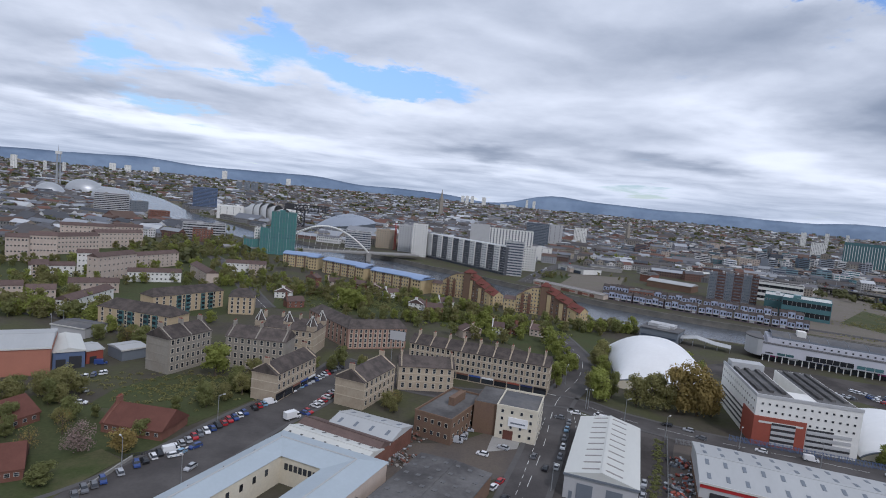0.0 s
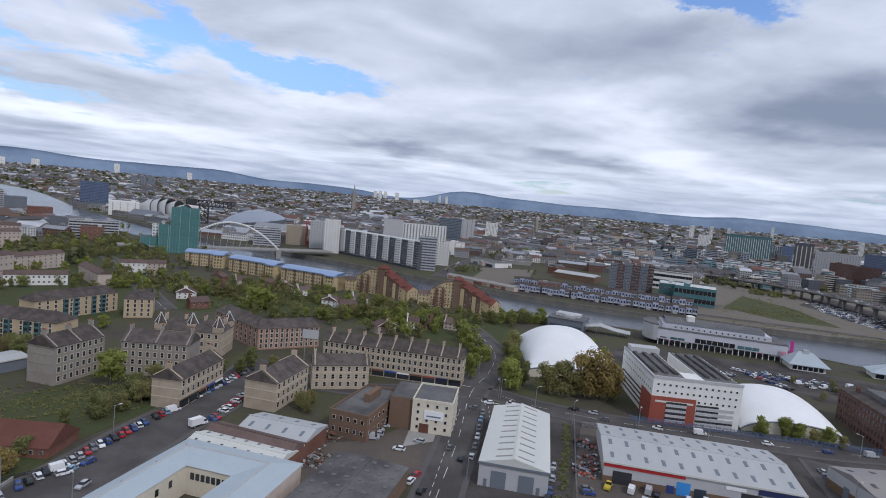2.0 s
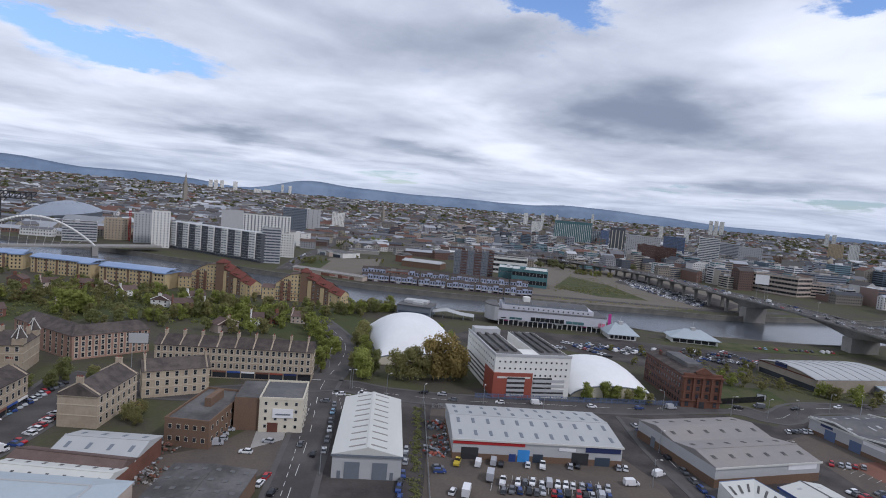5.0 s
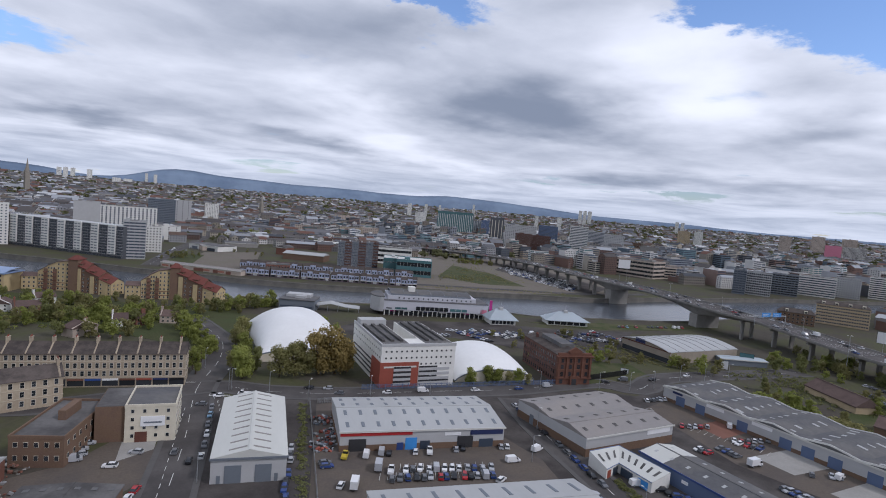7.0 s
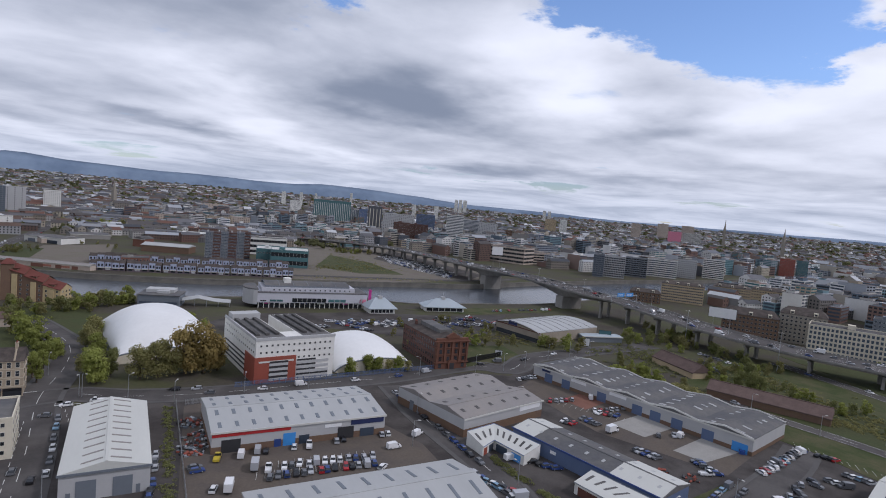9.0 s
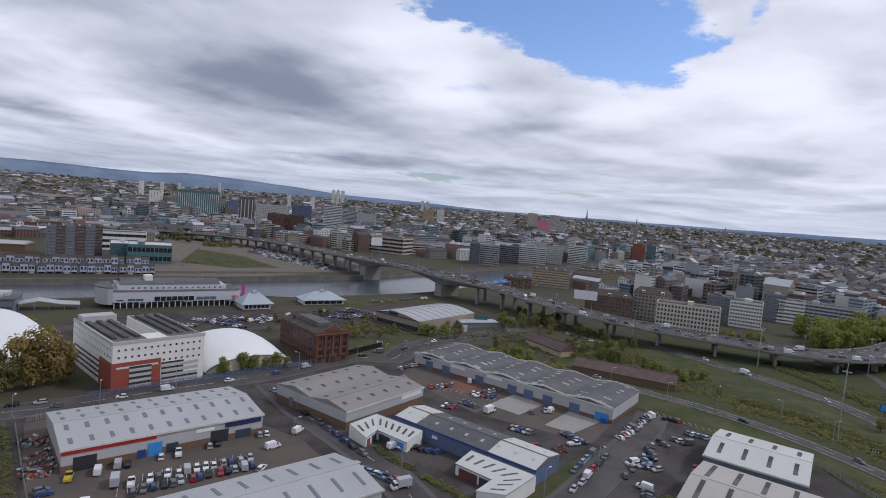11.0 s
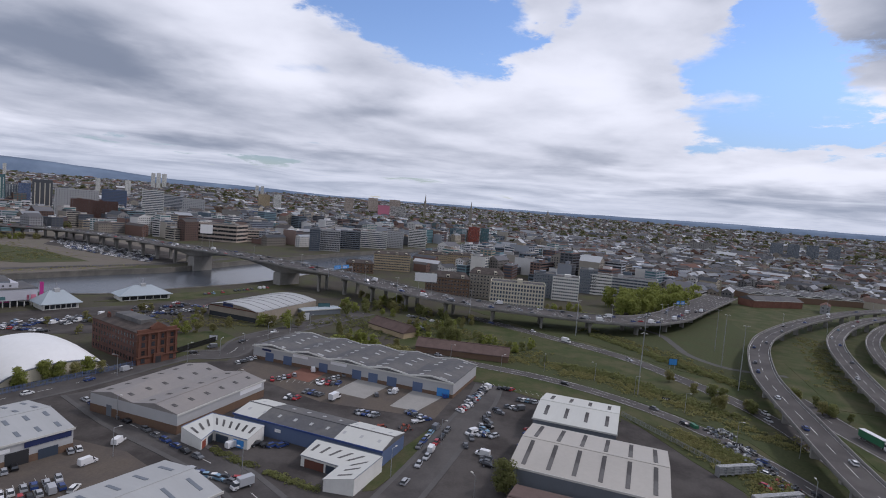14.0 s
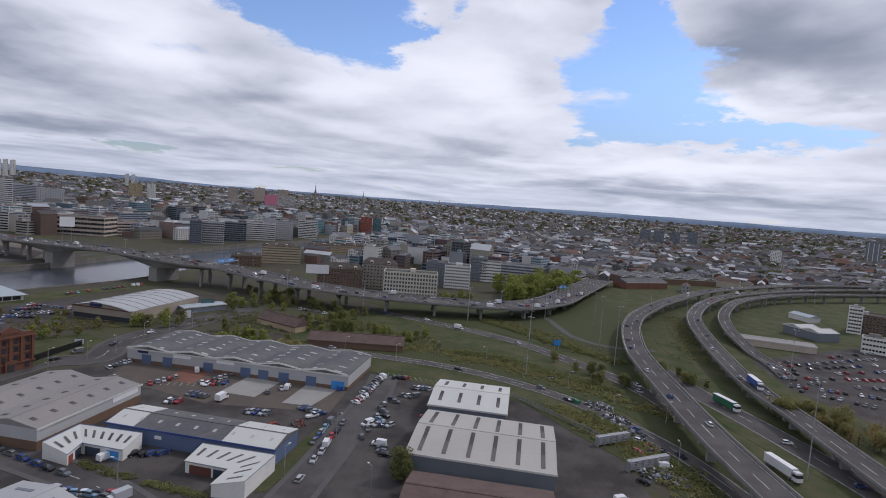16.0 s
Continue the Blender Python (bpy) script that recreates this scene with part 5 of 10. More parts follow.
block("brown brick workshop block with flat dark roof", (-4.4, 190.0), (8.4, 183.6), 30, 8.5, 2, 5, "brick_brown", "roof_dark", (1.2, 1.5), faces="fr", side_bays=8, join=False, name="brick_workshop", frame_mat="cream")
corner = block("cream fronted block with brown roughcast side and grey flat roof", (24.5, 194.6), (38.5, 190.5), 19, 11.5, 4, 4, "cream", "roof_fibre", (1.0, 1.2), faces="fr", side_bays=5, join=False, name="corner_block", plant=0)
part("roughcast_side", MB().box(-8.5, 1.0, -0.5, 0.0, 19, 11.5), "brick_brown", corner, "brown roughcast wing")
part("wing_roof", MB().box(-8.3, 1.2, 11.5, 0.0, 18.8, 11.62), "roof_dark", corner)
part("signboard", MB().box(4.5, -0.25, 5.2, 11.5, 0.0, 8.4), "signwhite", corner, "white printed signboard")
part("door", MB().box(3.0, -0.15, 0.0, 6.5, 0.02, 3.4), "tile_maroon", corner)
part("sign_bar", MB().box(5.4, -0.3, 6.2, 10.6, -0.2, 6.7), "clad_slate", corner)

# tenements
tenement("blond sandstone tenement row with shops at street level", (-11.5, 263.8), (51.9, 243.8), 12, 13.5, 3.6, 26, 4, "sandstone", "slate", "fr", chimneys=9, shops="f")
tenement("sandstone tenement with blank gable", (-36.8, 211.9), (-24.9, 207.2), 26, 11, 4, 0, 3, "sandstone", "slate", "r", axis="y", chimneys=2, side_bays=7)
tenement("small sandstone tenement", (-13.9, 234.2), (9.8, 237.3), 11, 10.5, 3.6, 7, 3, "sandstone", "slate", "f", chimneys=2)
tenement("grey stone tenement with roughcast gable", (-108.6, 225.5), (-99.9, 246.5), 13, 15, 4, 8, 4, "greystone", "slate", "fl", chimneys=3, side_bays=0)
tenement("grey stone tenement row", (-92.1, 243.1), (-65.2, 241.3), 13, 14, 4, 9, 4, "greystone", "slate", "f", chimneys=3)
tenement("corner tenement with shops and slate roof", (-68.5, 209.3), (-58.0, 206.3), 30, 11, 3.6, 0, 3, "sandstone", "slate", "r", axis="y", chimneys=2, side_bays=9, shops="r")
tenement("yellow brick flats with teal bays and brown roof", (-176.5, 287.4), (-133.5, 277.2), 14, 11, 4, 9, 4, "brick_buff", "slate", "fl", chimneys=0, hip=5, side_bays=3)
tenement("yellow brick flats with slate roof", (-164.9, 320.0), (-139.9, 360.3), 13, 11, 4, 11, 4, "brick_buff", "slate", "f", chimneys=0, hip=4)
tenement("yellow brick corner flats", (-129.4, 342.1), (-115.0, 346.1), 20, 11, 4, 4, 4, "brick_buff", "slate", "fl", chimneys=0, hip=5, side_bays=5)
tenement("red brick flats with slate roof", (-75.4, 327.0), (-45.5, 289.2), 13, 11, 3.6, 10, 4, "brick_pink", "slate", "f", chimneys=0, hip=3, surround=0.2)
tenement("red and cream brick flats with slate roof", (-45.5, 289.2), (-15.7, 301.8), 13, 11, 3.6, 12, 4, "brick_pink", "slate", "f", chimneys=0, hip=3, surround=0.2)
tenement("ornate stone civic building with slate roof", (-89.8, 274.8), (-59.5, 271.5), 18, 12, 4, 9, 3, "sandstone", "slate", "f", chimneys=4, hip=5)

# ---- city north and east of the river ----
bk("grey slab office with regular windows", (858.7, 942.5), (909.1, 894.0), 60.1, 25, wall="clad_grey", bays=16)
bk("brown brick office block", (808.2, 852.9), (832.5, 829.2), 44.9, 25, wall="brick_dark", glass="glass")
bk("brown brick hotel block", (857.1, 854.1), (884.5, 825.7), 42.3, 25, wall="brick_dark")
bk("dark glass office block", (1080.7, 1054.6), (1115.2, 1018.0), 61.1, 25, wall="clad_blue", glass="glass_blue", bands=True)
bk("white and glass residential tower", (933.1, 816.7), (957.7, 787.7), 69.5, 22, wall="white", glass="glass_blue", bays=6, bands=True)
bk("blue glass office block", (1101.8, 911.5), (1128.9, 877.7), 58.7, 25, wall="clad_grey", glass="glass_blue", bands=True)
bk("pale tower with dark glass strip", (1073.2, 835.3), (1100.6, 799.0), 55.9, 24, wall="clad_grey", glass="glass_blue")
bk("teal glass office", (940.8, 768.9), (975.8, 723.9), 31.9, 24, wall="clad_grey", glass="glass_teal", bands=True)
bk("red brick and dark office", (1201.2, 873.1), (1224.7, 839.9), 39.3, 24, wall="brick_brown")
bk("blank concrete block", (1117.3, 766.6), (1139.4, 733.3), 36.6, 26, wall="concrete", bays=2, faces="l")
bk("dark blue office", (1235.7, 796.2), (1265.3, 748.2), 35.2, 24, wall="clad_blue", glass="glass_blue", bands=True)
bk("tiered beige office with ribbon windows", (783.7, 579.0), (792.9, 515.3), 26.6, 40, wall="harl", bands=True, bays=14, floors=4)
bk("tiered beige office with ribbon windows", (816.7, 532.9), (854.8, 508.9), 18.5, 40, wall="harl", bands=True, bays=10, floors=4)
bk("tiered beige office with ribbon windows", (871.8, 519.2), (907.3, 498.5), 18.7, 40, wall="harl", bands=True, bays=10, floors=4)
bk("brick office with white columns", (1206.2, 680.7), (1237.8, 621.3), 33.4, 26, wall="brick_brown", bays=18, win=(1.2, 3.0))
bk("beige low office", (902.4, 496.6), (918.2, 466.7), 16.0, 22, wall="harl")
bk("dark glass riverside office", (789.6, 388.5), (796.5, 374.1), 33.1, 30, wall="clad_slate", glass="glass_blue", bands=True)
bk("glass riverside office with grey frame", (810.1, 380.5), (822.8, 352.2), 31.3, 30, wall="clad_grey", glass="glass", bays=12, win=(2.4, 2.2))
bk("dark glass riverside office", (873.2, 374.2), (885.9, 343.0), 30.1, 30, wall="clad_slate", glass="glass", bands=True)
bk("white riverside office with ribbon windows", (937.1, 363.1), (953.1, 318.8), 28.5, 30, wall="white", glass="glass_blue", bands=True, bays=16)
bk("grey riverside office", (995.7, 333.2), (1005.0, 304.0), 30.0, 28, wall="clad_grey", glass="glass", bays=10)
bk("white riverside office", (1065.3, 312.0), (1074.5, 278.5), 33.3, 28, wall="white", glass="glass", bands=True)
bk("white residential tower", (1995.3, 1144.1), (2009.5, 1118.8), 79.8, 16, wall="white", name="tower_block")
bk("yellow office block", (2017.4, 1224.7), (2040.1, 1186.4), 77.1, 20, wall="brick_buff")
bk("beige residential tower", (2315.1, 982.7), (2330.1, 946.5), 91.1, 18, wall="harl", name="tower_block")
bk("beige residential tower", (2620.2, 987.3), (2636.4, 943.1), 101.4, 18, wall="harl", name="tower_block")
bk("pink wrapped tower under works", (2312.2, 825.2), (2328.6, 777.6), 71.1, 18, wall="pink", bays=2, faces="", name="tower_block")
bk("beige residential tower", (2830.4, 948.2), (2847.6, 895.3), 101.7, 18, wall="harl", name="tower_block")
bk("white office block", (2406.0, 798.4), (2427.2, 731.5), 69.6, 18, wall="white", bands=True)
for q in (((2735.9, 2339.8), (2749.3, 2324.1), 144.5), ((2807.1, 2364.1), (2820.6, 2348.0), 148.1), ((2882.6, 2390.7), (2898.4, 2371.5), 148.3), ((3011.9, 1850.6), (3021.5, 1834.9), 123.4), ((3096.2, 1866.0), (3105.7, 1850.1), 123.7), ((1920.5, 1904.9), (1931.7, 1893.5), 87.8), ((1933.3, 1775.7), (1947.0, 1760.6), 88.8), ((2168.4, 2689.8), (2179.3, 2681.0), 125.3), ((1454.8, 2304.2), (1471.0, 2293.9), 94.8), ((1612.8, 2392.1), (1624.9, 2383.9), 99.9), ((1756.4, 2469.0), (1766.3, 2461.9), 101.2)):
    bk("white high-rise flats", *q, 16, wall="white", name="tower_block", bays=4)
bk("teal glass office tower with white fins", (859.9, 1210.7), (935.4, 1153.3), 77.2, 32, wall="glass_teal", glass="white", bays=20, win=(0.9, 70), floors=1, side_bays=8)
bk("grey patterned office block", (912.6, 1203.0), (969.9, 1157.3), 57.4, 26, wall="clad_slate", glass="white", win=(1.2, 2.4), bays=16)
bk("dark glass slab", (962.4, 1150.6), (978.5, 1136.9), 61.5, 24, wall="clad_blue", glass="glass_blue")
bk("dark tower with cream stripes", (898.6, 1040.7), (923.5, 1018.7), 72.6, 22, wall="dark_panel", glass="cream", bays=4, win=(1.6, 60), floors=1)
bk("white apartment block", (1005.2, 1541.2), (1034.6, 1521.6), 66.2, 20, wall="white")
bk("beige flats", (563.8, 1065.0), (593.3, 1048.8), 27.7, 20, wall="harl")
for q, w in ((((611.9, 1473.0), (676.8, 1444.3), 30.9), "concrete"), (((691.5, 1476.1), (749.0, 1447.7), 40.2), "harl"), (((815.8, 1570.8), (877.6, 1537.1), 32.1), "harl"), (((778.2, 1357.8), (852.1, 1312.7), 30.2), "white"), (((458.6, 1178.9), (493.3, 1164.8), 21.0), "harl"), (((502.9, 1187.9), (539.5, 1171.8), 21.5), "concrete"), (((532.0, 1109.0), (575.4, 1087.1), 25.6), "sandstone"), (((190.0, 558.6), (211.9, 550.6), 10.9), "brick_red")):
    bk("pale slab-sided block", *q, 22, wall=w, bays=8, parapet=0.4)
for i, (q, w) in enumerate(((((300.5, 626.7), (307.9, 623.1), 31.3), "clad_slate"), (((307.9, 623.1), (315.2, 619.4), 31.3), "brick_dark"), (((315.2, 619.4), (322.6, 615.6), 31.9), "clad_slate"), (((322.6, 615.6), (330.6, 611.3), 31.9), "brick_dark"), (((330.6, 611.3), (337.9, 607.3), 32.5), "clad_slate"), (((340.3, 611.7), (346.4, 608.3), 32.1), "brick_dark"))):
    bk("dark glass and red brick apartment tower", *q, 20, wall=w, bays=4, glass="glass_blue", name="apartment_tower")
bk("white office with ribbon windows", (385.3, 678.2), (425.7, 653.6), 21.4, 30, wall="white", bands=True, bays=12, floors=3)
bk("low teal-walled office with white roof", (343.2, 557.9), (377.7, 535.1), 19.0, 40, wall="glass_teal", roof="roof_white", bays=10, floors=2, bands=True, glass="glass")
bk("teal-walled office wing with white roof", (340.1, 583.1), (354.7, 574.3), 17.5, 40, wall="glass_teal", roof="roof_white", bays=5, floors=2)
shed("pale-roofed brick warehouse near the quay", (262.2, 709.3), (303.1, 673.2), 26, 8, 2.5, "x", "brick_brown", "roof_pale")
shed("white-roofed brick warehouse", (381.5, 892.7), (429.2, 869.6), 26, 8, 2.0, "x", "brick_brown", "roof_white")
shed("red brick warehouse", (271.8, 762.6), (281.2, 750.8), 22, 10, 3, "y", "brick_red", "roof_dark")
shed("brown brick warehouse", (346.5, 928.7), (387.1, 903.7), 24, 8, 2, "x", "brick_brown", "roof_fibre")
shed("low white warehouse", (180.6, 786.1), (219.3, 790.0), 24, 6, 1.5, "x", "harl", "roof_warm")
shed("grey-roofed depot", (226.1, 848.3), (271.7, 841.9), 40, 6, 1.5, "x", "concrete", "roof_fibre")

shed("long low quay shed with pale painted wall", (104.0, 622.0), (163.5, 553.0), 9, 4.6, 1.4, "x", "harl", "roof_warm", doors=tuple(("f", u, u + 0.06, 3.0, "brick_red") for u in (0.12, 0.42, 0.48, 0.66, 0.82)), signs=(("f", 0.02, 0.1, 1.0, 2.6, "terracotta"), ("f", 0.54, 0.62, 1.0, 2.6, "terracotta"), ("f", 0.72, 0.80, 1.0, 2.6, "terracotta")), name="quay_shed")
shed("white depot by the quay street", (170.0, 815.0), (196.0, 770.0), 34, 7, 1.0, "x", "white", "roof_fibre", doors=(("f", 0.1, 0.3, 4, "clad_slate"), ("f", 0.5, 0.9, 4, "glass_blue")))
# riverside housing on the north bank: two rows of white and blue fronted houses
M["house_blue"] = mat("pale_blue_boarding", (0.36, 0.40, 0.52), 0.7, var=0.08, scale=0.3, fine=2.0)
M["house_mauve"] = mat("mauve_brick", (0.20, 0.155, 0.175), 0.9, var=0.15, scale=0.3, fine=2.0)
for row, (p, q, n) in enumerate((((165.0, 561.2), (319.8, 473.9), 30), ((179.4, 611.7), (347.0, 526.9), 28))):
    for i in range(n):
        t0, t1 = i / n, (i + (0.995 if i % 5 < 4 else 0.75)) / n
        a = (p[0] + (q[0] - p[0]) * t0, p[1] + (q[1] - p[1]) * t0)
        b = (p[0] + (q[0] - p[0]) * t1, p[1] + (q[1] - p[1]) * t1)
        mx, w = site(a, b)
        occupy(mx, w, 10)
        h = 6.6 + (i * 7 % 3) * 0.5
        up = i % 5 in (1, 3)
        top = thing("terraced_house", "narrow riverside house with pale blue boarding and slate roof", "house", mx, "riverside houses")
        part("wall", MB().box(0, 0, -0.5, w, 10, h), "house_mauve", top)
        part("roof", gable_roof(MB(), w, 10, h, 2.6, 0.2, "x"), "slate", top)
        part("panel", MB().box(w * 0.06, -0.5, h * 0.42, w * 0.94, 0.05, h * (1.12 if up else 0.98)), "house_blue", top, "pale blue boarded upper front")
        part("balcony", MB().box(w * 0.05, -1.2, h * 0.34, w * 0.95, 0, h * 0.40), "frame", top)
        for u in (0.28, 0.72):
            part("window", MB().box(w * u - 0.7, -0.58, h * 0.56, w * u + 0.7, -0.45, h * 0.86), "glass", top)
        part("window", MB().box(w * 0.15, -0.1, 0.6, w * 0.8, 0.02, h * 0.30), "signwhite" if i % 4 == 2 else "glass", top)

def pitched_top(top, depth, a, b, top_z, rise_h, hip):
    """Hipped slate roof, dormers and chimneys on a block of flats."""
    w = math.hypot(b[0] - a[0], b[1] - a[1])
    h = max(4.0, top_z - land(*a)) + 0.9
    part("pitched_roof", gable_roof(MB(), w, depth, h, rise_h, 0.4, "x", hip), "slate", top, "hipped slate roof")
    for k in range(max(2, int(w / 11))):
        x = w * (k + 0.5) / max(2, int(w / 11))
        dormer = part("dormer", MB().box(x - 1.4, 0.6, h - 0.2, x + 1.4, depth * 0.3, h + 2.6), "cream", top)
        part("dormer_window", MB().box(x - 0.9, 0.5, h + 0.7, x + 0.9, 0.62, h + 2.1), "glass", dormer)
    return top


# south side of the river, east
pitched_top(bk("brown brick riverside flats", (645.0, 230.7), (658.6, 188.4), 19.1, 16, wall="brick_buff", roof="tile_brown", bays=22), 16, (645.0, 230.7), (658.6, 188.4), 19.1, 3.5, 4)
pitched_top(bk("brown brick riverside flats", (738.1, 201.1), (747.8, 161.3), 16.5, 16, wall="brick_buff", roof="tile_brown", bays=16), 16, (738.1, 201.1), (747.8, 161.3), 16.5, 3.5, 4)
pitched_top(bk("brown brick riverside flats", (786.8, 170.1), (794.6, 129.3), 15.0, 16, wall="brick_buff", roof="tile_brown", bays=14), 16, (786.8, 170.1), (794.6, 129.3), 15.0, 3.5, 4)
pitched_top(bk("dark brick wharf", (596.1, 246.4), (607.4, 216.9), 10.3, 16, wall="brick_brown", roof="tile_brown"), 16, (596.1, 246.4), (607.4, 216.9), 10.3, 3.5, 4)
bk("white office slab", (968.7, 110.3), (971.8, 78.9), 22.8, 20, wall="white", bays=3)
bk("cream flats with curved bays", (485.8, 64.4), (489.7, 17.1), 21.3, 22, wall="cream", glass="glass_blue", bays=18, win=(1.7, 2.2), name="apartment_block")
pitched_top(bk("grey-roofed flats", (517.5, 88.7), (521.9, 57.2), 22.4, 25, wall="greystone", roof="slate", bays=10), 25, (517.5, 88.7), (521.9, 57.2), 22.4, 5.0, 5)
pitched_top(bk("stone flats", (499.2, 126.7), (507.6, 86.8), 17.1, 22, wall="brick_brown", roof="slate", bays=14), 22, (499.2, 126.7), (507.6, 86.8), 17.1, 5.0, 5)
bk("white and grey apartment block", (569.1, 32.6), (569.9, 10.5), 23.8, 26, wall="clad_slate", glass="glass_blue", bays=8)
bk("white and grey apartment block", (564.8, 13.3), (564.9, -12.7), 22.6, 26, wall="white", glass="glass_blue", bays=12)
bk("grey apartment block", (639.9, -13.5), (639.2, -33.0), 25.8, 26, wall="clad_slate", glass="glass_blue", bays=8)
bk("white apartment block", (639.5, -25.2), (638.2, -48.5), 21.7, 26, wall="white", glass="glass", bays=12)
bk("blue-grey office", (648.2, -47.8), (642.7, -96.9), 20.7, 26, wall="clad_grey", glass="glass_blue", bands=True)
bk("red brick civic block", (822.0, -115.2), (816.8, -147.4), 20.7, 20, wall="brick_red")
bk("low blue-roofed store", (912.2, -71.8), (906.9, -121.7), 14.6, 20, wall="clad_grey", roof="blue_roof", bays=6)
bk("red tower block", (1397.2, 253.2), (1402.0, 225.4), 38.2, 18, wall="clad_red", name="tower_block")
bk("teal glass block", (1432.1, 227.4), (1435.3, 205.9), 36.5, 18, wall="glass_teal")
shed("station train shed with white glazed roof", (1540.4, 215.1), (1700.5, 87.4), 90, 12, 9, "x", "brick_brown", "roof_white", name="station_roof")
for q in (((1926.7, -606.8), (1916.1, -639.6), 56.6), ((1922.1, -653.0), (1911.5, -683.5), 56.5), ((1924.2, -707.0), (1913.0, -736.9), 56.9), ((1927.9, -767.3), (1916.0, -796.6), 59.6)):
    bk("grey slab of high-rise flats", *q, 14, wall="clad_slate", name="tower_block", bays=8)
bk("dark high-rise flats with white corners", (1613.2, -1139.4), (1593.3, -1167.1), 77.8, 20, wall="clad_slate", glass="white", name="tower_block", bays=3, win=(1.5, 60), floors=1)
bk("white tower block", (1369.7, -746.7), (1358.9, -766.2), 37.3, 16, wall="white", name="tower_block")
bk("long grey slab flats", (1860.1, -362.1), (1845.7, -429.4), 39.3, 14, wall="concrete", name="tower_block", bays=12)
shed("long brick depot with pale roof", (748.0, -218.1), (790.7, -363.7), 60, 8, 3, "y", "brick_brown", "roof_fibre", (6, 1, 2.0, 5.0), spans=6, name="depot", light_mat="roof_pale")
shed("red brick gabled depot front", (677.3, -203.7), (712.4, -265.0), 22, 8, 4, "x", "brick_red", "roof_fibre", name="depot")
shed("long low pale building", (403.9, -207.2), (390.7, -252.3), 16, 5, 0.8, "x", "harl", "roof_warm", name="depot")
shed("grey factory unit with white roof", (469.8, -273.4), (437.6, -282.6), 20, 7, 2, "y", "clad_slate", "roof_pale", spans=2)
shed("small blue-roofed unit", (555.7, -327.1), (530.7, -332.1), 12, 5, 2, "x", "white", "roof_bluegrey")
bk("white-fronted commercial block", (493.5, -341.2), (487.6, -349.6), 22.2, 14, wall="white", bays=5)
bk("brick commercial sheds", (503.4, -353.4), (484.4, -378.9), 15.5, 22, wall="brick_brown", bays=12)
bk("white-fronted shops", (413.8, -298.1), (398.9, -317.8), 11.4, 10, wall="white", bays=12, parapet=0.4)

# ---- quayside: arena domes, hotel, warehouse, leisure hall ----
def hotel(a, b, depth, h):
    mx, w = site(a, b)
    occupy(mx, w, depth)
    top = thing("hotel", "white hotel with a red panelled corner and louvred parking decks", "hotel", mx)
    bw, mid = w * 0.40, w * 0.60
    part("front_block", MB().box(0, 0, -0.5, w, 13, h), "white", top, "off-white rendered walls")
    part("wing", MB().box(0, 13, -0.5, bw, depth, h), "white", top, "off-white rendered walls")
    part("wing", MB().box(mid, 13, -0.5, w, depth, h), "white", top, "off-white rendered walls")
    part("link_block", MB().box(bw, 13, -0.5, mid, depth, h * 0.45), "white", top, "off-white rendered walls")
    for x0, x1 in ((0, bw), (mid, w)):
        rb = MB().box(x0 + 0.5, 2, h, x1 - 0.5, depth - 1, h + 0.15)
        part("roof", rb, "roof_fibre", top)
        for i in range(3):
            x = x0 + 2.0 + i * (x1 - x0 - 4) / 2.4
            part("roof_plant", MB().box(x, 7, h, x + 1.6, depth - 4, h + 1.1), "roof_dark", top, "dark roof duct")
    part("parapet", MB().box(-0.2, -0.2, h - 0.3, w + 0.2, 0.5, h + 0.9).box(-0.2, 0.5, h - 0.3, 0.5, depth, h + 0.9), "clad_grey", top)
    part("plant_room", MB().box(1, depth - 9, h, bw, depth - 2, h + 3), "clad_grey", top)
    glaze(top, w, depth, "f", spread(14, w, 1.0), [h - 2.6, h - 5.6], (0.9, 0.9), cross=False)
    glaze(top, w, depth, "f", [u for u in spread(14, w, 1.0) if u > w * 0.52], [h - 8.6], (0.9, 0.9), cross=False)
    glaze(top, w, depth, "l", spread(16, depth, 1.0), [h - 2.6, h - 5.6], (0.9, 0.9), cross=False)
    part("red_panel", MB().box(-0.3, -0.3, 0, w * 0.5, 0.1, h * 0.60).box(-0.3, 0.1, 0, 0.1, depth * 0.28, h * 0.60), "clad_red", top, "red cladding panel")
    part("window_strip", MB().box(1.5, -0.4, h * 0.47, w * 0.47, -0.2, h * 0.51), "frame", top)
    for k in range(4):
        z = 0.8 + k * h * 0.115
        part("louvre", MB().box(w * 0.17, -0.5, z, w * 0.40, -0.2, z + h * 0.06), "clad_grey", top)
        part("opening", MB().box(w * 0.17, -0.42, z + h * 0.06, w * 0.40, -0.2, z + h * 0.108), "dark", top)
        part("louvre", MB().box(w * 0.51, -0.2, z, w * 0.93, 0.1, z + h * 0.065), "clad_grey", top)
        part("opening", MB().box(w * 0.51, -0.13, z + h * 0.065, w * (0.76 if k else 0.93), 0.1, z + h * 0.105), "dark", top)
        part("opening", MB().box(-0.13, 2, z + h * 0.065, 0.1, depth - 3, z + h * 0.105), "dark", top)
    return top


hotel((126.5, 212.1), (161.9, 204.1), 50, 19)


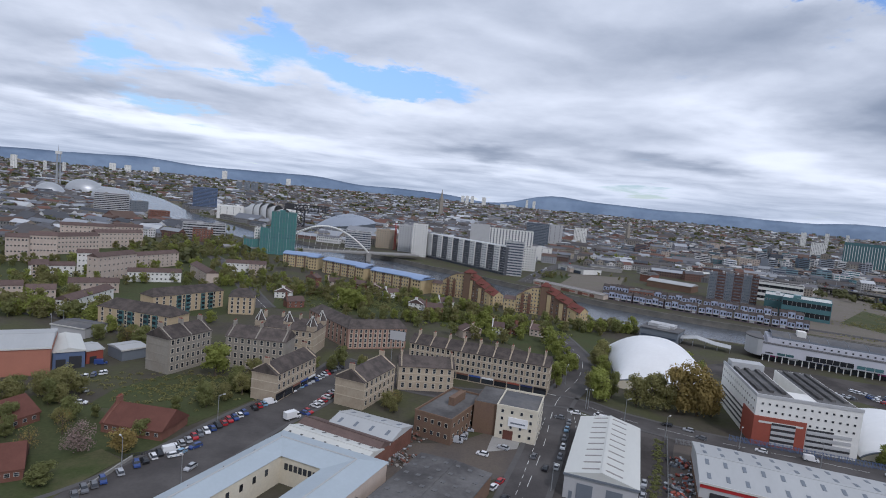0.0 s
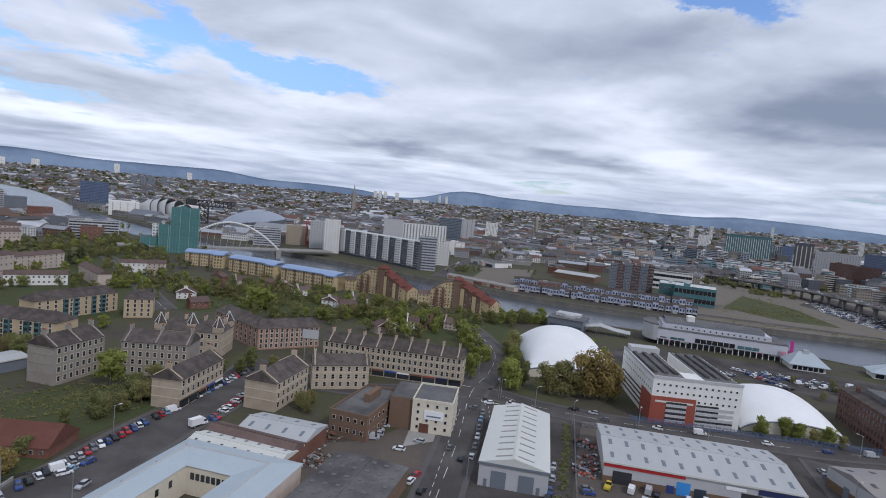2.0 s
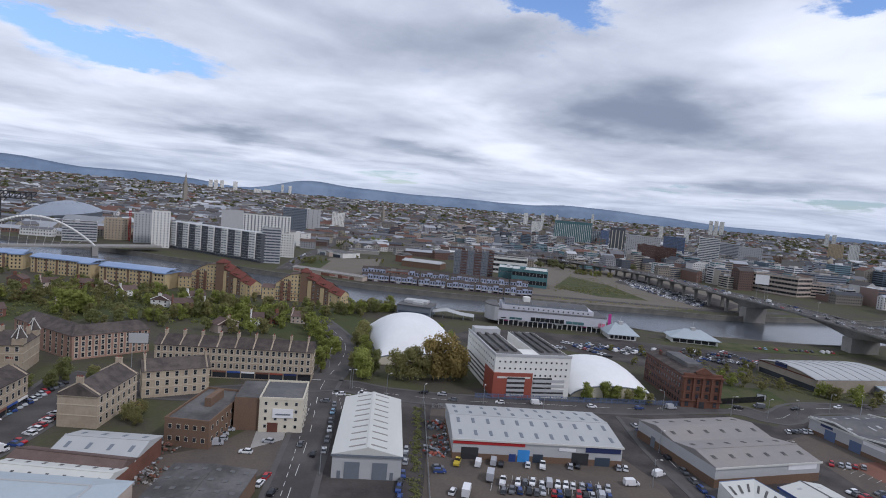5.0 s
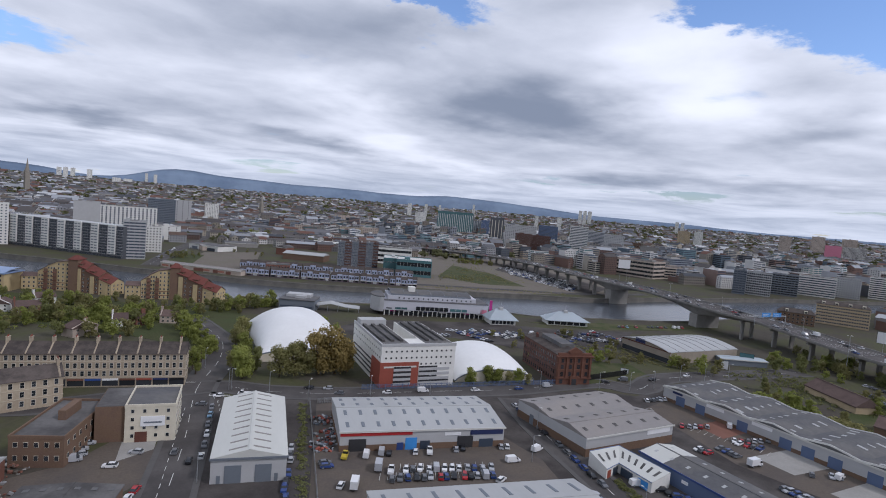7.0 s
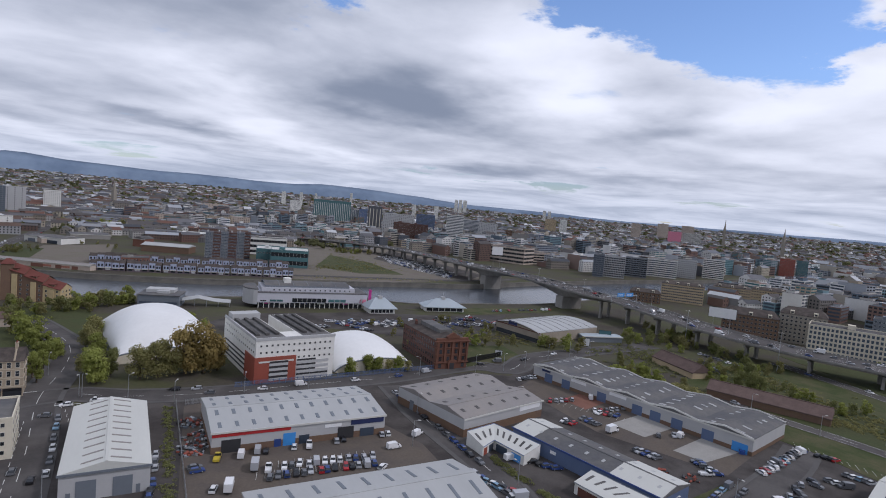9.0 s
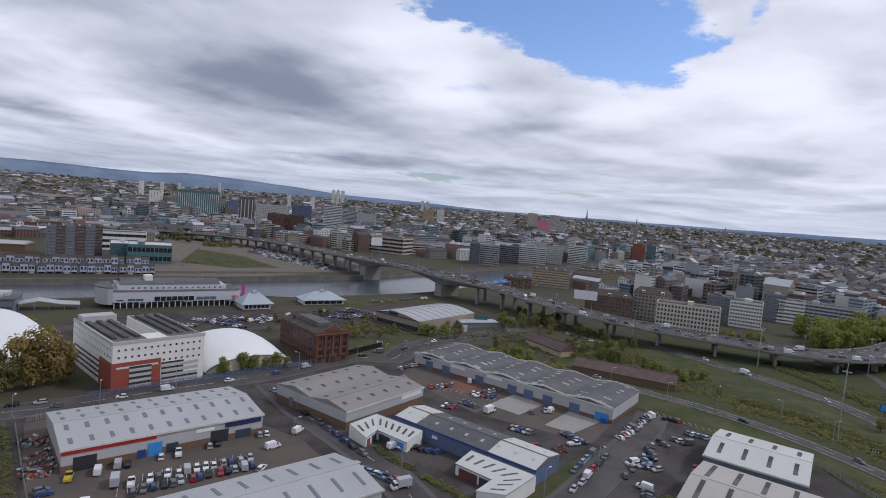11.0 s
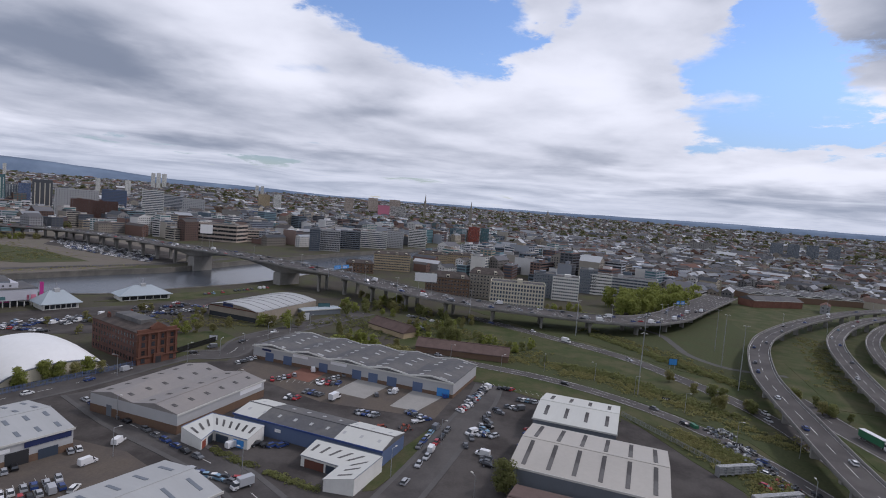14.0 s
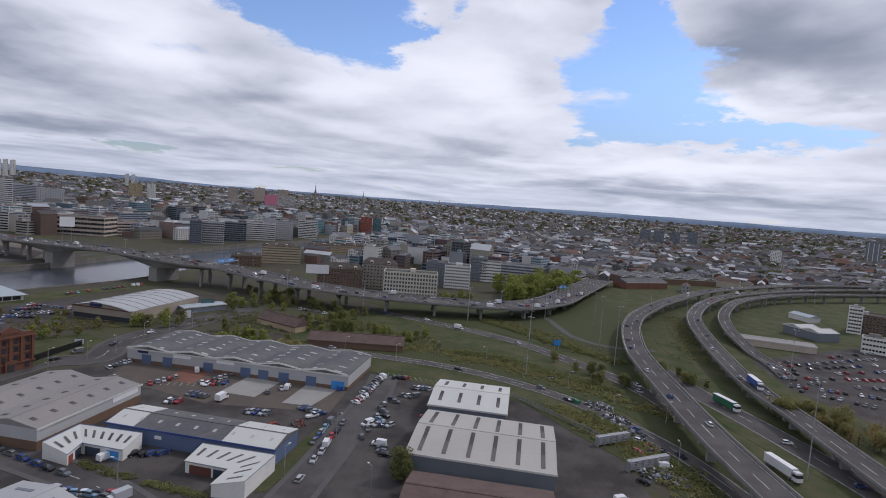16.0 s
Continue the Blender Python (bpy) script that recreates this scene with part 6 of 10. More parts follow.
def membrane_dome(label, a, b, depth, h, cut, base):
    """Membrane hall with a pillow-shaped roof over a rounded square; cut: how far the front is sliced off by an end wall."""
    mx, w = site(a, b)
    occupy(mx, w, depth)
    top = thing("sports_dome", label, "sports hall", mx)

    def skin(u, v):
        return base + h * (1 - abs(u) ** 2.4) ** 0.7 * (1 - abs(v) ** 2.4) ** 0.7

    rows = []
    n = 30
    for i in range(n + 1):
        v = -cut + (1 + cut) * i / n
        rows.append([(w / 2 + w / 2 * math.sin(math.pi / 2 * (2 * j / n - 1)), depth * i / n, skin(math.sin(math.pi / 2 * (2 * j / n - 1)), v)) for j in range(n + 1)])
    part("membrane", MB().sheet(rows), "membrane", top, "taut white membrane", smooth=True)
    arch = rows[0]
    part("end_wall", MB().face([(x, 0.03, z) for x, y, z in arch] + [(w, 0.03, -0.5), (0, 0.03, -0.5)]), "cream", top, "cream end wall")
    side = MB()
    for x in (0, w):
        side.face([(x, 0.03, -0.5), (x, depth, -0.5), (x, depth, base), (x, 0.03, base)])
    side.face([(0, depth, -0.5), (w, depth, -0.5), (w, depth, base), (0, depth, base)])
    part("side_wall", side, "clad_slate", top)
    eb = MB()
    for p, q in zip(arch, arch[1:]):
        eb.tube(p, q, 0.35, 0.35, 5)
    part("edge_beam", eb, "clad_slate", top, "dark edge beam")
    return top


membrane_dome("white membrane sports dome behind trees", (90.5, 267), (136, 258.5), 72, 15.5, 0.97, 3.5)
membrane_dome("white membrane hall with arched cream end wall", (165.4, 206.5), (205.2, 193.8), 52, 12, 0.86, 0.5)


def ornate_warehouse(a, b, depth, h):
    """Long brick warehouse behind a sandstone front of giant pilasters and a broken pediment."""
    mx, w = site(a, b)
    occupy(mx, w, depth)
    top = thing("brick_warehouse", "dark red brick warehouse with ornate red sandstone front", "warehouse", mx)
    body = MB().box(0, 1.2, -0.5, w, depth, h)
    for y in (1.2, depth):
        body.face([(0, y, h), (w, y, h), (w / 2, y, h + 2.5)])
    part("wall", body, "brick_dark", top, "dark red brick walls")
    part("roof", gable_roof(MB(), w, depth - 1.4, h, 2.6, 0.3, "y"), "slate", top, mx=pose(0, 1.4, 0))
    part("front", MB().box(-0.2, 0, -0.5, w + 0.2, 1.2, h + 1.0), "redstone", top, "carved red sandstone front")
    part("roof_monitor", MB().box(w * 0.3, depth * 0.2, h + 1.2, w * 0.7, depth * 0.75, h + 3.6), "roof_fibre", top, "raised grey roof light")
    for i in range(5):
        x = -0.1 + (w - 0.8) * i / 4
        pil = part("pilaster", MB().box(x, -0.55, 3.6, x + 1.0, 0.05, h - 1.4), "redstone", top)
        part("capital", MB().box(x - 0.2, -0.75, h - 1.4, x + 1.2, 0.05, h - 0.8), "redstone", pil)
    for z, o in ((3.2, 0.6), (7.2, 0.35), (10.8, 0.35), (h - 0.8, 0.9)):
        part("cornice", MB().box(-0.2 - o, -o, z, w + 0.2 + o, 1.2, z + 0.45), "redstone", top)
    part("pediment", MB().prism([(w * 0.3, -0.3), (w * 0.7, -0.3), (w * 0.7, 1.0), (w * 0.3, 1.0)], h + 1.0, h + 2.0).face([(w * 0.3, -0.3, h + 2.0), (w * 0.7, -0.3, h + 2.0), (w * 0.5, -0.3, h + 4.0)]).face([(w * 0.7, 1.0, h + 2.0), (w * 0.3, 1.0, h + 2.0), (w * 0.5, 1.0, h + 4.0)]).face([(w * 0.3, -0.3, h + 2.0), (w * 0.5, -0.3, h + 4.0), (w * 0.5, 1.0, h + 4.0), (w * 0.3, 1.0, h + 2.0)]).face([(w * 0.5, -0.3, h + 4.0), (w * 0.7, -0.3, h + 2.0), (w * 0.7, 1.0, h + 2.0), (w * 0.5, 1.0, h + 4.0)]), "redstone", top)
    part("doorcase", MB().box(w * 0.38, -0.9, -0.3, w * 0.62, 0.05, 4.6), "redstone", top)
    part("door", MB().box(w * 0.43, -1.0, 0, w * 0.57, -0.85, 3.2), "dark", top)
    for i in range(4):
        x = w * (i + 0.5) / 4
        for z, ww in ((1.7, 1.9), (5.4, 1.7), (9.1, 1.7), (12.2, 1.5)):
            if z < 2 and i in (1, 2):
                continue
            me = win_mesh(ww, 2.2, 0.0, "glass", "redstone", True)[1]
            part("window", me, None, top, mx=pose(x, -0.02, z))
    glaze(top, w, depth, "l", spread(15, depth - 2, 0.6), [2.2, 5.8, 9.2, 12.4], (1.25, 2.0), glass="glass", frame_mat="redstone")
    glaze(top, w, depth, "r", spread(15, depth - 2, 0.6), [2.2, 5.8, 9.2, 12.4], (1.25, 2.0), glass="glass", frame_mat="redstone")
    for k in range(2):
        chimney(top, w * (0.2 + 0.6 * k), depth * 0.8, h + 1.2, turn=90, mats="brick_dark")
    return top


ornate_warehouse((212.0, 184.4), (229.0, 178.1), 42, 15.0)


def leisure_hall(a, b, depth, h):
    mx, w = site(a, b)
    occupy(mx, w, depth)
    top = thing("leisure_hall", "long pale lilac quayside leisure hall on white columns", "cinema", mx)
    part("ground_floor", MB().box(3, 4, -0.5, w - 3, depth, 4.2), "glass", top, "dark glazed ground floor")
    part("wall", MB().box(0, 0, 4.2, w, depth - 4, h - 2.6), "lilac", top, "pale lilac panelled wall")
    part("upper_storey", MB().box(5, 4, h - 2.6, w - 9, depth - 5, h + 0.6), "lilac", top, "set-back upper storey")
    part("terrace", MB().box(-0.3, -0.3, h - 2.8, w + 0.3, 4.2, h - 2.4).box(w - 9, 4.2, h - 2.8, w + 0.3, depth - 4, h - 2.4), "roof_fibre", top)
    rows = [[(7 + (w - 20) * i / 12, 5 + (depth - 11) * j / 6, h + 0.6 + 3.2 * math.sin(math.pi * (0.08 + 0.84 * j / 6)) ** 0.7 * (1 - 0.15 * i / 12)) for j in range(7)] for i in range(13)]
    part("roof", MB().sheet(rows), "roof_fibre", top, "long grey curved metal roof")
    for y in (5, depth - 6):
        part("roof_end", MB().face([(r[0 if y == 5 else -1][0], y, h + 0.5) for r in rows] + [r[0 if y == 5 else -1] for r in rows[::-1]]), "clad_slate", top)
    for i in range(0, 13, 2):
        rb = MB()
        for p, q in zip(rows[i], rows[i][1:]):
            rb.tube((p[0], p[1], p[2] + 0.1), (q[0], q[1], q[2] + 0.1), 0.18, 0.18, 4)
        part("roof_seam", rb, "clad_slate", top)
    part("stair_tower", MB().box(w * 0.26, 10, h, w * 0.32, 17, h + 6.5), "white", top, "white lift tower")
    drum = [(2 + 9 * math.cos(i / 10 * math.pi + math.pi / 2), depth / 2 - 4 + 14 * math.sin(i / 10 * math.pi + math.pi / 2)) for i in range(11)]
    part("end_drum", MB().prism(drum, 3.0, h - 0.6), "clad_grey", top, "rounded grey end")
    part("drum_roof", MB().prism([(0.3 + x * 1.08, y) for x, y in drum], h - 0.6, h + 0.2), "roof_fibre", top)
    for u0, u1, z0, z1, m in ((0.13, 0.24, 5.0, 6.4, "glass_teal"), (0.32, 0.62, 4.7, 7.6, "glass"), (0.64, 0.80, 5.0, 7.0, "glass_teal"), (0.05, 0.10, 5.2, 5.9, "dark")):
        band = part("window_band", MB().box(u0 * w, -0.2, z0, u1 * w, 0.05, z1), m, top)
        for k in range(1, int((u1 - u0) * 24)):
            x = w * (u0 + (u1 - u0) * k / int((u1 - u0) * 24))
            part("mullion", MB().box(x - 0.12, -0.28, z0, x + 0.12, -0.18, z1), "frame", band)
    for i in range(16):
        x = w * 0.16 + i * w * 0.045
        part("window", MB().box(x, 3.85, h - 1.6, x + 1.0, 4.05, h - 0.6), "dark", top)
    for i in range(22):
        part("column", MB().tube((3 + i * (w - 6) / 21, 0.8, -0.5), (3 + i * (w - 6) / 21, 0.8, 4.4), 0.3, 0.3, 6), "white", top)
    for u, m in ((0.08, "magenta"), (0.22, "signwhite"), (0.4, "navy"), (0.55, "signwhite"), (0.78, "magenta"), (0.9, "signwhite")):
        part("sign", MB().box(u * w, 3.6, 2.6, u * w + 5, 4.05, 4.0), m, top)
    for x, m in ((w * 0.90, "lilac"), (w * 0.93, "pink")):
        part("end_panel", MB().box(x, -0.12, 4.4, x + w * 0.06, 0.02, 7.4), m, top)
    part("pylon", MB().prism([(w + 1, 0), (w + 3.2, 0), (w + 2.6, 1.6), (w + 1.6, 1.6)], -0.5, h + 1), "magenta", top, "magenta sign pylon")
    return top

leisure_hall((209.0, 357.0), (284.0, 322.5), 34, 14.0)


def pavilion(a, b, depth, eave, rise, label):
    mx, w = site(a, b)
    occupy(mx, w, depth)
    top = thing("pavilion", label, "restaurant", mx)
    part("wall", MB().box(1, 1, -0.5, w - 1, depth - 1, eave), "white", top)
    for i in range(6):
        part("window", MB().box(2 + i * (w - 4) / 6, 0.85, 0.6, 1.4 + (i + 1) * (w - 4) / 6, 1.05, eave - 0.8), "glass", top)
    part("roof", gable_roof(MB(), w, depth, eave, rise, 0.8, "x", hip=w * 0.36), "roof_bluegrey", top, "pale blue-grey tent-like roof")
    part("lantern", MB().box(w / 2 - 1.5, depth / 2 - 1.5, eave + rise - 1.2, w / 2 + 1.5, depth / 2 + 1.5, eave + rise + 1.2), "clad_grey", top)
    part("mast", MB().tube((w / 2, depth / 2, eave + rise), (w / 2, depth / 2, eave + rise + 5), 0.15, 0.08, 5), "steel", top)
    return top


pavilion((273.8, 307.7), (293.7, 299.1), 18, 3.8, 7.0, "white quayside restaurant with tent-like grey roof")
pavilion((321.8, 296.3), (351.6, 279.0), 16, 3.8, 6.0, "low white quayside restaurant with grey roof")
def boathouse(a, b, depth, h):
    """Flat-roofed grey hall with a gull-winged canopy beside it."""
    mx, w = site(a, b)
    occupy(mx, w, depth)
    top = thing("boathouse", "grey flat-roofed riverside hall with metal cladding", "hall", mx)
    part("wall", MB().box(0, 0, -0.5, w, depth, h), "clad_slate", top)
    part("roof", MB().box(-0.5, -0.5, h, w + 0.5, depth + 0.5, h + 0.5), "roof_fibre", top)
    part("roof_plant", MB().box(w * 0.4, depth * 0.3, h + 0.5, w * 0.7, depth * 0.5, h + 2.2), "clad_grey", top)
    part("rear_block", MB().box(w * 0.1, depth * 0.5, h, w * 0.8, depth, h + 2.6), "clad_grey", top)
    part("window_band", MB().box(1, -0.12, 2.0, w - 1, 0.05, 3.4), "glass_blue", top)


boathouse((144.1, 391.5), (165.0, 377.0), 20, 7.5)
mx, w = site((168.0, 380.0), (196.0, 365.5))
canopy = thing("canopy", "long pale gull-winged canopy over a boatyard", "canopy", mx)
for k, (z0, z1) in enumerate(((4.2, 6.0), (6.0, 4.0), (4.0, 3.2))):
    x0, x1 = w * k / 3, w * (k + 1) / 3
    part("roof", MB().sheet([[(x0, 0, z0), (x0, 9, z0 + 0.6)], [(x1, 0, z1), (x1, 9, z1 + 0.6)]]).sheet([[(x0, 0, z0 - 0.4), (x0, 0, z0)], [(x1, 0, z1 - 0.4), (x1, 0, z1)]]), "roof_pale", canopy)
for i in range(5):
    for y in (1, 8):
        part("post", MB().tube((0.5 + (w - 1) * i / 4, y, -0.5), (0.5 + (w - 1) * i / 4, y, 3.6), 0.15, 0.15, 5), "steel", canopy)


def barrel_hall(a, b, depth, eave, rise, label):
    mx, w = site(a, b)
    occupy(mx, w, depth)
    top = thing("barrel_hall", label, "hall", mx)
    part("wall", MB().box(0, 0, -0.5, w, depth, eave), "hall_wall", top)
    arc = [(w * j / 16, eave + rise * math.sin(math.pi * (0.12 + 0.76 * j / 16)) - rise * math.sin(math.pi * 0.12)) for j in range(17)]
    part("gable", MB().face([(x, 0, z) for x, z in arc] + [(w, 0, eave - 0.1), (0, 0, eave - 0.1)]), "hall_wall", top)
    part("roof", MB().sheet([[(x, y, z) for x, z in arc] for y in [-0.8 + (depth + 1.6) * i / 8 for i in range(9)]]).sheet([[(x, y, z + 0.3) for x, z in arc] for y in [-0.8 + (depth + 1.6) * i / 8 for i in range(9)]]), "roof_pale", top, "pale curved metal roof")
    for i in range(1, 8):
        y = depth * i / 8
        rb = MB()
        for (x0, z0), (x1, z1) in zip(arc, arc[1:]):
            rb.tube((x0, y, z0 + 0.32), (x1, y, z1 + 0.32), 0.14, 0.14, 4)
        part("roof_seam", rb, "roof_fibre", top)
    part("fascia", MB().box(-0.2, -0.25, eave - 0.2, w + 0.2, 0.1, eave + 0.4), "tile_maroon", top)
    part("sign", MB().box(w * 0.3, -0.3, eave + 0.6, w * 0.5, 0.02, eave + 3.2), "navy", top)
    part("window_band", MB().box(1, -0.15, 0.4, w - 1, 0.05, 3.2), "glass", top)
    return top


barrel_hall((320.4, 225.9), (313.9, 186.3), 62, 7.0, 4.2, "leisure hall with pale barrel roof and grey-buff walls")
shed("low brick building with brown pitched roof", (300.6, 79.0), (303.4, 27.0), 13, 3.6, 3.8, "x", "brick_brown", "tile_brown", name="low_brick_hall", gutter="tile_brown")
shed("low buff brick inn with brown roof", (343.1, 123.1), (325.6, 93.8), 13, 3.6, 4.2, "x", "brick_buff", "tile_brown", name="roadside_inn", gutter="tile_brown")
shed("white station building with flat canopy", (350.6, 173.9), (374.8, 156.6), 10, 4.0, 0.5, "x", "clad_slate", "roof_bluegrey", name="filling_station")

# west: red and blue sheds, bungalows with maroon roofs
shed("terracotta clad warehouse with pale roof", (-170.9, 200.6), (-149.0, 213.5), 30, 11, 2.0, "x", "terracotta", "roof_pale")
shed("blue-fronted unit with white roof", (-151.7, 218.6), (-142.9, 225.3), 26, 7.5, 1.2, "y", "clad_blue", "roof_white", doors=(("f", 0.1, 0.4, 4, "dark"), ("f", 0.5, 0.9, 5, "dark")))
shed("small red unit with dark roof", (-144.6, 228.8), (-140.8, 234.2), 12, 6, 1.0, "x", "clad_red", "roof_pale", doors=(("f", 0.2, 0.6, 3, "dark"),))
shed("pale flat-roofed unit", (-134.1, 236.5), (-128.0, 245.7), 12, 5, 0.8, "x", "clad_slate", "roof_pale")
shed("grey flat-roofed unit", (-186.8, 267.4), (-167.7, 263.5), 14, 5, 0.8, "x", "clad_grey", "roof_fibre")
for a, b, d in (((-101.6, 169.4), (-81.2, 166.9), 14), ((-129.8, 153.0), (-123.5, 173.1), 14), ((-114.9, 130.8), (-102.8, 138.7), 14)):
    house("low brick nursery building with maroon tiled roof", a, b, d, 3.2, 4.6, "brick_red", "tile_maroon", name="nursery_building", bays=7, floors=1)

# riverside flats
for a, b in (((-165.1, 578.8), (-126.4, 575.2)), ((-118.9, 557.5), (-68.9, 526.9)), ((-64.5, 515.0), (-13.1, 484.2))):
    mx, w = site(a, b)
    occupy(mx, w, 14)
    top = thing("blue_roofed_flats", "yellow brick riverside flats with blue curved roof", "apartment building", mx, "yellow riverside flats")
    h = 12.5
    part("wall", MB().box(0, 0, -0.5, w, 14, h), "yellow", top)
    def blue_roof(x0, x1, y0, y1):
        n = y1 - y0
        return MB().sheet([[(x, y0 - 0.8 + (n + 1.6) * j / 8, h + 0.6 + 2.2 * math.sin(math.pi * (j / 8) * 0.8)) for j in range(9)] for x in (x0 - 0.6, x1 + 0.6)]).box(x0 - 0.6, y0 - 0.8, h - 0.2, x1 + 0.6, y1 + 0.8, h + 0.6)
    part("roof", blue_roof(0, w - 10, 0, 14), "blue_roof", top, "blue metal roof")
    part("end_wing", MB().box(w - 10, -6, -0.5, w, 14, h), "yellow", top, "projecting end wing")
    part("roof", blue_roof(w - 10, w, -6, 14), "blue_roof", top, "blue metal roof")
    glaze(top, w, 14, "f", spread(max(6, int(w / 3.4)), w - 11, 0.5), [2.0, 5.0, 8.0, 11.0], (1.3, 1.5))
    for k in range(4):
        for u in (-4.5, -1.5):
            part("window", MB().box(-0.7, -0.1, -0.75, 0.7, 0.02, 0.75), "glass", top, mx=pose(w - 10, u, 2.0 + 3 * k, 0, 0, -90))
        for u in (2.2, 5.0, 7.8):
            part("window", MB().box(-0.6, -0.1, -0.75, 0.6, 0.02, 0.75), "glass", top, mx=pose(w - 10 + u, -6, 2.0 + 3 * k))
    n = max(3, int(w / 11))
    for k in range(n):
        x = (w - 11) * (k + 0.5) / n
        part("recess", MB().box(x - 0.9, -0.14, 0, x + 0.9, 0.02, h - 0.3), "brick_brown", top, "dark brown recessed stair bay")
def stepped_flats(e, a, b, c):
    """Riverside flats: low wing e-a, a front that climbs from a to b, and a wing that steps down to c."""
    mx, w = site(a, b)
    occupy(mx, w, 13)
    top = thing("riverside_flats", "buff brick riverside flats with a climbing stepped roofline", "apartment building", mx, "riverside flats")
    steps = [(0.0, 0.26, 13.2, 17.2), (0.26, 0.52, 17.4, 20.6), (0.52, 0.92, 20.8, 22.2)]
    for u0, u1, h0, h1 in steps:
        x0, x1 = w * u0 + 0.02, w * u1
        b_ = MB().box(x0, 0, -0.5, x1, 13, h0)
        b_.face([(x0, 0, h0), (x1, 0, h0), (x1, 0, h1)]).face([(x1, 13, h0), (x0, 13, h0), (x1, 13, h1)]).face([(x1, 0, h0), (x1, 13, h0), (x1, 13, h1), (x1, 0, h1)])
        part("wall", b_, "yellow", top)
        part("roof", MB().sheet([[(x0 - 0.3, -0.4, h0 + 0.05), (x0 - 0.3, 13.4, h0 + 0.05)], [(x1 + 0.2, -0.4, h1 + 0.12), (x1 + 0.2, 13.4, h1 + 0.12)]]).sheet([[(x0 - 0.3, -0.4, h0 + 0.05), (x1 + 0.2, -0.4, h1 + 0.12)], [(x0 - 0.3, -0.4, h0 - 0.3), (x1 + 0.2, -0.4, h1 - 0.25)]]), "tile_brown", top)
        for u in spread(3, x1 - x0, 0.3):
            glaze(top, w, 13, "f", [x0 + u], [1.6 + 2.9 * k for k in range(int((h0 - 0.6) / 2.9) + 1) if 1.6 + 2.9 * k < h0 - 0.5], (1.1, 1.4))
    for z in (2.6, 5.5):
        part("dark_band", MB().box(0, -0.12, z, w * 0.92, 0.02, z + 0.45), "brick_red", top)
    for u in (0.24, 0.5):
        part("brick_bay", MB().box(w * u - 1.1, -0.9, -0.5, w * u + 1.1, 0.1, 15.5), "brick_brown", top, "brown brick bay with balconies")
        for k in range(5):
            part("balcony", MB().box(w * u - 1.3, -1.5, 1.0 + 2.9 * k, w * u + 1.3, -0.85, 1.9 + 2.9 * k), "brick_red", top)
    part("stair_tower", MB().box(w * 0.9, -1.6, -0.5, w * 0.9 + 6.5, 9, 23.4), "brick_brown", top, "dark brown brick stair tower")
    part("tower_roof", gable_roof(MB(), 6.5, 10.6, 23.4, 2.8, 0.5, "x", hip=2.6), "wing_red", top, "dark red hipped tower roof", mx=pose(w * 0.9, -1.6, 0))
    mx, w = site(b, c)
    occupy(mx, w, 13)
    wing = thing("riverside_flats", "brown brick flats with a long falling red roof", "apartment building", mx, "riverside flats")
    rows = [(0.0, 0.34, 20.5, 17.5), (0.34, 0.68, 16.4, 13.0), (0.68, 1.0, 11.6, 8.6)]
    for k, (u0, u1, h0, h1) in enumerate(rows):
        x0, x1 = w * u0, w * u1 - 0.03
        b_ = MB().box(x0, 0, -0.5, x1, 13, h1)
        b_.face([(x0, 0, h1), (x1, 0, h1), (x0, 0, h0)]).face([(x1, 13, h1), (x0, 13, h1), (x0, 13, h0)])
        for x, h in ((x0, h0), (x1, h1)):
            b_.face([(x, 0, h1), (x, 13, h1), (x, 13, h), (x, 6.5, h + 3.2), (x, 0, h)])
        part("wall", b_, "yellow" if k == 2 else "brick_brown", wing)
        part("roof", MB().sheet([[(x, -0.6, h - 0.5), (x, -0.6, h - 0.1), (x, 6.5, h + 3.4), (x, 13.6, h - 0.1)] for x, h in ((x0 - 0.2, h0 + 0.1), (x1 + 0.5, h1))]), "wing_red", wing, "falling dark red tiled roof")
        part("buff_panel", MB().box(x0 + (x1 - x0) * 0.36, -0.5, -0.5, x0 + (x1 - x0) * 0.64, 0.05, h1 - 0.4), "yellow", wing, "buff brick bay")
        part("dormer", MB().box(x0 + (x1 - x0) * 0.3, 0.4, h1, x0 + (x1 - x0) * 0.62, 4.5, h1 + 3.0), "brick_brown", wing)
        part("dormer_roof", MB().box(x0 + (x1 - x0) * 0.27, 0.0, h1 + 3.0, x0 + (x1 - x0) * 0.65, 4.8, h1 + 3.3), "wing_red", wing)
        for u in spread(3, x1 - x0, 0.3):
            glaze(wing, w, 13, "f", [x0 + u], [1.6 + 2.9 * q for q in range(7) if 2.6 + 2.9 * q < h1], (1.1, 1.4))
    glaze(wing, w, 13, "r", spread(3, 13, 0.8), [1.6, 4.5, 7.2], (1.1, 1.4))
    tenement("low buff wing of the riverside flats", e, (e[0] + (a[0] - e[0]) * 0.97, e[1] + (a[1] - e[1]) * 0.97), 11, 9.5, 2.2, 3, 3, "yellow", "tile_brown", "fl", chimneys=0, win=(1.1, 1.4), side_bays=2, surround=0, name="riverside_flats")


stepped_flats((-7.0, 493.0), (2.5, 491.0), (22.9, 478.4), (45.0, 456.5))
stepped_flats((52.5, 446.5), (62.0, 443.5), (82.0, 437.5), (106.5, 415.0))

bk("white apartment tower on the quay", (-45.3, 798.7), (-24.2, 799.6), 46.1, 20, wall="white", glass="glass_blue", name="quay_apartments")


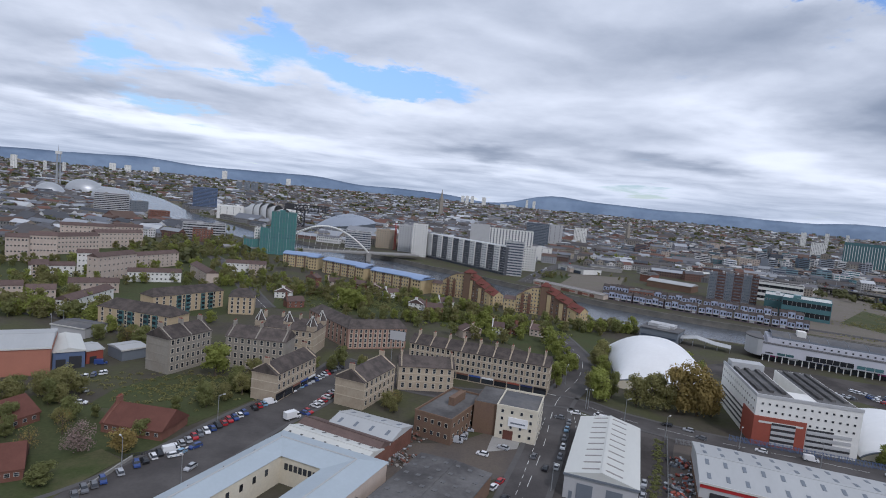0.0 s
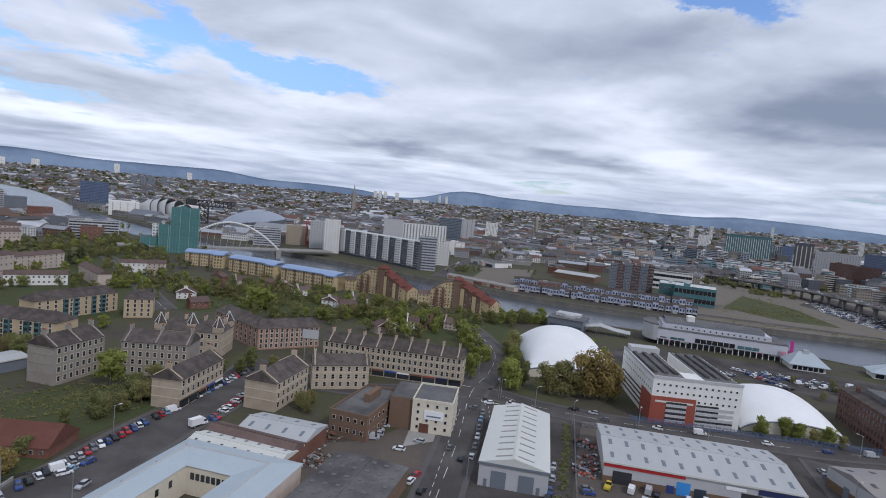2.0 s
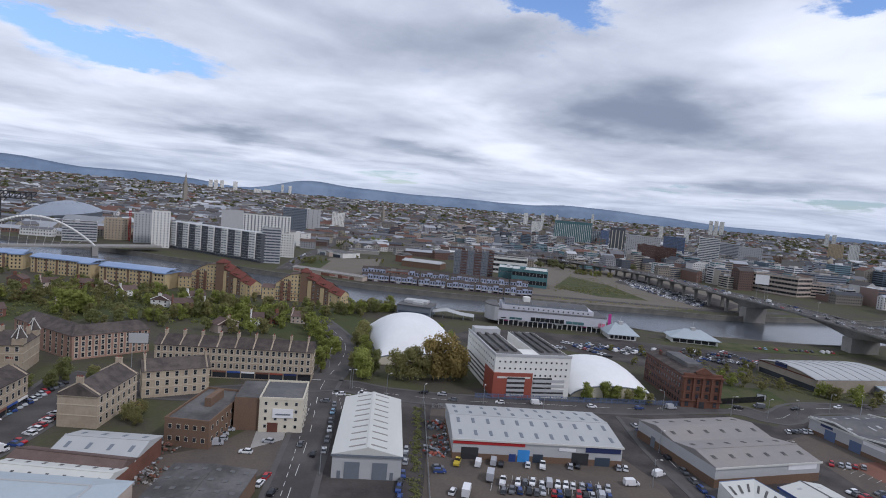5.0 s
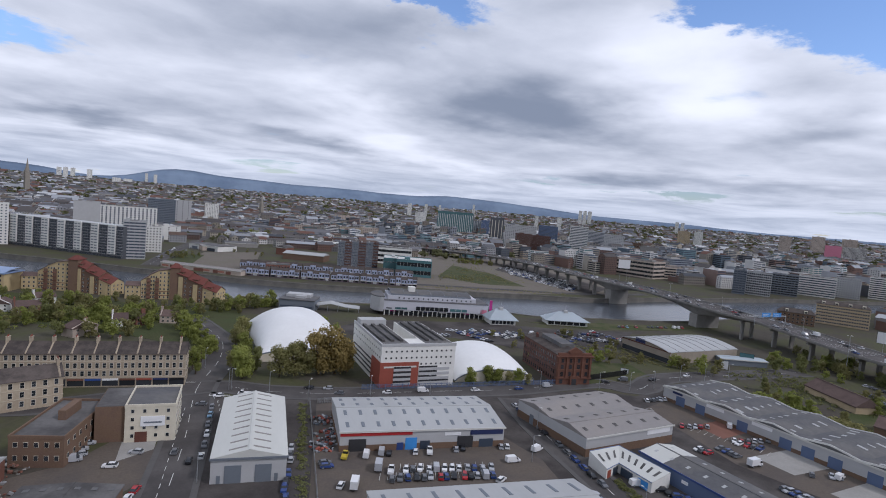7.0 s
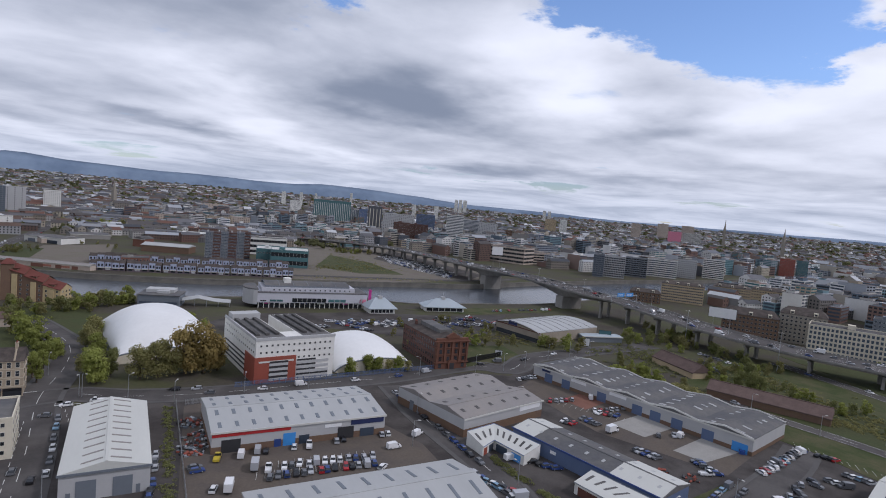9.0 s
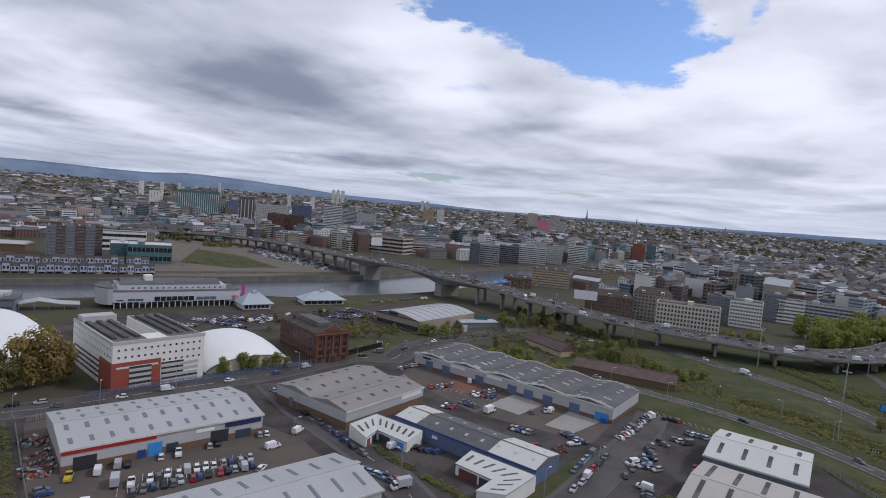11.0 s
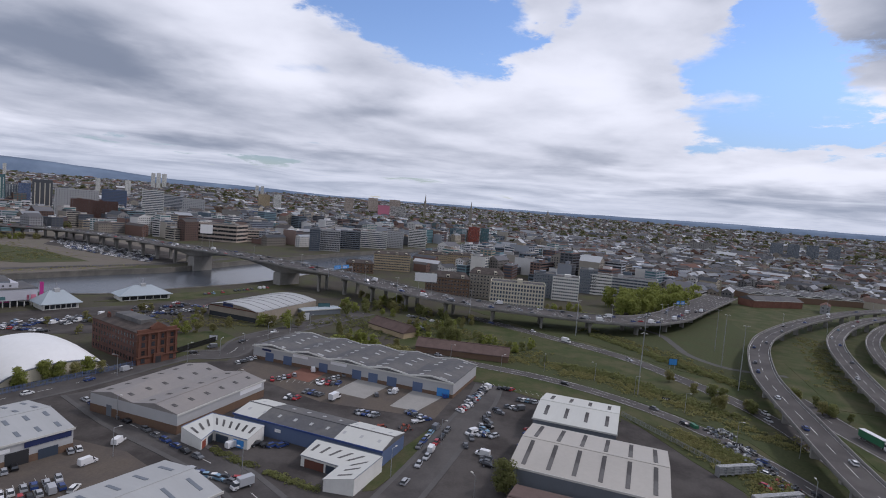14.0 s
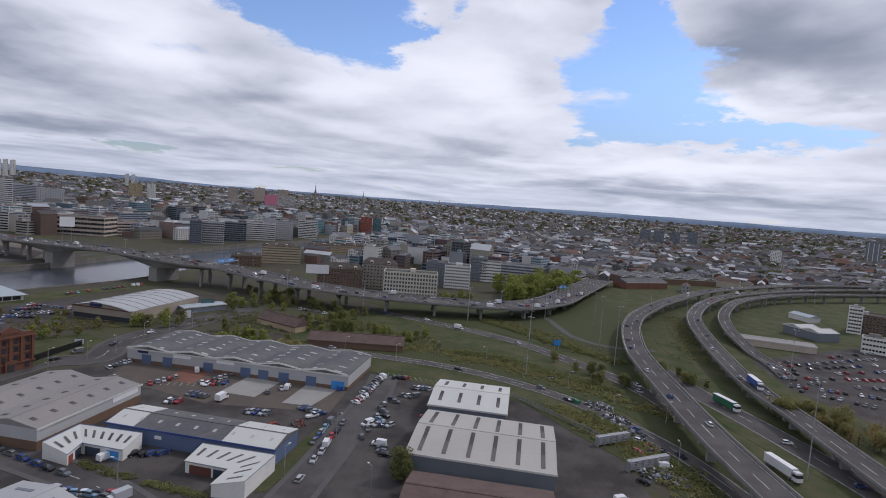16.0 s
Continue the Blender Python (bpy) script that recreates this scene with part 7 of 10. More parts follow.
def quay_slab(a, b, top_z, depth):
    mx, w = site(a, b)
    occupy(mx, w, depth)
    top = thing("quay_apartments", "long grey quay apartments with white balcony towers", "apartment building", mx)
    part("wall", MB().box(0, 0, -0.5, w, depth, top_z), "dark_panel", top)
    part("roof", MB().box(-0.3, -0.3, top_z, w + 0.3, depth + 0.3, top_z + 0.6), "clad_grey", top)
    fl = int(top_z / 3)
    jb = MB()
    glaze(top, w, depth, "f", spread(int(w / 3.4), w, 0.5), [1.5 + 3 * k for k in range(fl)], (2.4, 1.8), jb, 0, "glass_blue", "clad_grey", False)
    tagged(part("glazing", jb, ["glass_blue", "clad_grey", "sill"], top), kind="stuff")
    for k in range(1, fl):
        part("balcony_rail", MB().box(0, -0.9, 3 * k + 0.1, w, -0.1, 3 * k + 0.35), "clad_grey", top)
    n = 7
    for i in range(n):
        x, bw = w * (i + 0.18) / n, w / n * 0.42
        tower = part("balcony_tower", MB().box(x, -1.6, 4.0, x + bw, 0.1, top_z + 0.9), "white", top, "white balcony tower")
        me = MB().box(-bw * 0.18, -0.08, -0.55, bw * 0.18, 0.02, 0.55).mesh("balcony_window", mats_of("clad_slate"))
        for k in range(1, fl):
            for u in (0.27, 0.73):
                part("balcony_window", me, None, tower, mx=pose(x + bw * u, -1.6, 3 * k + 2.4))
    return top


quay_slab((-24.6, 807.9), (75.9, 677.4), 34.1, 18)
bk("glass corner apartment block on the quay", (75.8, 680.8), (97.6, 678.0), 40.5, 22, wall="clad_grey", glass="glass_blue", bands=True, bays=4, name="quay_apartments")
bk("white apartment wing on the quay", (107.4, 752.4), (125.3, 749.6), 30.4, 18, wall="white", glass="glass", name="quay_apartments")
bk("blue-grey office gable", (39.8, 879.1), (70.1, 877.2), 51.4, 26, wall="clad_grey", bays=1, faces="", name="office_block")
bk("white framed office", (77.2, 977.0), (153.2, 968.0), 43.5, 26, wall="white", glass="glass_blue", bays=14, win=(2.2, 2.6))
bk("dark glass office", (175.7, 1217.4), (223.7, 1209.5), 54.0, 26, wall="clad_slate", glass="glass_blue", bands=True)
bk("pale office tower", (232.6, 1273.9), (264.9, 1267.6), 52.6, 26, wall="clad_grey", bays=3)
bk("low white office", (147.5, 928.4), (179.4, 922.7), 20.4, 22, wall="white", bays=3, faces="f")
bk("white residential tower", (338.6, 1471.5), (369.6, 1464.1), 45.6, 18, wall="white", name="tower_block")
bk("grey flats by the arena", (-69.7, 852.2), (-48.9, 853.6), 39.8, 18, wall="clad_grey", glass="glass_blue")
bk("brown stone flats", (-106.9, 878.5), (-75.0, 881.8), 28.5, 18, wall="sandstone")


def netted(label, a, b, top_z, depth):
    """Tower behind scaffold netting, with the tubes and net joints showing."""
    top = bk(label, a, b, top_z, depth, wall="net", bays=2, faces="", name="scaffolded_tower")
    w = math.hypot(b[0] - a[0], b[1] - a[1])
    for i in range(int(w / 3.2) + 1):
        part("scaffold_tube", MB().box(3.2 * i - 0.14, -0.2, 0, 3.2 * i + 0.14, -0.02, top_z + 1.2), "clad_slate" if i % 3 else "steel", top)
    for k in range(1, int(top_z / 4)):
        part("net_joint", MB().box(0, -0.12, 4 * k, w, -0.01, 4 * k + 0.35), "glass_teal", top)
    return top


netted("tower wrapped in teal scaffold netting", (-206.4, 663.6), (-178.1, 671.8), 50.0, 26)
netted("stepped part of a tower in teal scaffold netting", (-217.4, 660.1), (-206.4, 663.6), 30.7, 26)
netted("low block wrapped in teal netting", (-235.9, 659.0), (-219.0, 664.9), 15.7, 22)
bk("white stair tower by the river", (-228.4, 672.3), (-222.2, 674.3), 28.2, 20, wall="white", glass="glass_teal", name="apartment_block")
bk("dark blue glass hotel", (-611.4, 1347.8), (-561.5, 1369.4), 59.9, 26, wall="clad_blue", glass="glass_blue", bands=True, bays=10)
bk("grey offices by the river", (-348.2, 742.4), (-299.0, 763.5), 21.1, 22, wall="clad_grey", glass="glass", bands=True)
bk("dark glass block by the river", (-320.2, 771.1), (-304.6, 777.4), 17.4, 22, wall="clad_blue", glass="glass")
bk("red brick block by the river", (-326.6, 724.8), (-304.0, 734.6), 15.4, 20, wall="brick_red")
bk("broadcaster building in grey metal", (-624.0, 989.7), (-576.6, 1018.1), 37.6, 60, wall="clad_grey", glass="glass", bands=True)
bk("grey tower flats", (-616.2, 1087.5), (-587.2, 1103.5), 25.3, 20, wall="clad_slate", glass="glass")
bk("grey and red flats", (-518.7, 975.7), (-488.6, 991.1), 17.7, 20, wall="brick_red")
# beige suburb
for q, n in ((((-355.7, 451.8), (-343.3, 461.3), 19.7), 6), (((-346.3, 465.2), (-330.4, 476.7), 21.3), 8), (((-353.7, 509.9), (-335.8, 544.2), 16.7), 12), (((-356.7, 572.7), (-329.9, 612.0), 16.5), 12), (((-417.2, 605.1), (-374.7, 632.3), 17.6), 12), (((-392.7, 662.3), (-365.8, 677.6), 15.6), 8), (((-291.0, 394.2), (-283.0, 400.0), 9.8), 4)):
    z0 = 0
    tenement("beige roughcast flats with brown roof", q[0], q[1], 12, q[2], 3, n, 4, "harl", "tile_brown", "fl", chimneys=0, win=(1.4, 1.4), surround=0, side_bays=3, name="suburban_flats")
for q, n in ((((-277.1, 422.2), (-265.6, 429.5), 16.9), 5), (((-247.4, 400.1), (-240.2, 438.0), 18.4), 9), (((-257.0, 467.5), (-242.2, 512.1), 12.0), 9), (((-233.3, 413.7), (-200.8, 430.5), 7.6), 12), (((-350.9, 468.1), (-333.3, 480.8), 9.5), 7), (((-239.5, 357.1), (-215.2, 372.3), 7.1), 8), (((-261.1, 329.0), (-252.5, 335.6), 7.2), 4), (((-242.4, 324.5), (-230.5, 333.0), 7.3), 6), (((-202.4, 304.6), (-204.7, 348.6), 8.1), 7), (((-295.3, 397.2), (-272.4, 413.3), 8.3), 7), (((-211.4, 469.1), (-180.6, 429.1), 9.5), 4), (((-194.6, 503.7), (-176.3, 510.4), 8.3), 5), (((-171.3, 496.3), (-157.5, 500.8), 10.3), 4)):
    tenement("pale roughcast terraced houses with brown roof", q[0], q[1], 9, q[2], 2.6, n, 2 if q[2] < 9 else 4, "white" if n in (12, 7, 5) else "harl", "tile_brown", "fl", chimneys=0, win=(1.2, 1.2), surround=0, side_bays=2, name="terraced_houses")

# small houses among the riverside trees
HOUSES = [((-70.6, 477.5), 11), ((-54.0, 463.3), 12), ((-37.1, 450.6), 11), ((-95.5, 433.6), 12), ((-90.3, 477.9), 11), ((-16.4, 412.9), 12), ((-2.2, 402.7), 13), ((22.9, 341.0), 14), ((40.1, 356.9), 8), ((52.1, 358.7), 8), ((65.7, 361.0), 9), ((-114.5, 407.5), 12), ((-97.1, 378.7), 12), ((-69.9, 415.0), 11), ((6.8, 431.4), 12), ((-113.7, 489.6), 11), ((-39.7, 503.1), 10)]
for i, (q, w) in enumerate(HOUSES):
    t = radians(-22 + (i * 37 % 5) * 14)
    house("small pale house with brown tiled roof", (q[0] - w / 2 * math.cos(t), q[1] - w / 2 * math.sin(t)), (q[0] + w / 2 * math.cos(t), q[1] + w / 2 * math.sin(t)), 8, 4.6, 3.0, ("brick_red", "harl", "white")[i % 3], "tile_brown", axis=("x", "y")[i % 2])
# teal bays of the yellow flats
for a, b in (((-176.5, 287.4), (-133.5, 277.2)), ((-164.9, 320.0), (-139.9, 360.3))):
    mx, w = site(a, b)
    for u in (0.34, 0.46, 0.68, 0.80):
        top = thing("bay_window", "teal panelled bay of a block of flats", "bay window", mx @ pose(w * u, -1.0, 0))
        part("frame", MB().box(-1.2, 0, 0, 1.2, 0.95, 10.6), "glass_teal", top)
        for k in range(4):
            part("pane", MB().box(-1.0, -0.08, 1.0 + 2.6 * k, 1.0, 0.02, 2.5 + 2.6 * k), "glass", top)
# domed turrets of the civic building
mx, w = site((-89.8, 274.8), (-59.5, 271.5))
for u, v in ((0.06, 1.5), (0.94, 1.5), (0.5, 5.0), (0.94, 16)):
    top = thing("turret", "stone turret with slate roof and white hips", "turret", mx @ pose(w * u, v, 12.0))
    part("drum", MB().box(-2.0, -2.0, 0, 2.0, 2.0, 2.6), "sandstone", top)
    part("roof", MB().tube((0, 0, 2.6), (0, 0, 7.0), 2.7, 0.3, 4), "slate", top, "steep slate pavilion roof")
    for k in range(4):
        a = math.pi / 2 * k
        x, y = 2.75 * math.cos(a), 2.75 * math.sin(a)
        part("hip", MB().tube((x, y, 2.7), (x * 0.12, y * 0.12, 7.1), 0.2, 0.16, 5), "frame", top, "white lead hip")
    part("cresting", MB().box(-0.5, -0.08, 7.0, 0.5, 0.08, 7.7).box(-0.08, -0.5, 7.0, 0.08, 0.5, 7.7), "frame", top, "white iron cresting")
    part("finial", MB().tube((0, 0, 7.0), (0, 0, 9.4), 0.12, 0.05, 5), "dark", top)

# ---- landmarks ----
def arch_bridge(p, q, apex, deck_z):
    """Road bridge hung from one slanting white arch."""
    mx, w = site(p, q)
    top = thing("arch_bridge", "road bridge hung from one white steel arch", "bridge", mx)
    pts = [(w * i / 40, 0, deck_z + (apex - deck_z) * math.sin(math.pi * i / 40) ** 0.9) for i in range(41)]
    b = MB()
    for m, n in zip(pts, pts[1:]):
        b.tube(m, n, 1.15, 1.15, 8)
    part("arch", b, "white", top, "white painted steel arch", smooth=True)
    line = [(-60, -16), (w + 70, 22)]
    d = Vector((line[1][0] - line[0][0], line[1][1] - line[0][1])).normalized()
    nrm = Vector((-d.y, d.x)) * 11
    a, e = Vector(line[0]), Vector(line[1])
    part("deck", MB().prism([tuple(a - nrm), tuple(e - nrm), tuple(e + nrm), tuple(a + nrm)], deck_z - 1.6, deck_z), "parapet", top)
    for i in range(1, 14):
        x = w * i / 14
        z = deck_z + (apex - deck_z) * math.sin(math.pi * i / 14) ** 0.9
        part("hanger", MB().tube((x, 0, z), (x * 0.9 + w * 0.05 - 4, -16 + 38 * (x * 0.9 + 60) / (w + 130) , deck_z), 0.16, 0.16, 4), "frame", top)
    for x in (0, w):
        part("pier", MB().box(x - 3, -4, -7, x + 3, 4, deck_z - 0.5), "concrete", top)
    return top


arch_bridge((-206, 690), (-96, 722), 37, 6.5)


def arena(x, y, r, h):
    """Round arena with a domed, slanting metal roof."""
    top = thing("arena", "round grey arena with domed metal roof", "arena", pose(x, y, 0, 0, 0, 20))
    OCC.append((x, y, r))
    rows, roof = [], []
    for j in range(49):
        a = 2 * math.pi * j / 48
        c, s = math.cos(a), math.sin(a)
        slant = 8 * c
        rows.append([(r * 0.93 * c, r * 0.93 * s, -1), (r * 1.02 * c, r * 1.02 * s, h * 0.42 + slant)])
        roof.append([(r * 1.02 * c * k, r * 1.02 * s * k, (h * 0.42 + slant * k) + (h * 0.58) * (1 - k * k)) for k in (1.0, 0.85, 0.65, 0.4, 0.15, 0.0)])
    part("wall", MB().sheet(rows), "clad_slate", top, smooth=True)
    part("roof", MB().sheet(roof), "arena_metal", top, "blue-grey domed metal roof", smooth=True)
    for j in range(0, 48, 3):
        a = 2 * math.pi * j / 48
        c, s = math.cos(a), math.sin(a)
        part("roof_rib", MB().tube((r * 1.02 * c, r * 1.02 * s, h * 0.42 + 8 * c + 0.4), (r * 0.4 * c, r * 0.4 * s, h * 0.42 + 3.2 * c + h * 0.58 * 0.84 + 0.5), 0.4, 0.4, 4), "clad_slate", top)
    return top


arena(-211, 1195, 62, 36)


def shell_hall(p, q, h):
    """Concert hall of overlapping curved metal shells."""
    mx, w = site(p, q)
    occupy(mx, w, 60)
    top = thing("concert_hall", "concert hall of overlapping silver metal shells", "concert hall", mx)
    n = 7
    for k in range(n):
        t = k / (n - 1)
        s = math.sin(math.pi * (0.22 + 0.62 * t)) ** 0.8
        hh, hw = h * s, 34 * s
        x0, x1 = w * (k / n) * 0.86, w * ((k + 1.35) / n) * 0.86
        rows = []
        for i in range(7):
            u = i / 6
            x = x0 + (x1 - x0) * u
            f = 1.0 - 0.22 * (1 - u) ** 2
            rows.append([(x - 14 * math.sin(math.pi * j / 18), 30 + hw * f * math.cos(math.pi * j / 18), hh * f * math.sin(math.pi * j / 18)) for j in range(19)])
        part("shell", MB().sheet(rows), "roof_pale", top, "curved silver shell", smooth=True)
        rim = MB()
        for a, b in zip(rows[-1], rows[-1][1:]):
            rim.tube(a, b, 0.9, 0.9, 5)
        part("shell_rim", rim, "dark", top)
    return top


shell_hall((-455, 1225), (-318, 1196), 41)
bk("long white exhibition hall", (-416.1, 1294.8), (-342.8, 1316.1), 26.8, 60, wall="white", bays=2, faces="f", roof="roof_white", name="exhibition_hall")
bk("long white exhibition hall", (-494.5, 1207.7), (-443.9, 1227.2), 27.0, 60, wall="white", bays=4, faces="f", roof="roof_white", name="exhibition_hall")
bk("glass arena annex", (-146.7, 832.2), (-109.3, 837.9), 23.8, 30, wall="clad_grey", glass="glass_blue", bands=True)


def dock_crane(x, y, turn, h):
    """Giant cantilever crane on a lattice tower."""
    top = thing("dock_crane", "dark steel giant cantilever dock crane", "crane", pose(x, y, 0, 0, 0, turn))
    b = MB()
    for sx in (-7, 7):
        for sy in (-7, 7):
            b.tube((sx, sy, -1), (sx, sy, h - 10), 0.9, 0.9, 4)
    for k in range(6):
        z0, z1 = (h - 10) * k / 6, (h - 10) * (k + 1) / 6
        for s in (-7, 7):
            b.tube((-7, s, z0), (7, s, z1), 0.5, 0.5, 4)
            b.tube((7, s, z0), (-7, s, z1), 0.5, 0.5, 4)
            b.tube((s, -7, z0), (s, 7, z1), 0.5, 0.5, 4)
    part("tower", b, "dark", top)
    c = MB()
    for y in (-4, 4):
        for z in (h - 10, h - 2):
            c.tube((-28, y, z), (50, y, z + (3 if z > h - 5 else 0) - 2), 0.8, 0.8, 4)
        for k in range(12):
            x0 = -28 + 6.5 * k
            c.tube((x0, y, h - 11), (x0 + 6.5, y, h - 2), 0.5, 0.5, 4)
            c.tube((x0, y, h - 2), (x0, y, h - 11), 0.5, 0.5, 4)
    part("jib", c, "dark", top)
    part("machine_house", MB().box(-26, -5, h - 10, -12, 5, h), "dark", top)
    return top


dock_crane(-262, 1010, 10, 53)


def lattice_crane(x, y, h, label="red tower crane over a building site"):
    top = thing("tower_crane", label, "crane", pose(x, y, 0))
    b = MB()
    for sx in (-1.1, 1.1):
        for sy in (-1.1, 1.1):
            b.tube((sx, sy, -1), (sx, sy, h), 0.3, 0.3, 4)
    for k in range(int(h / 3)):
        b.tube((-1.1, -1.1, k * 3), (1.1, -1.1, k * 3 + 3), 0.2, 0.2, 4)
        b.tube((1.1, 1.1, k * 3), (-1.1, 1.1, k * 3 + 3), 0.2, 0.2, 4)
    part("mast", b, "red", top)
    part("cab", MB().box(-1.4, -1.6, h, 1.4, 1.6, h + 2.4), "signwhite", top)
    return top


lattice_crane(-76, 870, 42)


def needle_tower(x, y, z, h):
    """Slim viewing tower with a glazed pod and a mast."""
    top = thing("viewing_tower", "slim silver viewing tower with a mast", "tower", pose(x, y, z))
    part("shaft", MB().tube((-4, 0, -5), (-4, 0, h * 0.8), 3.2, 2.2, 8).tube((5, 3, -5), (3, 2, h * 0.78), 1.6, 1.4, 6), "steel", top)
    part("pod", MB().box(-8, -4, h * 0.78, 7, 5, h * 0.85), "white", top)
    part("mast", MB().tube((-1, 0, h * 0.84), (-1, 0, h * 1.02), 1.0, 0.3, 6), "steel", top)
    return top


def silver_dome(x, y, z, a, b, h, label):
    top = thing("science_dome", label, "museum", pose(x, y, z))
    OCC.append((x, y, a))
    rows = [[(a * math.cos(t) * math.sin(u), b * math.sin(t) * math.sin(u), h * math.cos(u)) for t in [2 * math.pi * j / 24 for j in range(25)]] for u in [math.pi / 2 * i / 8 for i in range(9)]]
    part("shell", MB().sheet(rows), "steel", top, "riveted titanium skin", smooth=True)
    part("base", MB().tube((0, 0, -4), (0, 0, 0.3), min(a, b) * 0.9, min(a, b) * 0.96, 24), "clad_slate", top)
    return top


needle_tower(-1180, 1695, 22, 118)
silver_dome(-980, 1380, 10, 34, 30, 27, "silver titanium cinema dome")
silver_dome(-1010, 1560, 16, 50, 40, 34, "grey crescent science museum")
silver_dome(-850, 1420, 12, 50, 34, 26, "grey crescent science museum")


def spire(x, y, z, h, w, label):
    top = thing("church_spire", label, "church", pose(x, y, z, 0, 0, 20))
    OCC.append((x, y, w))
    part("tower", MB().box(-w / 2, -w / 2, -20, w / 2, w / 2, h * 0.58), "greystone", top)
    part("steeple", MB().tube((0, 0, h * 0.57), (0, 0, h), w * 0.55, 0.2, 8), "greystone", top)
    for sx in (-1, 1):
        for sy in (-1, 1):
            part("pinnacle", MB().tube((sx * w * 0.45, sy * w * 0.45, h * 0.55), (sx * w * 0.45, sy * w * 0.45, h * 0.72), w * 0.12, 0.1, 5), "greystone", top)
    return top


def spire_at(t_pos, d, top_z, w, label="dark stone church spire"):
    x, y = t_pos
    k = d / math.hypot(x, y)
    x, y = x * k, y * k
    z = land(x, y)
    return spire(x, y, z, top_z - z, w, label)


spire_at((-39.1, 3474.2), 2380, 82 + 2380 * math.tan(radians(1.25)), 14, "dark gothic university tower")
spire_at((716.6, 2204.5), 1900, 82 + 1900 * math.tan(radians(-0.1)), 10)
spire_at((2506.4, 666.5), 2300, 82 + 2300 * math.tan(radians(1.3)), 9)
spire_at((2273.1, 408.3), 2000, 82 + 2000 * math.tan(radians(0.9)), 9)
spire_at((3245.1, 139.6), 3200, 82 + 3200 * math.tan(radians(0.6)), 16, "dark domed tower on the skyline")

# white high-rises on the western skyline
for q in (((-1974.4, 2524.7), (-1955.2, 2539.6), 107.9), ((-1872.5, 2588.8), (-1862.2, 2596.2), 93.6), ((-1889.3, 2742.1), (-1878.0, 2749.9), 94.9), ((-2232.4, 3686.8), (-2199.5, 3706.5), 126.0), ((-2190.1, 3787.4), (-2155.4, 3807.2), 121.8), ((-2147.5, 4067.9), (-2108.7, 4088.2), 131.9), ((-1722.8, 4265.2), (-1689.4, 4278.6), 154.0), ((-1279.2, 4418.6), (-1246.2, 4428.0), 142.4), ((99.3, 4308.9), (125.4, 4308.2), 138.9), ((136.9, 4407.9), (163.6, 4407.0), 143.5), ((181.4, 4526.4), (208.7, 4525.2), 144.5), ((256.9, 4247.2), (286.7, 4245.3), 140.6), ((631.0, 4556.5), (649.1, 4554.0), 155.2), ((685.5, 4548.6), (707.9, 4545.2), 151.4), ((390.3, 4156.7), (435.9, 4152.2), 103.3), ((472.5, 4339.3), (524.3, 4333.4), 101.9)):
    bk("white high-rise flats", *q, 18, wall="white", name="tower_block", bays=4)
for q in (((-1073.0, 2844.3), (-1047.7, 2853.8), 83.2), ((-1044.3, 2876.3), (-1018.5, 2885.5), 84.2), ((-1016.7, 2896.8), (-985.2, 2907.6), 84.9), ((-1001.2, 3044.6), (-978.9, 3051.9), 87.8)):
    bk("dark high-rise flats with white panels", *q, 18, wall="clad_slate", name="tower_block", bays=4)


# ---- trees and shrubs ----
def leaf_crown(b, rg, r, h0, h1, n, size, lobes=9):
    """Crown of leaf sprays gathered in uneven lobes."""
    cs = []
    for k in range(lobes):
        a, q = rg.uniform(0, 6.283), rg.uniform(0.15, 0.72)
        z = h0 + (h1 - h0) * rg.uniform(0.1, 0.88)
        taper = 1.0 - 0.5 * abs((z - h0) / (h1 - h0) - 0.4)
        cs.append((r * q * taper * math.cos(a), r * q * taper * math.sin(a), z, r * rg.uniform(0.34, 0.52)))
    for i in range(n):
        cx, cy, cz, cr = cs[i % lobes]
        u, a = rg.uniform(-0.8, 1), rg.uniform(0, 6.283)
        s = math.sqrt(1 - u * u)
        q = rg.uniform(0.5, 1.08)
        c = Vector((cx + cr * q * s * math.cos(a), cy + cr * q * s * math.sin(a), cz + cr * 0.85 * q * u))
        out = Vector((s * math.cos(a) + rg.gauss(0, 0.4), s * math.sin(a) + rg.gauss(0, 0.4), u + 0.35 + rg.gauss(0, 0.4))).normalized()
        t = out.cross(Vector((rg.uniform(-1, 1), rg.uniform(-1, 1), rg.uniform(-1, 1)))).normalized() * size * rg.uniform(0.6, 1.2)
        w = out.cross(t).normalized() * size * 0.7
        b.face([c - t - w * 0.3, c + t * 0.2 - w, c + t + w * 0.4, c - t * 0.3 + w])
    return cs


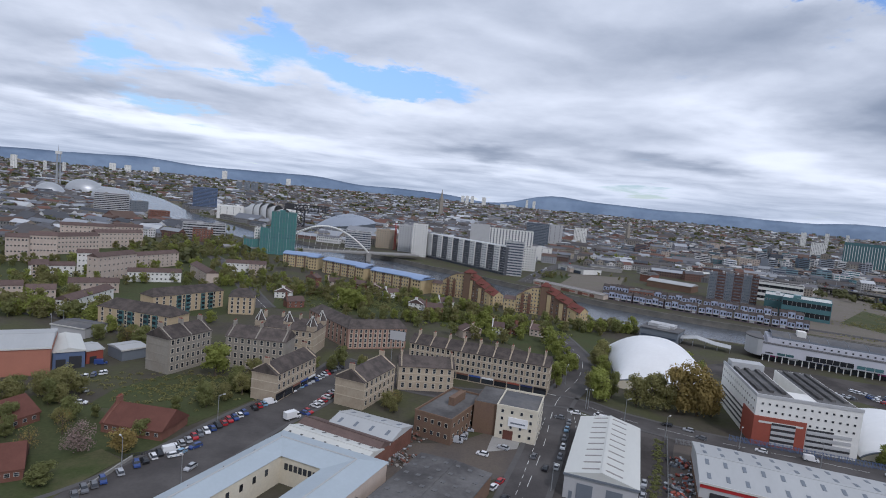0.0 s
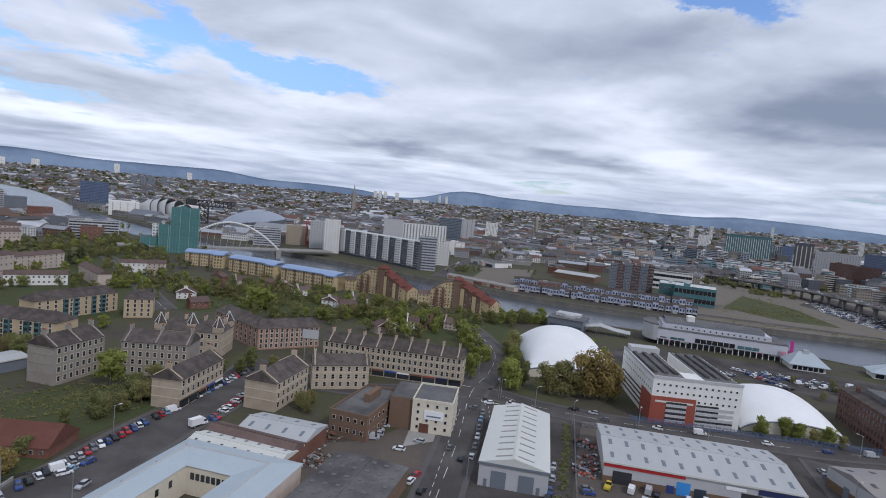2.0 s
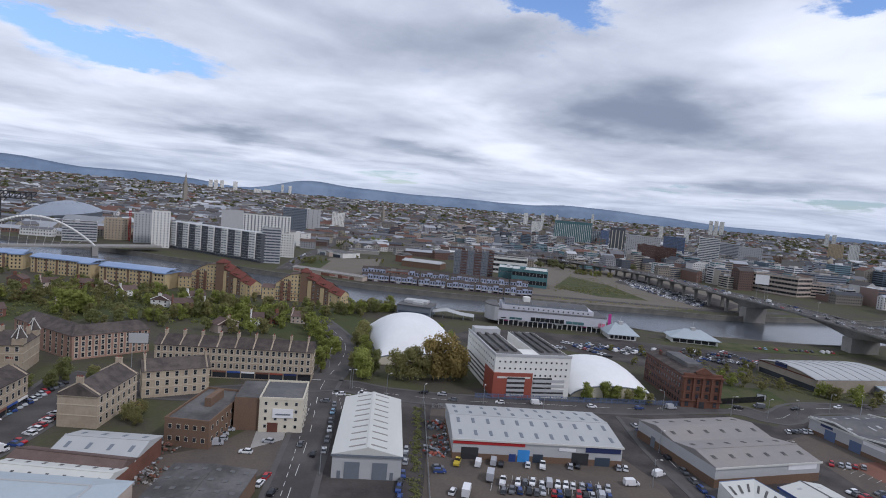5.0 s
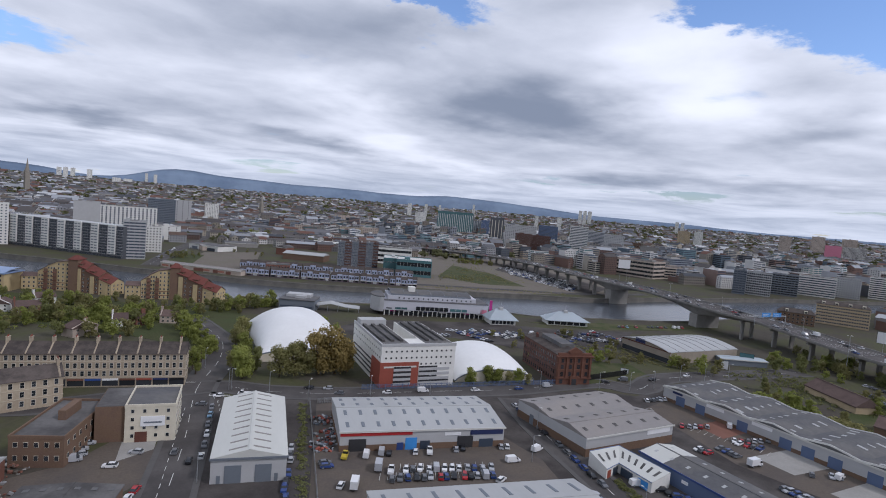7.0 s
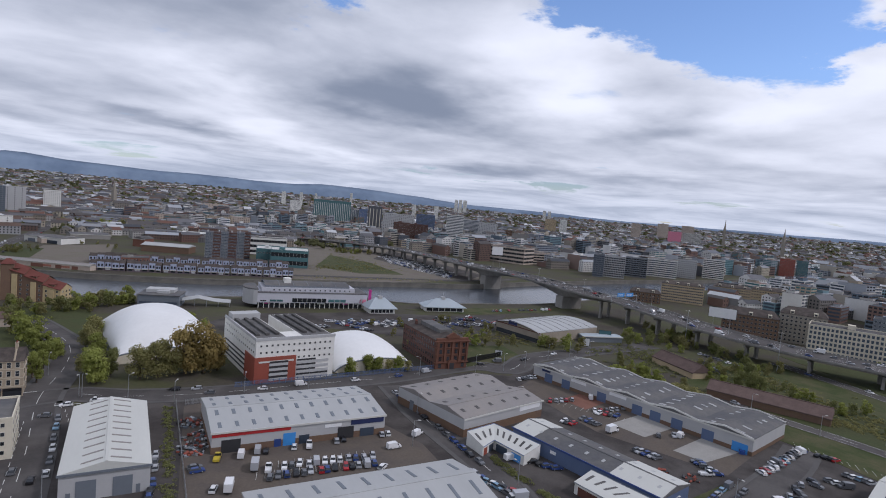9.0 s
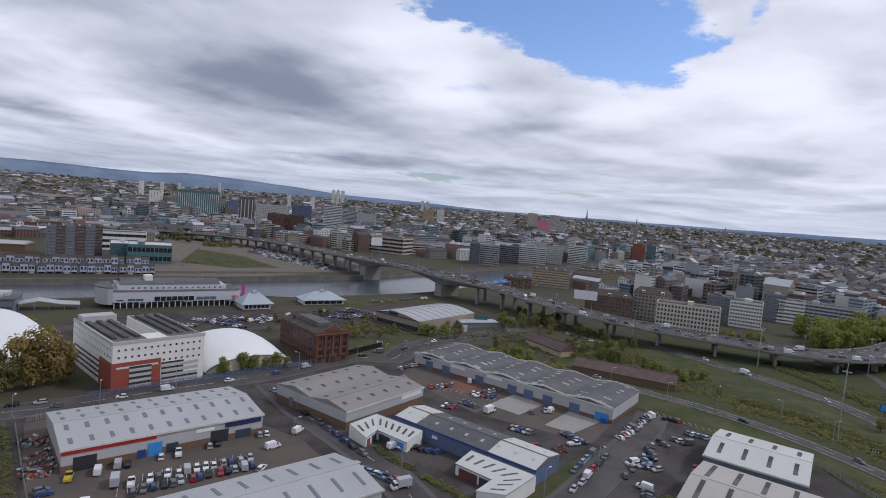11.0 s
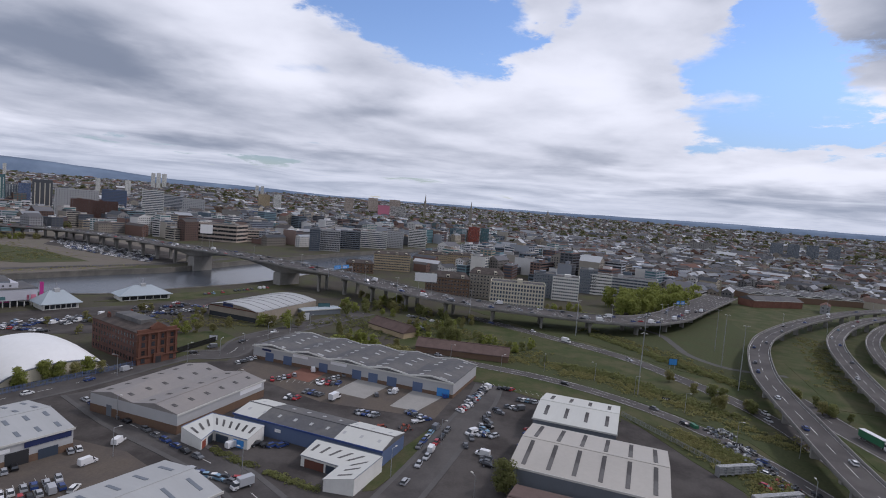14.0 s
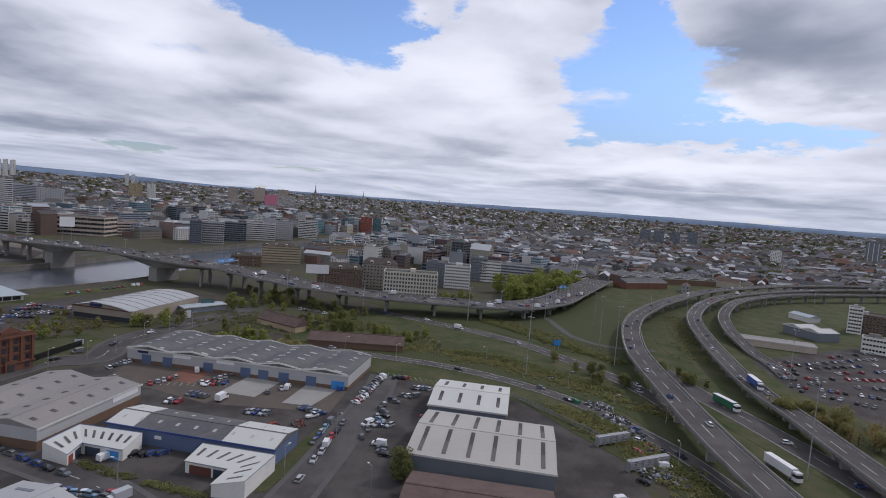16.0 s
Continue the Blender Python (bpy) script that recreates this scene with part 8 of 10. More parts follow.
def make_tree(label, leaf, seed, h=10.0, r=4.0, n=620, size=0.42, bare=False):
    rg = random.Random(seed)
    top = thing("tree", label, "tree", pose(0, 0, -200))
    tb = MB()
    lean = Vector((rg.uniform(-0.4, 0.4), rg.uniform(-0.4, 0.4), h * 0.45))
    tb.tube((0, 0, -0.4), lean, 0.28 * h / 10, 0.17 * h / 10, 7)
    tb.tube(lean, lean + Vector((rg.uniform(-0.5, 0.5), rg.uniform(-0.5, 0.5), h * 0.4)), 0.17 * h / 10, 0.04, 6)
    for k in range(9 if bare else 6):
        a = rg.uniform(0, 6.283)
        p = lean * rg.uniform(0.55, 1.2)
        q = p + Vector((math.cos(a) * r * 0.7, math.sin(a) * r * 0.7, h * rg.uniform(0.15, 0.38)))
        tb.tube(p, q, 0.10 * h / 10, 0.03, 5)
        for j in range(3):
            e = p.lerp(q, rg.uniform(0.4, 0.9))
            tb.tube(e, e + Vector((rg.uniform(-1, 1), rg.uniform(-1, 1), rg.uniform(0.2, 1.0))) * r * 0.35, 0.045 * h / 10, 0.015, 4)
    part("trunk", tb, "bark", top)
    cb = MB()
    leaf_crown(cb, rg, r, h * 0.10, h, int(n * 2.6), size * 0.68, 22)
    part("crown", cb, leaf, top)
    return top


TREES = {
    "green": [make_tree("bright green broadleaf tree in spring leaf", "leaf", s, 10, 4.2, 1000, 0.52) for s in (1, 2, 3)],
    "dark": [make_tree("dark green broadleaf tree", "leaf_dark", s, 10, 4.0, 1000, 0.5) for s in (4, 5)],
    "brown": [make_tree("large tree with brown budding leaves", "leaf_brown", s, 10, 4.6, 1100, 0.5) for s in (6, 7)],
    "olive": [make_tree("olive-green tree in thin spring leaf", "leaf_olive", s, 10, 4.2, 850, 0.46) for s in (8, 9, 10)],
    "bare": [make_tree("nearly bare tree with thin grey twigs", "leaf_brown", s, 10, 4.0, 170, 0.30, True) for s in (11, 12)],
    "pink": [make_tree("cherry tree in pale pink blossom", "blossom", s, 10, 4.6, 480, 0.36) for s in (13,)],
    "poplar": [make_tree("tall narrow green tree", "leaf", s, 10, 2.4, 700, 0.36) for s in (14, 15)],
}
grg = random.Random(77)
NTREE = {}


def plant(kind, x, y, h=9.0, wide=1.0):
    i = NTREE[kind] = NTREE.get(kind, -1) + 1
    proto = TREES[kind][i % len(TREES[kind])]
    s = h / 10 * grg.uniform(0.9, 1.1)
    return copy_thing(proto, pose(x, y, 0, 0, 0, grg.uniform(0, 360)) @ Matrix.Diagonal((s * wide, s * wide, s, 1)))


FAR_WOOD = {"leaf": MB(), "leaf_dark": MB(), "leaf_brown": MB(), "leaf_olive": MB()}


def far_tree(kind, x, y, h):
    """Tree of a wood too far off to count."""
    leaf = {"green": "leaf", "poplar": "leaf", "dark": "leaf_dark", "brown": "leaf_brown"}.get(kind, "leaf_olive")
    one = MB()
    near = math.hypot(x, y) < 720
    leaf_crown(one, grg, h * 0.42, h * 0.05, h, 420 if near else 160, h * (0.060 if near else 0.085), 14)
    one.tube((0, 0, -0.5), (0, 0, h * 0.5), h * 0.03, h * 0.015, 5)
    FAR_WOOD[leaf].add(one, pose(x, y, 0))


def grove(kinds, outline_a, outline_b, n, h, spread_m=4.0, wide=1.0):
    """Trees along a line from a to b, scattered to both sides."""
    for i in range(n):
        t = (i + grg.uniform(0.2, 0.8)) / n
        x = outline_a[0] + (outline_b[0] - outline_a[0]) * t + grg.gauss(0, spread_m)
        y = outline_a[1] + (outline_b[1] - outline_a[1]) * t + grg.gauss(0, spread_m)
        kind, hh = grg.choice(kinds), h * grg.uniform(0.75, 1.2)
        if math.hypot(x, y) < 330:
            plant(kind, x, y, hh, wide)
        else:
            far_tree(kind, x, y, hh)


def shrubs(name, label, leaf, a, b, n, spread_m, size, along=()):
    """Scrub that nobody could count, as one mass of leaf sprays; along: more points of the line."""
    b_ = MB()
    line = [a, *along, b]
    for i in range(n):
        k = grg.randrange(len(line) - 1)
        p, q = line[k], line[k + 1]
        t = grg.random()
        x = p[0] + (q[0] - p[0]) * t + grg.gauss(0, spread_m)
        y = p[1] + (q[1] - p[1]) * t + grg.gauss(0, spread_m)
        s = size * grg.uniform(0.5, 1.4)
        for _ in range(34):
            u, r = grg.uniform(0, 6.283), math.sqrt(grg.random())
            c = Vector((x + s * r * math.cos(u), y + s * r * math.sin(u), s * 0.8 * (1.05 - r * r * 0.8) * grg.uniform(0.55, 1.0)))
            tt = Vector((grg.uniform(-1, 1), grg.uniform(-1, 1), grg.uniform(-0.4, 0.5))).normalized() * s * 0.20
            w = tt.cross(Vector((grg.uniform(-0.6, 0.6), grg.uniform(-0.6, 0.6), grg.uniform(0.3, 1)))).normalized() * s * 0.17
            b_.face([c - tt - w * 0.3, c + tt * 0.2 - w, c + tt + w * 0.4, c - tt * 0.3 + w])
    return tagged(part(name, b_, leaf), label, "shrubs", kind="stuff")


# big trees in front of the dome
for q, h, k, w in (((76.2, 245.1), 15, "green", 0.9), ((83.5, 251.6), 13, "dark", 0.7), ((91.4, 241.6), 16, "olive", 1.0), ((98.5, 241.0), 17, "olive", 1.0), ((108.8, 239.2), 22, "brown", 0.85), ((116.6, 237.8), 24, "brown", 0.85), ((122.6, 237.1), 15, "brown", 0.8), ((103.7, 240.1), 13, "olive", 1.0)):
    plant(k, *q, h, w)
for q, h in (((170.6, 201.9), 8), ((180.7, 201.5), 9), ((184.7, 198.4), 8), ((189.5, 195.0), 6), ((194.8, 193.8), 8), ((198.1, 190.3), 6)):
    plant("green" if h > 7 else "olive", *q, h, 1.1)
grove(["green", "green", "poplar"], (58.9, 255.0), (76.3, 344.6), 12, 11, 3)
grove(["green", "green", "olive"], (76.2, 253.7), (98.0, 323.9), 9, 11, 2)
grove(["green", "olive", "dark"], (10.8, 372.6), (69.4, 356.4), 34, 10, 16)
grove(["green", "olive"], (-96.7, 438.4), (-23.0, 416.2), 40, 9, 16)
grove(["green", "green", "poplar"], (-69.8, 392.6), (-53.9, 394.2), 12, 12, 5)
grove(["green", "olive", "dark"], (106.5, 387.2), (151.7, 414.7), 18, 9, 6)
grove(["olive", "green"], (-1.9, 426.9), (45.4, 417.0), 22, 9, 10)
grove(["green", "olive", "dark"], (-127.0, 420.6), (-104.5, 433.8), 16, 9, 12)
grove(["olive", "green"], (-148.3, 408.2), (-225.6, 527.6), 20, 9, 12)
grove(["olive", "green"], (-285.2, 582.2), (-263.8, 678.5), 26, 9, 18)
grove(["olive", "green"], (-258.4, 423.4), (-241.0, 514.6), 24, 9, 12)
grove(["olive", "bare", "green"], (-246.9, 311.3), (-198.2, 310.5), 22, 10, 10)
grove(["olive", "green"], (-293.6, 369.6), (-253.8, 396.2), 24, 9, 14)
grove(["olive", "dark", "green"], (-439.0, 631.8), (-342.5, 670.0), 20, 9, 20)
grove(["olive", "dark", "bare"], (-161.1, 266.1), (-135.4, 254.6), 10, 9, 5)
plant("green", -90.8, 230.1, 15, 1.1)
plant("green", -129.2, 315.9, 8, 1.1)
grove(["olive", "dark"], (-83.8, 191.5), (-69.7, 231.2), 15, 8, 3)
grove(["olive", "dark", "olive"], (-139.1, 181.4), (-131.1, 200.7), 14, 9, 6)
plant("pink", -99.7, 155.8, 11, 1.0)
plant("bare", -111.0, 151.6, 10, 1.0)
plant("bare", -110.7, 165.1, 9, 1.0)
plant("dark", -88.1, 168.2, 6, 1.1)
plant("brown", -88.5, 158.2, 8, 1.2)
plant("dark", -97.1, 136.9, 6, 1.5)
grove(["olive", "bare"], (-14.4, 208.2), (-8.4, 215.7), 5, 6, 3)
grove(["olive", "dark"], (-46.0, 256.8), (-33.3, 260.9), 6, 7, 5)
# east
grove(["green", "dark"], (336.2, 66.1), (337.2, 22.7), 10, 6, 8)
plant("dark", 350.5, 71.0, 11, 0.9)
grove(["green", "green", "green"], (511.7, -45.9), (593.5, -115.2), 26, 17, 6)
grove(["olive", "green"], (476.4, 12.6), (493.6, -22.0), 16, 8, 8)
grove(["olive", "green"], (312.9, 184.8), (322.4, 161.4), 9, 8, 4)
grove(["olive", "green"], (310.9, 132.5), (301.2, 102.8), 10, 6, 5)
grove(["olive", "bare"], (253.5, -154.7), (218.8, -172.6), 30, 9, 7)
grove(["olive", "dark"], (305.6, -109.5), (283.4, -133.5), 10, 6, 6)
grove(["olive", "dark"], (302.2, -62.4), (272.4, -93.0), 10, 6, 5)
plant("dark", 160.6, 12.3, 9, 1.0)
shrubs("scrub", "low olive scrub on the motorway verge", "leaf_olive", (316.8, 32.4), (279.3, -46.9), 500, 4.5, 0.9, ((310.1, -0.4),))
shrubs("scrub", "mounded green bushes on the embankment", "leaf_dark", (313.6, -3.2), (265.8, -78.0), 420, 2.6, 1.6, ((305.8, -30.9), (290.7, -48.8)))
shrubs("scrub", "olive bushes between the roads", "leaf_olive", (300.7, -0.6), (236.0, -96.1), 420, 3.5, 1.3, ((296.6, -30.2), (270.1, -59.4)))
shrubs("hedge", "dark hedge beyond the motorway", "leaf_dark", (410.9, -21.5), (322.0, -97.0), 420, 2.2, 1.8, ((354.3, -66.5),))
shrubs("scrub", "olive bushes along the embankment top", "leaf_olive", (426.6, -17.7), (322.9, -92.4), 300, 4.0, 1.3, ((384.9, -61.8),))
shrubs("scrub", "olive scrub beside the yard", "leaf_olive", (233.8, -46.5), (167.5, -79.3), 480, 3.6, 1.3, ((208.5, -64.7),))
shrubs("scrub", "green bushes beside the yard", "leaf_dark", (230.3, -58.8), (171.9, -84.6), 240, 2.5, 1.5)
shrubs("scrub", "olive scrub inside the ramp loop", "leaf_olive", (340.7, -148.4), (503.9, -195.1), 300, 5, 1.2)
shrubs("scrub", "low scrub round the brick offices", "leaf_olive", (377.7, 94.6), (326.2, 13.4), 320, 6, 1.2, ((358.0, 52.2),))
shrubs("scrub", "dark bushes below the cream flats", "leaf_dark", (481.1, 20.7), (493.6, -22.0), 160, 4, 2.6)
grove(["green", "green", "dark"], (556.2, -46.5), (666.9, -128.4), 26, 18, 8)
shrubs("scrub", "scrub on waste ground", "leaf_olive", (-114.9, 205.4), (-76.4, 223.3), 340, 10, 0.9)
shrubs("scrub", "garden bushes round the houses", "leaf_dark", (-91.3, 415.5), (-6.2, 424.8), 420, 16, 1.7)
shrubs("scrub", "riverside bushes", "leaf", (-1.2, 395.1), (73.8, 382.2), 480, 14, 1.8)
shrubs("hedge", "dark clipped hedge along the estate street", "leaf_dark", (153.1, 104.1), (147.0, 86.0), 90, 0.7, 0.9)
shrubs("hedge", "dark clipped hedge along the estate street", "leaf_dark", (145.8, 80.9), (141.8, 62.9), 90, 0.7, 0.9)
shrubs("hedge", "clipped green hedge", "leaf_dark", (88.2, 206.0), (61.0, 138.8), 130, 0.8, 0.9)

grove(["olive", "green", "dark"], (377.1, 165.5), (432.8, 127.1), 26, 8, 9)
grove(["olive", "dark"], (438.6, 170.1), (390.3, 65.5), 30, 7, 8)
grove(["olive", "green"], (350.3, 92.8), (372.0, 62.2), 16, 6, 6)
grove(["olive", "bare", "olive"], (248.8, 270.5), (328.8, 231.7), 16, 5, 10)
grove(["olive", "green"], (232.6, 220.4), (295.9, 199.3), 14, 7, 7)
grove(["olive", "green"], (150.2, 337.1), (154.6, 296.9), 6, 6, 5)
grove(["green", "olive"], (263.2, 967.0), (396.5, 1020.2), 26, 10, 14)
grove(["olive", "green", "dark"], (592.2, 840.3), (672.5, 853.2), 14, 8, 5)
grove(["olive", "green", "olive"], (536.8, 695.9), (591.7, 664.9), 18, 7, 4)
grove(["olive"], (216.4, 826.8), (234.3, 721.6), 6, 6, 8)
grove(["green", "olive", "dark"], (300, 1055), (440, 1095), 44, 13, 16)
grove(["dark", "olive"], (126, 690), (152, 735), 26, 5, 7)
shrubs("scrub", "low scrub on the cleared north bank", "leaf_olive", (395, 545), (520, 660), 420, 16, 1.1, ((470, 520),))
shrubs("scrub", "scrub along the foot of the viaduct", "leaf_dark", (560, 690), (640, 860), 300, 9, 1.8)
shrubs("scrub", "rough grass tussocks along the quay", "leaf_olive", (330, 478), (480, 415), 260, 5, 0.8)
grove(["green", "olive", "dark"], (-190, 560), (-270, 700), 46, 9, 22)
grove(["olive", "green", "dark"], (-230, 640), (-330, 760), 40, 9, 24)
grove(["olive", "dark"], (-372.6, 553.1), (-295.3, 642.1), 20, 9, 14)
grove(["olive", "green", "dark"], (-194.3, 304.5), (-162.3, 277.4), 8, 9, 5)
grove(["olive", "dark", "olive"], (-126.9, 161.4), (-113.3, 168.8), 7, 7, 6)
shrubs("scrub", "green bushes along the viaduct", "leaf_dark", (351.7, 154.1), (339.9, 56.3), 420, 14, 1.4)
shrubs("scrub", "olive bushes along the quay car park", "leaf_olive", (271.3, 256.3), (307.5, 195.4), 260, 8, 1.2)

# clipped bushes and conifers behind the trade units
shrubs("bushes", "rounded yellow-green bushes behind the trade units", "leaf", (303.0, 128.2), (305.3, 104.9), 60, 2.0, 2.6)
shrubs("bushes", "pale green bushes beside the brick offices", "leaf_olive", (298.6, 93.9), (298.0, 79.7), 50, 1.8, 2.4)
for q, h in (((317.2, 132.6), 8), ((331.8, 71.7), 9), ((330.5, 65.1), 11), ((330.5, 61.0), 9), ((315.2, 7.3), 5)):
    plant("dark", *q, h, 0.8)
for q, h in (((338.9, 100.0), 7), ((287.3, 127.5), 4), ((336.0, 87.9), 6), ((332.2, 79.6), 5)):
    plant("green", *q, h, 1.2)
# gardens and verges of the western suburb
for a, b, n, h, sp in (((-162.1, 457.3), (-162.5, 532.9), 18, 8, 14), ((-146.7, 467.6), (-99.6, 450.8), 26, 8, 12), ((-109.4, 492.5), (-16.6, 456.6), 44, 8, 12), ((-227.0, 414.0), (-162.1, 457.3), 30, 8, 10), ((-341.7, 429.6), (-308.0, 503.5), 26, 8, 10), ((-331.3, 600.7), (-233.6, 602.3), 34, 8, 16), ((-340.5, 723.1), (-249.2, 695.3), 26, 8, 16), ((-275.5, 356.2), (-217.6, 345.9), 24, 8, 8), ((-448.9, 911.3), (-343.5, 927.0), 22, 9, 20), ((-228.6, 288.4), (-185.7, 300.9), 22, 9, 5), ((77.1, 401.5), (133.8, 398.4), 22, 8, 8), ((-47.9, 355.3), (6.9, 398.9), 20, 8, 8), ((368.2, 1325.7), (475.3, 1363.7), 22, 10, 14)):
    grove(["olive", "dark", "olive", "green", "dark"], a, b, n, h, sp, 1.0)
for leaf, mb in FAR_WOOD.items():
    if mb.f:
        tagged(part("riverside_wood", mb, leaf), "spring trees between the riverside houses", "trees", kind="stuff")
for protos in TREES.values():
    for proto in protos:
        for ob in (*proto.children_recursive, proto):
            bpy.data.objects.remove(ob)


# ---- vehicles ----
def loft(b, prof_lo, prof_hi, w_lo, w_hi, m=0):
    """Body between a lower and an upper side outline with their half widths."""
    n = len(prof_lo)
    k = len(b.v)
    for s in (-1, 1):
        b.v += [(x, s * w_lo, z) for x, z in prof_lo] + [(x, s * w_hi, z) for x, z in prof_hi]
    for i in range(n):
        j = (i + 1) % n
        if i < n - 1:
            b.f.append((k + i, k + j, k + n + j, k + n + i))
            b.f.append((k + 2 * n + j, k + 2 * n + i, k + 3 * n + i, k + 3 * n + j))
            b.m += [m, m]
    b.f.append((k, k + n, k + 3 * n, k + 2 * n))
    b.f.append((k + n - 1, k + 2 * n - 1 + 0, k + 4 * n - 1, k + 3 * n - 1)[::-1])
    for i in range(n - 1):
        b.f.append((k + n + i, k + n + i + 1, k + 3 * n + i + 1, k + 3 * n + i))
        b.f.append((k + i + 1, k + i, k + 2 * n + i, k + 2 * n + i + 1))
        b.m += [m, m]
    b.m += [m, m]
    return b


def wheels(top, xs, half, r=0.31):
    me = CACHE.get(("wheel", r))
    if me is None:
        b = MB().tube((0, -0.11, 0), (0, 0.11, 0), r, r, 10, 0).tube((0, -0.125, 0), (0, 0.125, 0), r * 0.58, r * 0.58, 8, 1)
        me = CACHE[("wheel", r)] = b.mesh("wheel", mats_of(["tyre", "silver"]))
    for x in xs:
        for y in (-half, half):
            part("wheel", me, None, top, mx=pose(x, y, r))


def make_vehicle(kind, paint, label):
    top = thing({"car": "car", "estate": "car", "van": "van", "truck": "box_truck", "lorry": "articulated_lorry", "pickup": "pickup_truck"}[kind], label, {"car": "car", "estate": "car", "van": "van", "truck": "truck", "lorry": "lorry", "pickup": "pickup"}[kind], pose(0, 0, -300))
    if kind in ("car", "estate"):
        tail = -1.75 if kind == "car" else -2.05
        b = loft(MB(), [(-2.1, 0.28), (-1.2, 0.22), (1.2, 0.22), (2.1, 0.28)], [(-2.05, 0.86), (-1.2, 0.93), (1.05, 0.93), (2.02, 0.70)], 0.86, 0.82)
        loft(b, [(tail + 0.35, 1.36), (-0.6, 1.40), (0.0, 1.40), (0.32, 1.36)], [(tail + 0.4, 1.42), (-0.6, 1.48), (0.0, 1.48), (0.28, 1.41)], 0.60, 0.54)
        part("body", b, paint, top)
        part("glass", loft(MB(), [(tail - 0.2, 0.92), (-0.6, 0.93), (0.5, 0.93), (1.02, 0.92)], [(tail + 0.38, 1.38), (-0.6, 1.41), (0.0, 1.41), (0.30, 1.38)], 0.78, 0.59), "glass", top, "dark tinted glass")
        wheels(top, (-1.3, 1.3), 0.78)
    elif kind == "van":
        b = loft(MB(), [(-2.5, 0.35), (-1.2, 0.28), (1.5, 0.28), (2.5, 0.35)], [(-2.5, 1.1), (-1.2, 1.1), (1.7, 1.1), (2.45, 0.95)], 0.95, 0.95)
        loft(b, [(-2.5, 1.1), (-1.0, 1.1), (0.9, 1.1), (1.0, 1.1)], [(-2.45, 2.1), (-1.0, 2.18), (0.6, 2.18), (0.9, 2.1)], 0.95, 0.86)
        part("body", b, paint, top)
        part("glass", loft(MB(), [(0.9, 1.1), (1.1, 1.1), (1.4, 1.1), (1.75, 1.1)], [(0.88, 2.0), (0.92, 2.04), (1.0, 2.04), (1.08, 1.98)], 0.93, 0.82), "glass", top, "dark windscreen and cab windows")
        wheels(top, (-1.6, 1.6), 0.86, 0.34)
    elif kind == "pickup":
        b = loft(MB(), [(-2.6, 0.45), (-1.2, 0.4), (1.2, 0.4), (2.6, 0.45)], [(-2.6, 0.8), (-1.2, 0.8), (1.2, 1.05), (2.5, 0.9)], 0.95, 0.95)
        b.box(-2.6, -0.95, 0.8, -2.5, 0.95, 1.15).box(-2.5, -0.95, 0.8, 0.2, -0.87, 1.15).box(-2.5, 0.87, 0.8, 0.2, 0.95, 1.15)
        b.box(0.4, -0.75, 1.72, 1.4, 0.75, 1.82)
        part("body", b, paint, top)
        part("glass", loft(MB(), [(0.3, 1.0), (0.6, 1.05), (1.4, 1.05), (1.9, 1.0)], [(0.4, 1.72), (0.6, 1.74), (1.2, 1.74), (1.4, 1.72)], 0.9, 0.76), "glass", top)
        wheels(top, (-1.6, 1.6), 0.86, 0.36)
    elif kind == "truck":
        part("box_body", MB().box(-3.4, -1.1, 0.8, 1.0, 1.1, 3.1), paint, top, "plain box body")
        b = loft(MB(), [(1.1, 0.5), (1.6, 0.45), (2.4, 0.45), (2.9, 0.5)], [(1.1, 1.4), (1.6, 1.4), (2.4, 1.4), (2.85, 1.2)], 1.0, 1.0)
        b.box(1.1, -0.9, 2.1, 2.1, 0.9, 2.3)
        part("cab", b, "car_white", top)
        part("glass", loft(MB(), [(1.1, 1.4), (1.5, 1.4), (2.2, 1.4), (2.6, 1.4)], [(1.1, 2.12), (1.5, 2.12), (2.0, 2.12), (2.2, 2.1)], 0.98, 0.88), "glass", top)
        part("chassis", MB().box(-3.4, -0.5, 0.45, 1.4, 0.5, 0.8), "dark", top)
        wheels(top, (-2.2, 2.0), 0.9, 0.42)
    else:
        part("trailer", MB().box(-8.0, -1.25, 1.0, 5.0, 1.25, 4.0).box(-8.05, -1.27, 3.85, 5.05, 1.27, 4.05, 1), [paint, "signwhite"], top, "long curtain-sided trailer")
        b = MB().box(5.4, -1.2, 0.6, 7.6, 1.2, 1.9).box(5.4, -1.15, 2.9, 7.2, 1.15, 3.6)
        part("cab", b, "car_white", top)
        part("glass", loft(MB(), [(5.5, 1.9), (6.0, 1.9), (7.0, 1.9), (7.58, 1.9)], [(5.5, 2.92), (6.0, 2.92), (7.0, 2.92), (7.4, 2.9)], 1.19, 1.14), "glass", top)
        part("chassis", MB().box(-7.5, -0.6, 0.55, 5.6, 0.6, 1.0), "dark", top)
        wheels(top, (-6.6, -5.3, -4.0, 4.2, 6.4), 1.05, 0.5)
    return top


